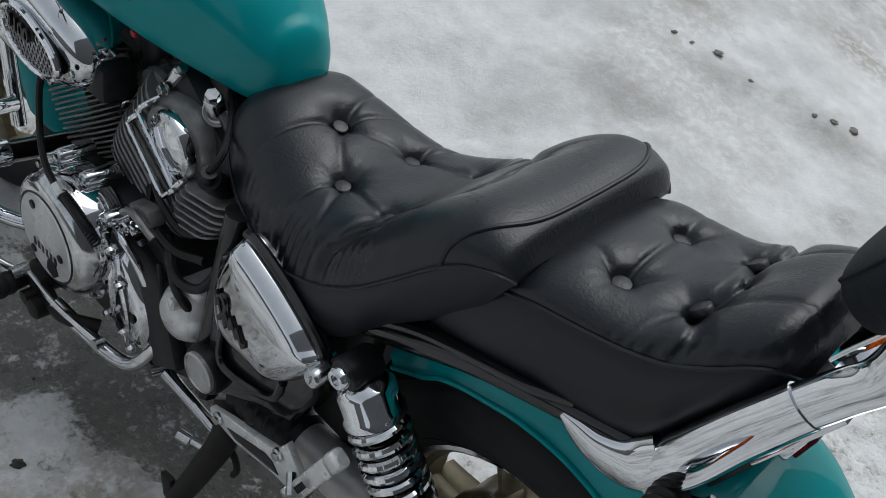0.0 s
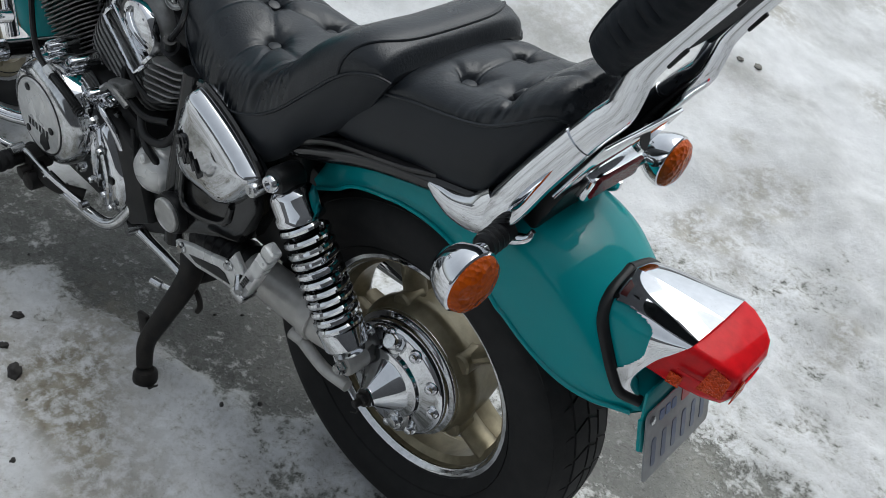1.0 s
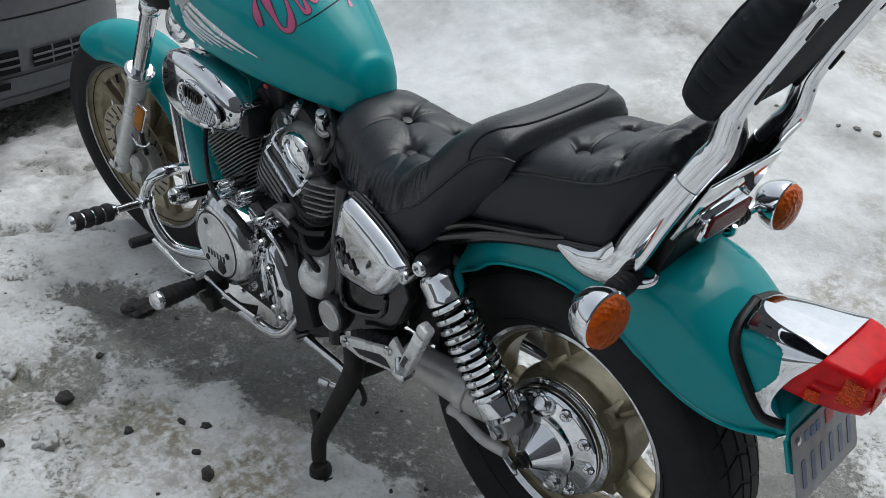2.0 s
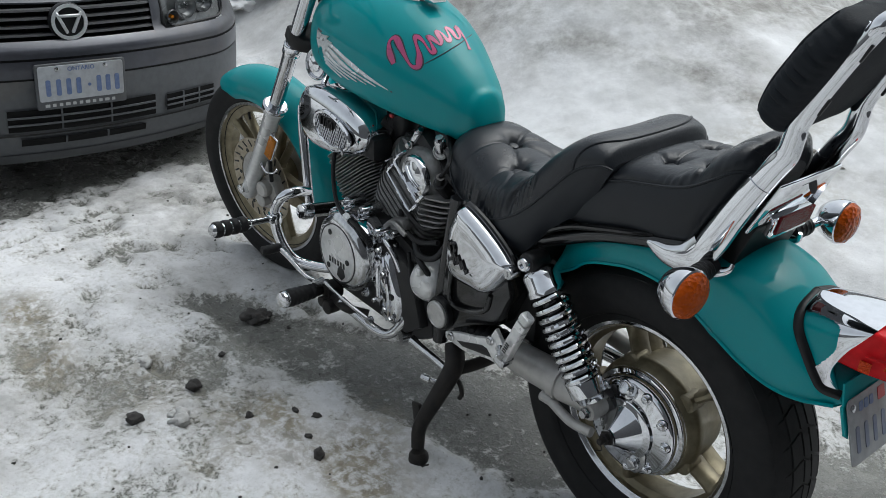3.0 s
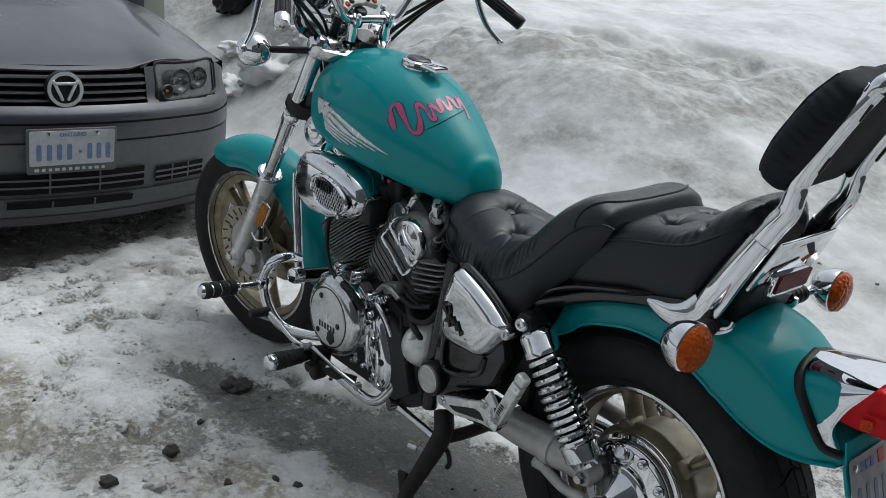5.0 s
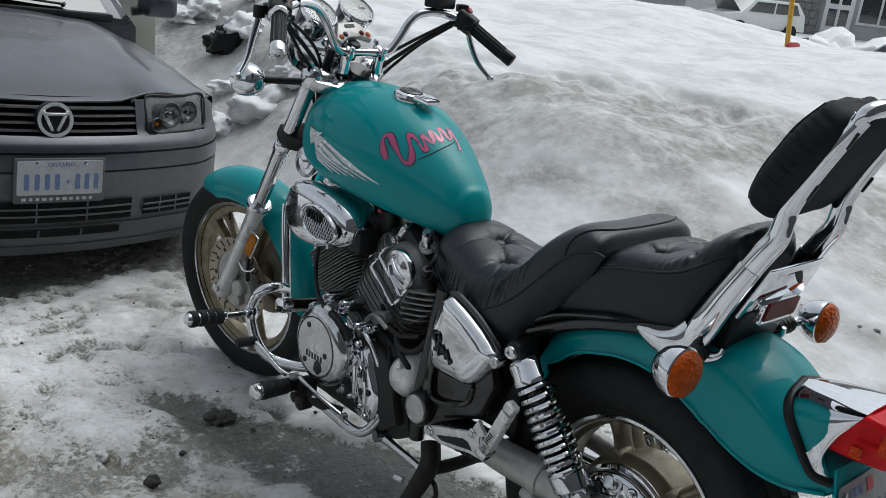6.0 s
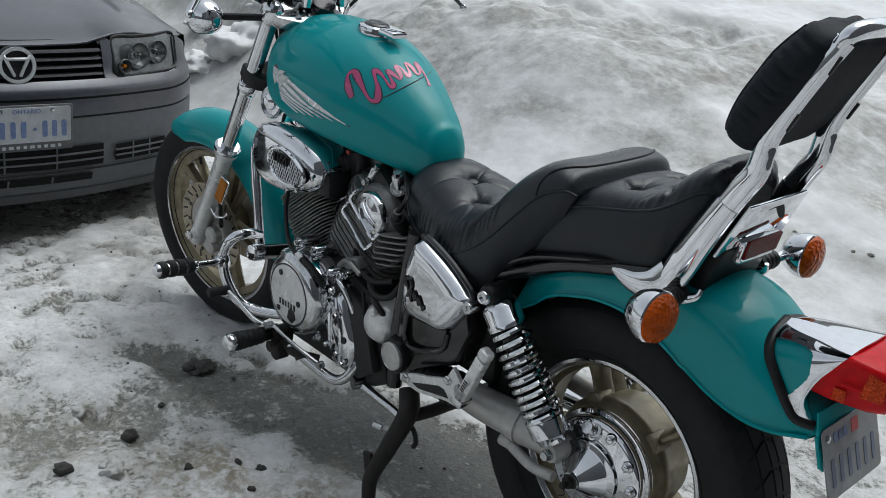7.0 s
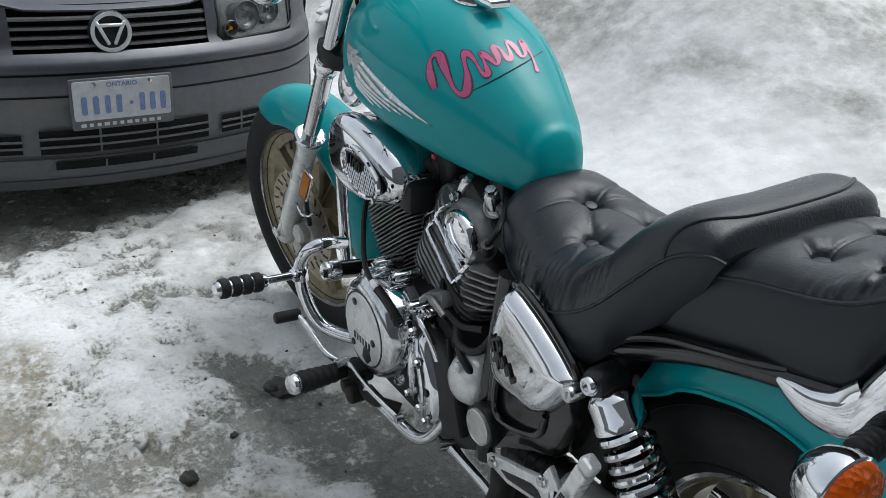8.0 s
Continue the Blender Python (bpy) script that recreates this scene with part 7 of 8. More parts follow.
def build_handlebar():
    half = [(1.072, 0.0, 1.100), (1.072, 0.055, 1.100), (1.070, 0.082, 1.106), (1.067, 0.108, 1.138), (1.064, 0.135, 1.182), (1.058, 0.165, 1.208), (1.045, 0.215, 1.216), (1.025, 0.262, 1.206), (0.985, 0.310, 1.180), (0.892, 0.366, 1.114)]
    pts = [(x, -y, z) for x, y, z in reversed(half[1:])] + half
    bar = part("handlebar", sweep(pts, 0.0112, 14, steps=5), CHROME, bike, "wide chrome handlebar")
    for s in (1, -1):
        m = Matrix.Translation((1.072, 0.052 * s, 1.100))
        clamp = part("bar_clamp", joined(block((0.052, 0.020, 0.032), m @ Matrix.Rotation(radians(-25), 4, "Y"), 0.009), sweep([(1.072, 0.052 * s, 1.09), (1.080, 0.052 * s, 1.045)], 0.014, 14, steps=1)), CHROME, bar, "chrome handlebar clamp")
        for dx, dz in ((0.019, 0.024), (-0.021, 0.006)):
            part("clamp_bolt", lathe([(0.008, 0.0), (0.008, 0.006), (0.005, 0.009)], (1.072 + dx, 0.052 * s, 1.1 + dz), (-0.42, 0, 0.9), 14), CHROME, clamp)
        a, b = Vector((0.994, 0.304 * s, 1.186)), Vector((0.889, 0.368 * s, 1.111))
        d = (b - a).normalized()
        L = (b - a).length
        grip = part("hand_grip", ribbed_grip(a, d, L), GRIP_RUBBER, bar, "black ribbed rubber grip")
        part("grip_flange", lathe([(0.018, -0.006), (0.027, -0.003), (0.027, 0.002), (0.018, 0.006)], a, d, 26), CHROME if s > 0 else BLACK, grip)
        part("bar_end", lathe([(0.018, L - 0.030), (0.0185, L - 0.022), (0.0185, L - 0.004), (0.016, L), (0.006, L + 0.001), (0.004, L - 0.004)], a, d, 26), CHROME if s > 0 else BLACK, grip, "chrome bar end" if s > 0 else "")
        # switch block
        c = a - d * 0.032
        sw = part("switch_block", joined(slab(rounded(0.050, 0.056, 0.012), 0.050, frame_axis(c - d * 0.02, d), 0.005), block((0.035, 0.03, 0.022), Matrix.Translation(c + Vector((0.012, 0, 0.030))) @ Matrix.Rotation(radians(20 * s), 4, "Z"), 0.006), block((0.04, 0.02, 0.016), Matrix.Translation(c + Vector((-0.016, -0.012 * s, -0.02))), 0.005)), BLACK, bar, "black switch block")
        part("switch_button", slab(rounded(0.016, 0.012, 0.003), 0.006, frame_axis(c + Vector((-0.018, 0.0, 0.026)), (-0.7, 0, 0.7)), 0.001), RED_PLASTIC if s < 0 else CHROME_WORN, sw)
        # lever and perch
        p0 = Vector((1.030, 0.300 * s, 1.196))
        part("lever_perch", joined(block((0.048, 0.045, 0.03), Matrix.Translation(p0 + Vector((0.004, -0.006 * s, 0))), 0.008), lathe([(0.014, -0.014), (0.014, 0.014)], p0 + Vector((0.012, 0.03 * s, -0.006)), (0, 0, 1), 16)), BLACK, bar)
        lv = [p0 + Vector((0.012, 0.028 * s, -0.012)), Vector((1.036, 0.345 * s, 1.135)), Vector((1.020, 0.368 * s, 1.085)), Vector((0.999, 0.402 * s, 1.046))]
        part("hand_lever", joined(sweep([(*lv[0], 0.009), (*lv[1], 0.0095), (*lv[2], 0.0085), (*lv[3], 0.006)], 0.008, 12, flat=0.6), lathe([(0.002, -0.010), (0.0075, -0.007), (0.010, 0.0), (0.0075, 0.007), (0.002, 0.010)], lv[3], (0, s, -0.4), 16)), CHROME if s > 0 else CHROME_WORN, bar, "polished clutch lever with ball end" if s > 0 else "polished brake lever with ball end")
        # cables sweep from the perch down between the forks
        for j in range(3):
            o = 0.014 * j
            part("control_cable", sweep([p0 + Vector((0.01, -0.03 * s, -0.006 * j)), Vector((1.060 + o, (0.235 - o) * s, 1.172 - 0.022 * j)), Vector((1.085 + o, (0.165 - 0.3 * o) * s, 1.130 - 0.026 * j)), Vector((1.125, (0.100 + 0.4 * o) * s, 1.075 - 0.02 * j)), Vector((1.150, (0.07 + o) * s, 1.0)), Vector((1.15, (0.05 + o) * s, 0.90))], 0.0045 + 0.0014 * (j == 1), 8), BLACK, bar)
    # front brake reservoir on the right, mirror stubs at both sides
    res = Vector((1.050, -0.225, 1.246))
    part("brake_reservoir", joined(block((0.055, 0.075, 0.038), Matrix.Translation(res) @ Matrix.Rotation(radians(12), 4, "Z"), 0.007), block((0.059, 0.079, 0.008), Matrix.Translation(res + Vector((0, 0, 0.022))) @ Matrix.Rotation(radians(12), 4, "Z"), 0.003)), BLACK, bar, "black brake fluid reservoir")
    part("mirror_boss", joined(lathe([(0.014, 0), (0.014, 0.03), (0.010, 0.034)], (1.04, 0.235, 1.205), (0.1, 0, 1), 14), sweep([(1.045, 0.235, 1.235), (1.07, 0.25, 1.30), (1.08, 0.28, 1.35)], 0.006, 8)), BLACK, bar)
    # speedometer, rev counter and warning panel
    for y in (0.067, -0.067):
        c = Vector((1.150, y, 1.188))
        ax = (-0.62, 0, 0.78)
        g = front("gauge", lathe([(0.020, -0.062), (0.040, -0.055), (0.047, -0.030), (0.049, 0.0), (0.052, 0.004), (0.052, 0.014), (0.047, 0.017), (0.046, 0.010)], c, ax, 36, cap=False), CHROME, bike, "round chrome gauge with a pale dial")
        front("dial", lathe([(0.046, 0.009), (0.001, 0.0092)], c, ax, 36, cap=False), DIAL, g)
        fm = frame_axis(c, ax, (0, 1, 0))
        ticks = []
        for k in range(13):
            q = radians(-40 + 260 * k / 12)
            ticks.append(block((0.007, 0.0016, 0.0004), fm @ Matrix.Rotation(q, 4, "Z") @ Matrix.Translation((0.039, 0, 0.0098))))
        tagged(front("dial_mark", joined(*ticks), BLACK, g), kind="stuff")
        front("needle", block((0.034, 0.0022, 0.001), fm @ Matrix.Rotation(radians(215), 4, "Z") @ Matrix.Translation((0.012, 0, 0.011))), RED_PLASTIC, g)
        front("dial_window", slab(rounded(0.022, 0.008, 0.001), 0.0006, fm @ Matrix.Translation((-0.018, 0, 0.0096))), BLACK, g)
        front("gauge_glass", lathe([(0.0465, 0.0145), (0.02, 0.0168), (0.001, 0.0172)], c, ax, 36, cap=False), GLASS, g).visible_shadow = False
    m = frame_axis((1.098, 0.0, 1.135), (-0.72, 0, 0.69), (0, 1, 0)) @ Matrix.Rotation(radians(180), 4, "Z")
    panel = front("warning_panel", slab([(-0.062, -0.012), (-0.052, -0.026), (-0.022, -0.012), (0.022, -0.012), (0.052, -0.026), (0.062, -0.012), (0.040, 0.022), (0.030, 0.034), (-0.030, 0.034), (-0.040, 0.022)], 0.018, m, 0.004), ALU_DULL, bike, "satin warning lamp panel")
    for u, v, mat in ((-0.046, -0.010, AMBER), (-0.028, -0.003, BLACK), (0.028, -0.003, DARK_RED), (0.046, -0.010, AMBER)):
        front("warning_lamp", lathe([(0.0075, 0.016), (0.0075, 0.020), (0.005, 0.022), (0.001, 0.0222)], m @ Vector((u, v, 0)), m.to_3x3() @ Vector((0, 0, 1)), 16), mat, panel)
    front("panel_window", slab(rounded(0.034, 0.010, 0.002), 0.0015, m @ Matrix.Translation((0, 0.021, 0.0178))), BLACK, panel)
    front("ignition_lock", lathe([(0.018, -0.03), (0.018, 0.012), (0.014, 0.016), (0.005, 0.0165)], (1.085, 0, 1.11), (-0.5, 0, 0.86), 22), BLACK, panel)
    # loom between the forks
    front("wiring_loom", joined(sweep([(1.13, 0.03, 1.10), (1.15, 0.05, 1.0), (1.16, 0.04, 0.88)], 0.012, 10), sweep([(1.14, -0.03, 1.10), (1.17, -0.05, 1.0), (1.16, -0.04, 0.86)], 0.010, 10)), BLACK, bar)


build_handlebar()


# ---------------------------------------------------------------- parked car, nose towards the machine
CAR_Y = 0.33


def car_front(d, z):
    """How far forward the nose reaches, by distance from the car's middle line and height."""
    d = abs(d)
    nose = np.interp(z, [0.12, 0.18, 0.24, 0.30, 0.40, 0.50, 0.56, 0.585, 0.60, 0.66, 0.72, 0.745], [2.50, 2.44, 2.415, 2.40, 2.395, 2.398, 2.405, 2.425, 2.445, 2.462, 2.48, 2.50])
    curve = 0.34 * d * d
    if d > 0.55:
        curve += 2.4 * (d - 0.55) ** 2 + 8.0 * max(0, d - 0.74) ** 2.2
    return float(nose + curve)


def car_patch(d0, d1, z0, z1, nd, nz, out=0.0, skew=None):
    """A piece of the car's nose between two distances and two heights."""
    rows = []
    for z in np.linspace(z0, z1, nz):
        row = []
        for d in np.linspace(d0, d1, nd):
            zz = z + (skew(d) if skew else 0)
            row.append((car_front(d, zz) - out, CAR_Y - d, zz))
        rows.append(row)
    return loft(rows, closed=False)


def solid_patch(d0, d1, z0, z1, nd, nz, out, depth, skew=None):
    """The same piece with thickness."""
    rings = []
    for z in np.linspace(z0, z1, nz):
        ds = np.linspace(d0, d1, nd)
        zz = lambda d: z + (skew(d) if skew else 0)
        face = [(car_front(d, zz(d)) - out, CAR_Y - d, zz(d)) for d in ds]
        back = [(car_front(d, zz(d)) - out + depth, CAR_Y - d, zz(d)) for d in reversed(ds)]
        rings.append(face + back)
    return loft(rings)


def build_car():
    car = thing("parked_car", "dark grey saloon car with a dirty black grille, parked on snow", "car")
    HW = 0.865
    # lower bumper, upper bumper, nose band
    part("lower_bumper", car_patch(-HW, HW, 0.175, 0.462, 81, 14), CAR_TRIM, car, "dull grey bumper, salt stained", 60)
    part("upper_bumper", car_patch(-HW, HW, 0.470, 0.530, 81, 6, 0.004), CAR_PAINT, car, "", 60)
    part("nose_band", car_patch(-HW, HW, 0.537, 0.592, 81, 6, 0.0), CAR_PAINT, car, "", 60)
    part("bumper_gap", joined(car_patch(-HW, HW, 0.458, 0.474, 81, 2, -0.006), car_patch(-HW, HW, 0.526, 0.541, 81, 2, -0.006)), BLACK, car)
    part("grille_surround", car_patch(0.303, 0.352, 0.588, 0.722, 8, 8), CAR_PAINT, car, "", 60)
    part("grille_surround", car_patch(-0.352, -0.303, 0.588, 0.722, 8, 8), CAR_PAINT, car, "", 60)
    # near-black sheet behind the slats paints the grille's shaded depth
    part("grille_back", car_patch(-0.31, 0.31, 0.585, 0.722, 41, 6, -0.05), OPENING_SHADE, car)
    for k in range(4):
        part("grille_slat", solid_patch(-0.304, 0.304, 0.603 + 0.027 * k, 0.610 + 0.027 * k, 41, 2, -0.004, 0.03), SLAT_GREY, car, "dark grille slat")
    # emblem: plain ring with a pale disc
    c = (car_front(0, 0.65) - 0.012, CAR_Y + 0.016, 0.650)
    em = part("emblem", lathe([(0.066, -0.02), (0.066, 0.004), (0.062, 0.010), (0.060, 0.006)], c, (-1, 0, 0.08), 40), BLACK, car, "round silver maker's emblem")
    part("emblem_ring", ring_lathe([(0.0625, 0.004), (0.0625, 0.014), (0.0505, 0.014), (0.0505, 0.004)], c, (-1, 0, 0.08), 44), CAR_SILVER, em)
    part("emblem_mark", joined(*[block((0.010, 0.082, 0.011), Matrix.Translation((c[0] - 0.010, c[1] + y, c[2] + z)) @ Matrix.Rotation(radians(a), 4, "X"), 0.003, 1) for y, z, a in ((0.026, -0.002, 65), (-0.026, -0.002, -65), (0.0, 0.022, 0))]), CAR_SILVER, em)
    # headlamps
    for s in (1, -1):
        skew = lambda d: 0.012 * (abs(d) - 0.36)
        hl = part("headlight", car_patch(s * 0.354, s * 0.648, 0.596, 0.728, 24, 10, -0.006, skew), LAMP_BOWL, car, "clear headlight with round reflectors")
        for d, z, r in ((0.385, 0.630, 0.026), (0.450, 0.664, 0.050), (0.540, 0.672, 0.044)):
            o = (car_front(d, z) - 0.006, CAR_Y - s * d, z)
            ax = (-1, -0.28 * s, 0.05)
            part("lamp_reflector", lathe([(r, 0.012), (r * 0.96, 0.016), (r * 0.88, 0.006), (r * 0.5, -0.012), (0.002, -0.016)], o, ax, 28, cap=False), LAMP_CUP, hl)
            part("cup_ring", ring_lathe([(r * 1.05, 0.010), (r * 1.05, 0.016), (r * 0.97, 0.018), (r * 0.97, 0.010)], o, ax, 32), SLAT_GREY, hl)
            part("lamp_bulb", lathe([(0.002, 0.016), (r * 0.26, 0.012), (r * 0.30, 0.0), (r * 0.2, -0.012)], o, ax, 16), GLASS if r > 0.03 else ORANGE, hl)
        part("lamp_rim", sweep([(car_front(d, z + skew(d)) + 0.001, CAR_Y - s * d, z + skew(d)) for d, z in ((0.354, 0.596), (0.45, 0.594), (0.55, 0.595), (0.648, 0.598), (0.662, 0.66), (0.652, 0.726), (0.55, 0.730), (0.45, 0.730), (0.354, 0.730), (0.350, 0.66))], 0.006, 6, closed=True, steps=3), BLACK, hl)
        part("wing_front", car_patch(s * 0.65, s * 0.80, 0.59, 0.715, 16, 8, 0.0, lambda d: -0.5 * max(0, abs(d) - 0.68) ** 1.0), CAR_PAINT, car, "", 60)
    # lower intakes with bars; proud near-black sheets paint the shade inside
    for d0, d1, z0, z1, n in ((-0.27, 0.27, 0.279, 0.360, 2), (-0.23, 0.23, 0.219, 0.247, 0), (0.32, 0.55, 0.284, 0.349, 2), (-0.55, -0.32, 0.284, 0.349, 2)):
        hole = part("air_intake", car_patch(d0, d1, z0, z1, 60, 5, 0.010), OPENING_SHADE, car, "slatted air intake, its shaded depth a near-black sheet")
        for k in range(n):
            zc = z0 + (z1 - z0) * (k + 1) / (n + 1)
            part("intake_bar", solid_patch(d0, d1, zc - 0.003, zc + 0.003, 40, 2, 0.017, 0.012), CAR_TRIM, hole)
        for k in range(1, 3):
            dm = d0 + (d1 - d0) * k / 3
            part("intake_post", solid_patch(dm - 0.003, dm + 0.003, z0, z1, 2, 4, 0.0145, 0.010), CAR_TRIM, hole)
    part("chin", car_patch(-0.80, 0.80, 0.13, 0.178, 61, 4, 0.004), CAR_TRIM, car, "", 60)
    part("chin_groove", car_patch(-0.6, 0.6, 0.260, 0.267, 81, 2, 0.008), BLACK, car)
    # bonnet
    def bonnet_z(x, d):
        f = (x - 2.50) / 1.02
        crease = 0.016 * math.exp(-((abs(d) - 0.42 - 0.12 * f) / 0.09) ** 2)
        return 0.726 + 0.022 * min(1, max(0, (abs(d) - 0.30) / 0.06)) * math.exp(-abs(f) / 0.12) + 0.235 * f - 0.060 * f * f - 0.115 * (abs(d) / 0.80) ** 3.2 * (0.35 + 0.65 * min(1, f + 0.5)) + crease - 0.01 * math.exp(-(f / 0.05))
    rows = []
    for t in np.linspace(0, 1, 40):
        row = []
        for d in np.linspace(-0.765, 0.765, 61):
            x0 = 2.50 + 0.34 * d * d + (2.4 * max(0, abs(d) - 0.55) ** 2) + 0.004
            x1 = 3.76 - 0.16 * (d / 0.77) ** 2
            x = x0 + (x1 - x0) * t
            row.append((x, CAR_Y - d, bonnet_z(x, d) - (0.012 * (1 - t * 8) ** 2 if t < 0.125 else 0)))
        rows.append(row)
    part("bonnet", loft(rows, closed=False), CAR_PAINT, car, "dusty grey bonnet", 60)
    part("bonnet_edge", sweep([rows[0][k] for k in range(0, 61, 4)], 0.005, 6, steps=2), CAR_PAINT, car)
    # wings and flanks, cabin
    def ring_at(x, half, z_low, z_shoulder, z_roof, roof_half):
        return [(x, CAR_Y - half, z_low), (x, CAR_Y - half - 0.004, (z_low + z_shoulder) / 2), (x, CAR_Y - half + 0.004, z_shoulder - 0.03), (x, CAR_Y - half + 0.03, z_shoulder), (x, CAR_Y - roof_half, z_roof), (x, CAR_Y, z_roof + 0.02),
                (x, CAR_Y + roof_half, z_roof), (x, CAR_Y + half - 0.03, z_shoulder), (x, CAR_Y + half - 0.004, z_shoulder - 0.03), (x, CAR_Y + half + 0.004, (z_low + z_shoulder) / 2), (x, CAR_Y + half, z_low)]
    for s in (1, -1):
        wing = []
        starts = [car_front(d, 0.735) + 0.012 for d in (0.767, 0.80, 0.82, 0.835, 0.85)]
        for t in np.linspace(0, 1, 26):
            xs = [x0 + (3.88 - x0) * t for x0 in starts]
            zt = bonnet_z(xs[0], 0.765) - 0.006
            wing.append([(xs[0], CAR_Y - s * 0.768, zt), (xs[1], CAR_Y - s * 0.825, zt - 0.020), (xs[2], CAR_Y - s * 0.855, zt - 0.070), (xs[3], CAR_Y - s * 0.866, zt - 0.18), (xs[4], CAR_Y - s * 0.867, 0.50)])
        part("wing", loft(wing, closed=False), CAR_PAINT, car, "", 60)
        thing_wheel(car, (3.28, CAR_Y - s * 0.76, 0.30), s)
        thing_wheel(car, (5.80, CAR_Y - s * 0.76, 0.30), s)
        part("wheel_arch", ring_lathe([(0.335, 0.0), (0.355, 0.004), (0.355, 0.02), (0.335, 0.024)], (3.28, CAR_Y - s * 0.872 - (0.0 if s > 0 else 0.0), 0.31), (0, s, 0), 40), CAR_TRIM, car)
    body = [ring_at(x, h, zl, zs, zr, rh) for x, h, zl, zs, zr, rh in ((3.84, 0.862, 0.22, 0.905, 0.91, 0.78), (4.05, 0.866, 0.20, 0.92, 1.16, 0.68), (4.30, 0.867, 0.20, 0.93, 1.37, 0.60), (4.8, 0.867, 0.20, 0.94, 1.42, 0.58), (5.3, 0.866, 0.20, 0.95, 1.40, 0.58), (5.75, 0.86, 0.2, 0.96, 1.22, 0.60), (6.15, 0.85, 0.22, 0.97, 1.0, 0.70), (6.55, 0.83, 0.25, 0.96, 0.97, 0.70), (6.72, 0.78, 0.30, 0.90, 0.90, 0.66))]
    part("body_shell", loft(body), CAR_PAINT, car, "", 35)
    part("windscreen", loft([[(3.785, CAR_Y + y, 0.960 - 0.05 * (y / 0.7) ** 2) for y in np.linspace(-0.70, 0.70, 13)], [(4.34, CAR_Y + y, 1.395 - 0.02 * (y / 0.6) ** 2) for y in np.linspace(-0.57, 0.57, 13)]], closed=False), SMOKE, car, "grey windscreen")
    part("scuttle", block((0.12, 1.40, 0.04), Matrix.Translation((3.80, CAR_Y, 0.915)), 0.01), BLACK, car)
    part("wiper", joined(sweep([(3.75, CAR_Y + 0.02, 0.972), (3.77, CAR_Y - 0.22, 0.972), (3.79, CAR_Y - 0.46, 0.960)], 0.006, 8), sweep([(3.72, CAR_Y - 0.44, 0.958), (3.79, CAR_Y - 0.47, 0.962)], 0.010, 8)), BLACK, car)
    for s in (1, -1):
        part("side_window", slab([(0.0, 0.0), (1.55, 0.02), (1.15, 0.36), (0.45, 0.38)], 0.01, Matrix.Translation((4.0, CAR_Y - s * 0.845, 0.96)) @ Matrix(((1, 0, 0, 0), (0, 0.35 * s, s, 0), (0, 0.94, 0, 0), (0, 0, 0, 1)))), SMOKE, car)
        mirror = part("door_mirror", moved(block((0.13, 0.19, 0.125), None, 0.04, 4), Matrix.Translation((3.83, CAR_Y - s * 0.965, 1.000))), CAR_PAINT, car, "black door mirror")
        part("mirror_arm", sweep([(3.86, CAR_Y - s * 0.84, 0.955), (3.85, CAR_Y - s * 0.90, 0.965)], 0.025, 10, steps=1), BLACK, mirror)
    # plate
    m = Matrix.Translation((car_front(0, 0.445) - 0.012, CAR_Y + 0.014, 0.443)) @ Matrix.Rotation(radians(-3), 4, "Y") @ REAR
    frame_part = part("plate_frame", slab(rounded(0.318, 0.166, 0.008), 0.010, m, 0.002), CAR_TRIM, car, "grey plate frame with pale lettering")
    part("front_plate", slab(rounded(0.300, 0.128, 0.008), 0.003, m @ Matrix.Translation((0, 0.012, 0.0095)), 0.0008, 1), PLATE_WHITE, frame_part, "white plate with blue markings")
    for k, x in enumerate((-0.118, -0.082, -0.047, -0.012, 0.060, 0.093, 0.126)):
        part("plate_mark", slab(rounded(0.017, 0.060, 0.006), 0.0012, m @ Matrix.Translation((x, -0.003, 0.0124))), PLATE_BLUE, frame_part)
    part("plate_word", lettering("ONTARIO", 0.021, 0.0012, m @ Matrix.Translation((0.0, 0.0545, 0.0122))), PLATE_BLUE, frame_part, "small blue word ONTARIO")
    part("plate_crown", lathe([(0.006, 0.0), (0.006, 0.0012), (0.003, 0.0016)], m @ Vector((0.026, -0.003, 0.0124)), m.to_3x3() @ Vector((0, 0, 1)), 10), PLATE_BLUE, frame_part)
    for x in (-0.085, 0.085):
        part("plate_screw", lathe([(0.008, 0.0), (0.008, 0.003), (0.005, 0.004)], m @ Vector((x, 0.064, 0.012)), m.to_3x3() @ Vector((0, 0, 1)), 12), CHROME_WORN, frame_part)
    for k in range(11):
        part("frame_mark", slab(rounded(0.012 + 0.004 * (k % 3 == 0), 0.011, 0.002), 0.0012, m @ Matrix.Translation((-0.125 + 0.0235 * k, -0.068, 0.0098))), LIGHT_BAR, frame_part)
    # underside and shadow casters behind the bumper
    part("floor_pan", block((3.9, 1.6, 0.05), Matrix.Translation((4.75, CAR_Y, 0.20)), 0.01), BLACK, car)
    part("radiator", block((0.05, 1.2, 0.42), Matrix.Translation((2.72, CAR_Y, 0.46)), 0.01), BLACK, car)
    car.matrix_world = Matrix.Translation((0, CAR_Y, 0.2)) @ Matrix.Rotation(radians(2.3), 4, "X") @ Matrix.Translation((0, -CAR_Y, -0.2))   # the drive slopes
    return car


def thing_wheel(car, c, s):
    w = part("car_tyre", tyre_bm(c, 0.305, 0.19, 0.19, 40), RUBBER, car)
    part("car_rim", lathe([(0.19, 0.05), (0.185, 0.07), (0.12, 0.06), (0.05, 0.075), (0.002, 0.078)], c, (0, -s, 0), 30), ALU, w)
    return w


build_car()


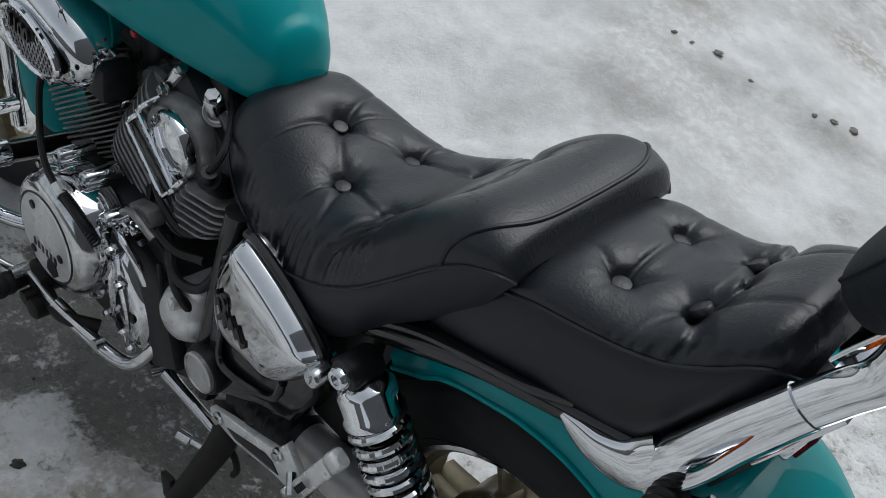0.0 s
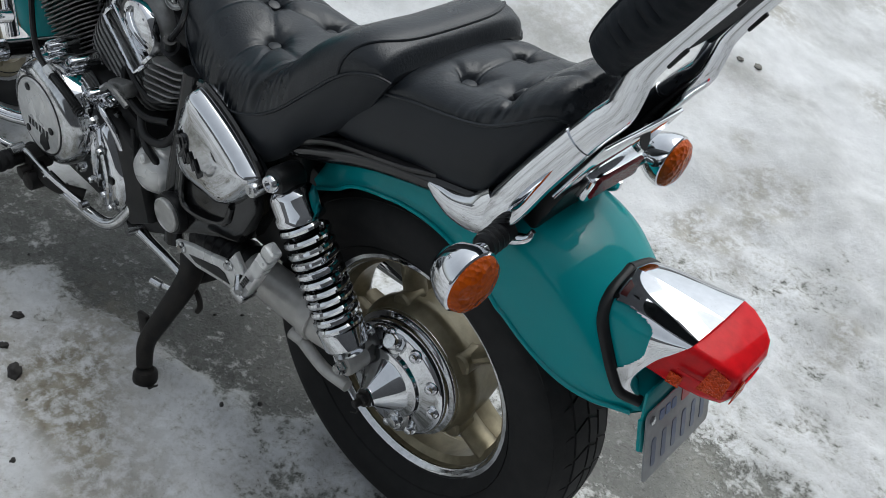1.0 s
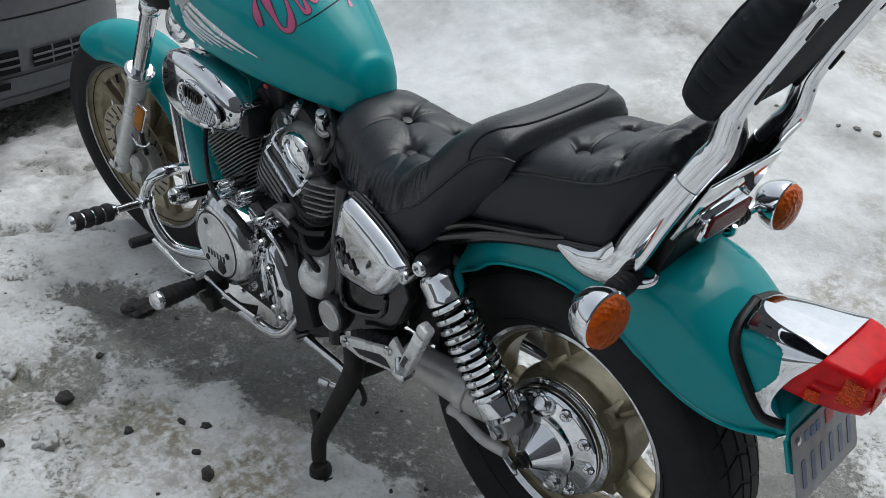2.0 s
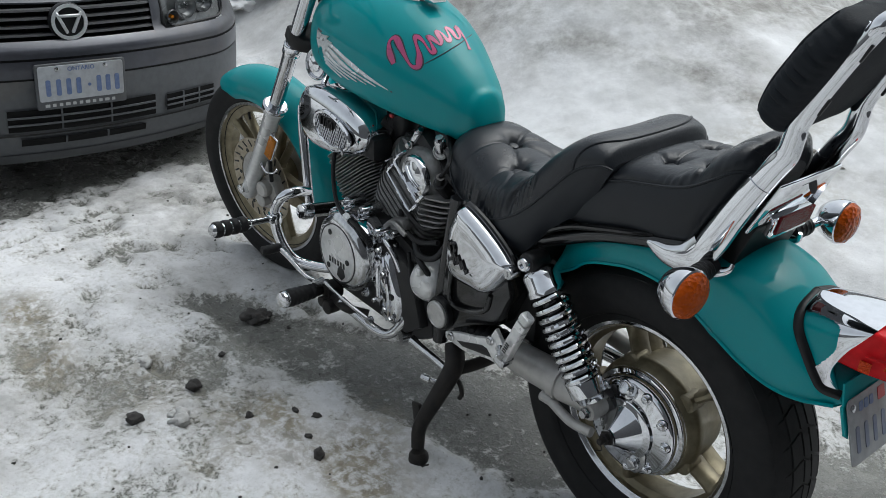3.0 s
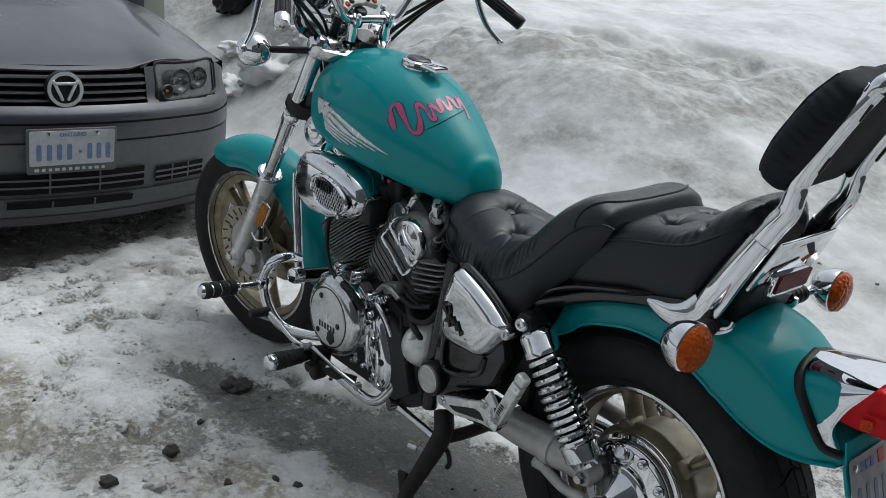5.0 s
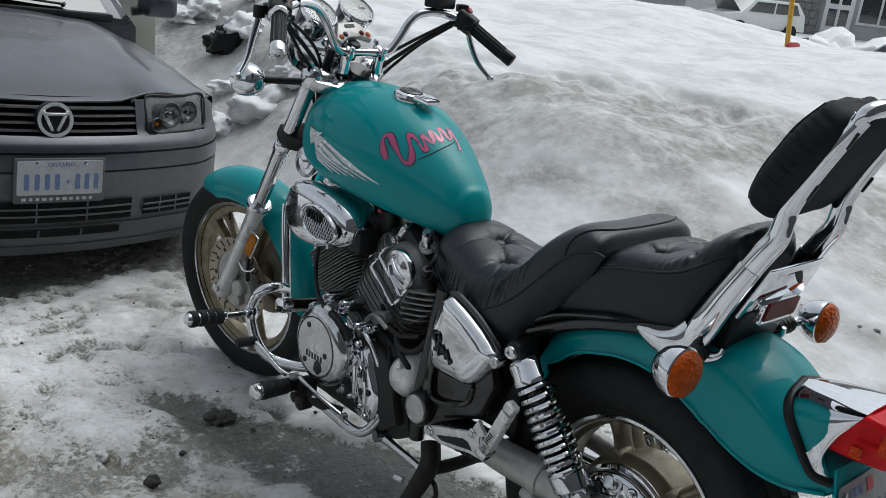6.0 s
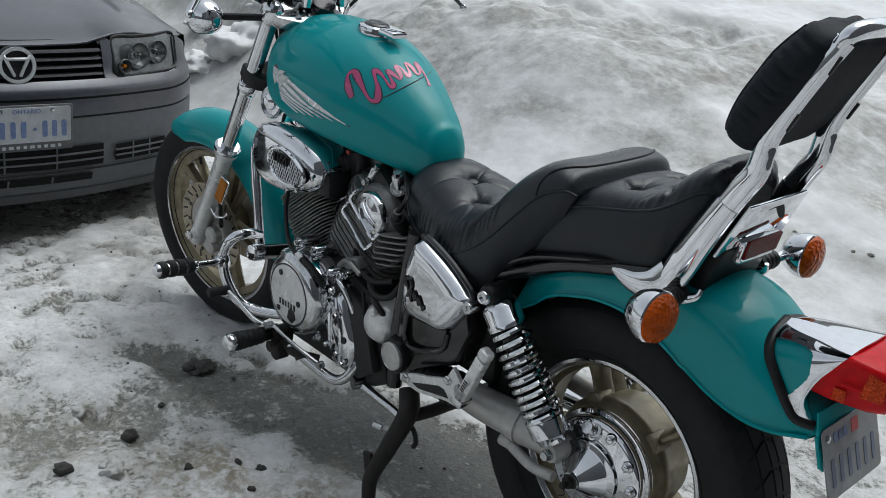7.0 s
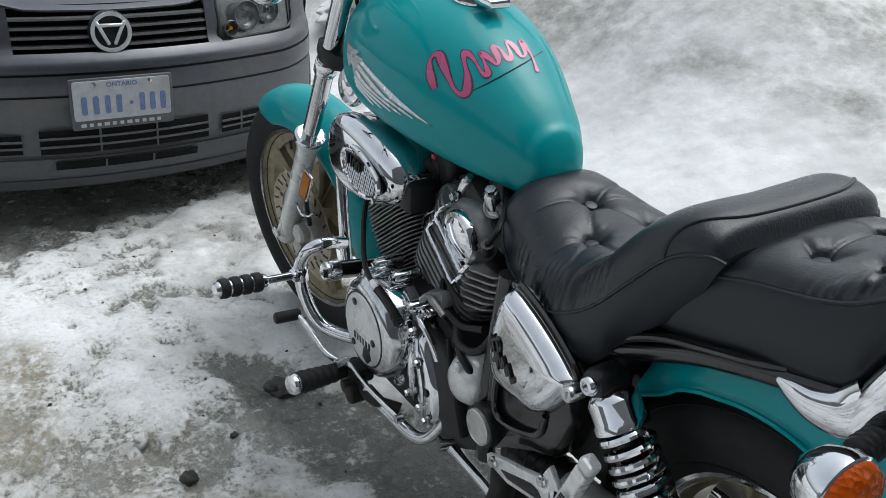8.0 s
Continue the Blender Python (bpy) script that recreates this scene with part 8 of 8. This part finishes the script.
# ---------------------------------------------------------------- stones, ice lumps and the far side of the road
def lump(name, at, size, mat, label, category, seed, group="", squash=0.6, sit=0.45):
    bm = bmesh.new()
    bmesh.ops.create_icosphere(bm, subdivisions=4 if size > 0.03 else 3, radius=1.0)
    rng = np.random.RandomState(seed)
    off = Vector(rng.rand(3) * 40)
    for v in bm.verts:
        n = noise.noise(v.co * 1.4 + off) * 0.55 + noise.noise(v.co * 3.2 + off) * 0.34 + noise.noise(v.co * 8 + off) * 0.10
        v.co = v.co * (1 + n)
    bm.transform(Matrix.Diagonal((size, size * rng.uniform(0.6, 0.9), size * squash, 1)))
    ob = new(name, mesh_of(name, bm, mat, 75))
    ob.matrix_world = pose(at[0], at[1], ground_z(*at[:2]) + size * squash * sit, 0, 0, rng.uniform(0, 360))
    return tagged(ob, label, category, group)


STONE = simple("dark_stone", (0.03, 0.028, 0.026), 0.8, 0.0, (0.07, 0.065, 0.06), 60, relief=0.8, relief_scale=120)
ICE = simple("dirty_ice", (0.55, 0.55, 0.54), 0.5, 0.0, (0.30, 0.29, 0.27), 30, relief=0.8, relief_scale=90)
CLOD = simple("frozen_dirt", (0.13, 0.12, 0.10), 0.85, 0.0, (0.24, 0.23, 0.21), 50, relief=0.8, relief_scale=120)
SNOW = simple("loose_snow", (0.78, 0.785, 0.79), 0.8, 0.0, (0.66, 0.665, 0.67), 25, relief=0.8, relief_scale=70)
# black lump added in place of a shaded hollow in the bank
lump("hollow_lump", (5.1, -1.74), 0.13, BLACK, "black lump standing in for a dark hollow in the snow bank", "plastic bag", 9, "", 0.8)
lump("stone", (1.055, 0.562), 0.020, STONE, "small black stone on the icy snow", "stone", 1, "stones", 0.9)
lump("stone", (0.628, 0.436), 0.017, STONE, "small grey stone frozen into the ice", "stone", 2, "stones", 0.9)
lump("stone", (0.86, 0.50), 0.012, STONE, "tiny dark stone on the ice", "stone", 3, "stones", 0.9)
lump("frozen_clod", (1.275, 0.252), 0.040, STONE, "dirty frozen clod lying on the wet ice", "clod", 4, "", 0.5)
lump("ice_lump", (1.24, 0.62), 0.022, ICE, "small lump of grey ice", "ice lump", 5, "ice lumps", 0.6)
for k, (x, y, r, m) in enumerate(((0.999, 0.746, 0.020, 0), (0.933, 0.655, 0.024, 1), (0.955, 0.640, 0.018, 1), (0.968, 0.662, 0.014, 1), (0.80, 0.40, 0.010, 0), (0.76, 0.36, 0.012, 0), (0.70, 0.42, 0.009, 0), (1.18, 0.42, 0.011, 0))):
    lump("ice_lump" if m else "stone", (x, y), r, ICE if m else STONE, "crumbled lump of snow and grey ice" if m else "small dark stone on the dirty snow", "ice lump" if m else "stone", 400 + k, "ice lumps" if m else "stones", 0.7)
rng = random.Random(4)
for k in range(40):
    x, y = rng.uniform(0.2, 2.2), rng.uniform(-0.1, 1.1)
    lump("pebble", (x, y), rng.uniform(0.003, 0.006), STONE, "tiny dark pebble on the snow", "pebble", 100 + k, "pebbles", 0.8)
rng = random.Random(11)
for k in range(18):
    x = rng.uniform(3.9, 6.4)
    y = -0.98 - 0.22 * (x - 2.9) - rng.uniform(0.0, 0.8)
    lump("snow_chunk", (x, y), rng.uniform(0.07, 0.20), SNOW, "broken crust of ploughed snow beside the car", "snow chunk", 200 + k, "snow chunks", rng.uniform(0.45, 0.6), 0.15)
for k, (x, y, r) in enumerate(((0.90, -1.84, 0.013), (0.84, -1.86, 0.010), (0.76, -1.90, 0.017), (0.63, -1.91, 0.009), (0.42, -1.97, 0.011), (0.37, -2.01, 0.016), (0.31, -2.05, 0.018))):
    lump("dirt_clod", (x, y), r, CLOD, "brownish clod of frozen dirt on the snow bank", "clod", 300 + k, "dirt clods", 0.32, 0.2)
lump("snow_mound", (5.1, -11.2), 0.75, SNOW, "heap of shovelled snow before the house", "snow mound", 31, "", 0.85)

# far side: house front, vans and posts beyond the bank
WALL = simple("house_siding", (0.42, 0.43, 0.43), 0.7, 0.0, (0.36, 0.37, 0.37), 6, grime=0.2)
STONEWORK = simple("stone_veneer", (0.16, 0.16, 0.155), 0.8, 0.0, (0.26, 0.255, 0.25), 9, relief=0.5, relief_scale=40)
YELLOW = simple("yellow_post", (0.6, 0.33, 0.03), 0.5)
VAN = simple("white_van_paint", (0.62, 0.63, 0.62), 0.35, 0.0, (0.55, 0.56, 0.55), 10, grime=0.3, coat=0.4)
ROOF = simple("roof_shingle", (0.09, 0.085, 0.08), 0.8, 0.0, (0.13, 0.125, 0.12), 12)


def far(px, py, pz):
    """Turns house-front coordinates (along, out, up) into the world."""
    return Matrix.Translation((20.5, -41.5, 0.1)) @ Matrix.Rotation(radians(23), 4, "Z") @ Matrix.Diagonal((-1.3, 1.3, 1.3, 1)) @ Matrix.Translation((px, py, pz))


def build_house():
    house = thing("house", "grey house front with stone base and white doors across the road", "house", kind="")
    part("wall", block((16, 0.3, 5.0), far(0.0, -0.2, 2.4), 0.02), WALL, house)
    base = part("stone_base", block((1.1, 0.12, 3.0), far(-0.85, 0.03, 1.5), 0.02), STONEWORK, house)
    for r in range(11):
        for c in range(4):
            part("stone", block((0.24 - 0.02 * ((r + c) % 2), 0.05, 0.24), far(-1.25 + 0.25 * c + 0.06 * (r % 2), 0.11, 0.2 + 0.26 * r), 0.015, 1), STONEWORK, base)
    door = part("garage_door", block((2.4, 0.08, 2.4), far(-4.0, 0.0, 1.2), 0.01), WHITE, house, "white garage door")
    for r in range(4):
        for c in range(4):
            part("door_panel", block((0.5, 0.03, 0.48), far(-4.9 + 0.6 * c, 0.055, 0.3 + 0.6 * r), 0.012, 1), WHITE, door)
    entry = part("front_door", block((1.0, 0.08, 2.2), far(0.35, 0.0, 1.15), 0.01), WHITE, house, "white glazed front door")
    for u in (0.15, 0.55):
        for v in (0.7, 1.5):
            part("pane", block((0.30, 0.02, 0.62), far(u, 0.05, v), 0.005, 1), SMOKE, entry)
    win = part("window", block((1.5, 0.08, 1.3), far(1.75, 0.0, 1.2), 0.01), WHITE, house, "white framed window")
    for u in (1.40, 2.10):
        part("pane", block((0.62, 0.02, 1.12), far(u, 0.05, 1.2), 0.004, 1), SMOKE, win)
    part("roof", loft([[tuple(far(-6.3, 0.6, 4.8) @ Vector()), tuple(far(-6.3, -5, 7.5) @ Vector()), tuple(far(-6.3, -5, 7.3) @ Vector()), tuple(far(-6.3, 0.6, 4.6) @ Vector())], [tuple(far(6.3, 0.6, 4.8) @ Vector()), tuple(far(6.3, -5, 7.5) @ Vector()), tuple(far(6.3, -5, 7.3) @ Vector()), tuple(far(6.3, 0.6, 4.6) @ Vector())]]), ROOF, house)


build_house()
post = thing("snow_shovel", "snow shovel with yellow shaft and red blade stuck in snow", "shovel", (3.2, -6.2, 0.67))
part("shaft", lathe([(0.022, 0), (0.022, 1.35), (0.016, 1.38)], (0, 0, 0), (0.12, 0, 1), 14), YELLOW, post)
part("blade", slab(rounded(0.20, 0.42, 0.05), 0.03, Matrix.Translation((-0.03, 0, 0.16)) @ Matrix.Rotation(radians(85), 4, "Z") @ Matrix.Rotation(radians(90), 4, "X"), 0.015), RED_PLASTIC, post)


def far_car(name, m, paint, label):
    ob = thing(name, label, "car")
    prof = [(-2.2, 0.35), (-2.15, 0.85), (-1.3, 0.98), (-0.7, 1.52), (1.6, 1.55), (2.1, 1.05), (2.2, 0.4)]
    part("body", slab(prof, 1.7, m @ Matrix.Translation((0, 0.85, 0)) @ Matrix(((1, 0, 0, 0), (0, 0, -1, 0), (0, 1, 0, 0), (0, 0, 0, 1))), 0.06), paint, ob)
    for y in (0.86, -0.86):
        part("side_glass", slab([(-0.95, 1.02), (-0.58, 1.42), (0.35, 1.44), (0.35, 1.02)], 0.02, m @ Matrix.Translation((0, y + 0.01, 0)) @ Matrix(((1, 0, 0, 0), (0, 0, -1, 0), (0, 1, 0, 0), (0, 0, 0, 1)))), SMOKE, ob)
        part("side_glass", slab([(0.45, 1.02), (0.45, 1.44), (1.5, 1.45), (1.75, 1.05)], 0.02, m @ Matrix.Translation((0, y + 0.01, 0)) @ Matrix(((1, 0, 0, 0), (0, 0, -1, 0), (0, 1, 0, 0), (0, 0, 0, 1)))), SMOKE, ob)
        for x in (-1.35, 1.35):
            part("wheel", lathe([(0.32, -0.1), (0.32, 0.1)], tuple(m @ Vector((x, y, 0.32))), tuple(m.to_3x3() @ Vector((0, 1, 0))), 24), RUBBER, ob)
    part("front_glass", slab([(-0.72, 0.0), (0.72, 0.0), (0.60, 0.62), (-0.60, 0.62)], 0.02, m @ Matrix.Translation((-1.28, 0, 1.0)) @ Matrix.Rotation(radians(-42), 4, "Y") @ Matrix(((0, 0, -1, 0), (-1, 0, 0, 0), (0, 1, 0, 0), (0, 0, 0, 1)))), SMOKE, ob)
    return ob


far_car("estate_car", Matrix.Translation((19.9, -33.8, -0.1)) @ Matrix.Rotation(radians(252), 4, "Z"), VAN, "white estate car parked behind the snow bank")
far_car("dark_car", Matrix.Translation((3.6, -10.9, -0.5)) @ Matrix.Rotation(radians(199), 4, "Z"), CAR_PAINT, "dark car half hidden behind the snow")
# grey utility cabinet standing behind the car
cab = thing("utility_cabinet", "grey-green utility cabinet standing in the snow bank", "cabinet", (5.0, -0.86, 0.0))
CABINET = simple("cabinet_paint", (0.26, 0.27, 0.24), 0.6, 0.0, (0.22, 0.23, 0.20), 8, grime=0.3)
part("cabinet_body", block((0.5, 0.42, 0.95), Matrix.Translation((0, 0, 0.475)), 0.015), CABINET, cab)
part("cabinet_lid", block((0.54, 0.46, 0.04), Matrix.Translation((0, 0, 0.96)), 0.012), CABINET, cab)


# plain unseen walls, added behind the camera to darken reflections and the tail
RENDER = simple("dark_render", (0.085, 0.085, 0.09), 0.8, 0.0, (0.13, 0.13, 0.135), 8, relief=0.4, relief_scale=30)
for name, size, at in (("unseen_wall_west", (0.3, 14.0, 6.4), (-3.1, 1.0, 3.2)), ("unseen_wall_south", (9.5, 0.3, 2.2), (0.5, 9.0, 1.1))):
    ob = new(name, mesh_of(name, block(size, None, 0.02), RENDER))
    ob.location = at
    tagged(ob, "plain dark grey wall added out of view to darken reflections", "wall", kind="structure")
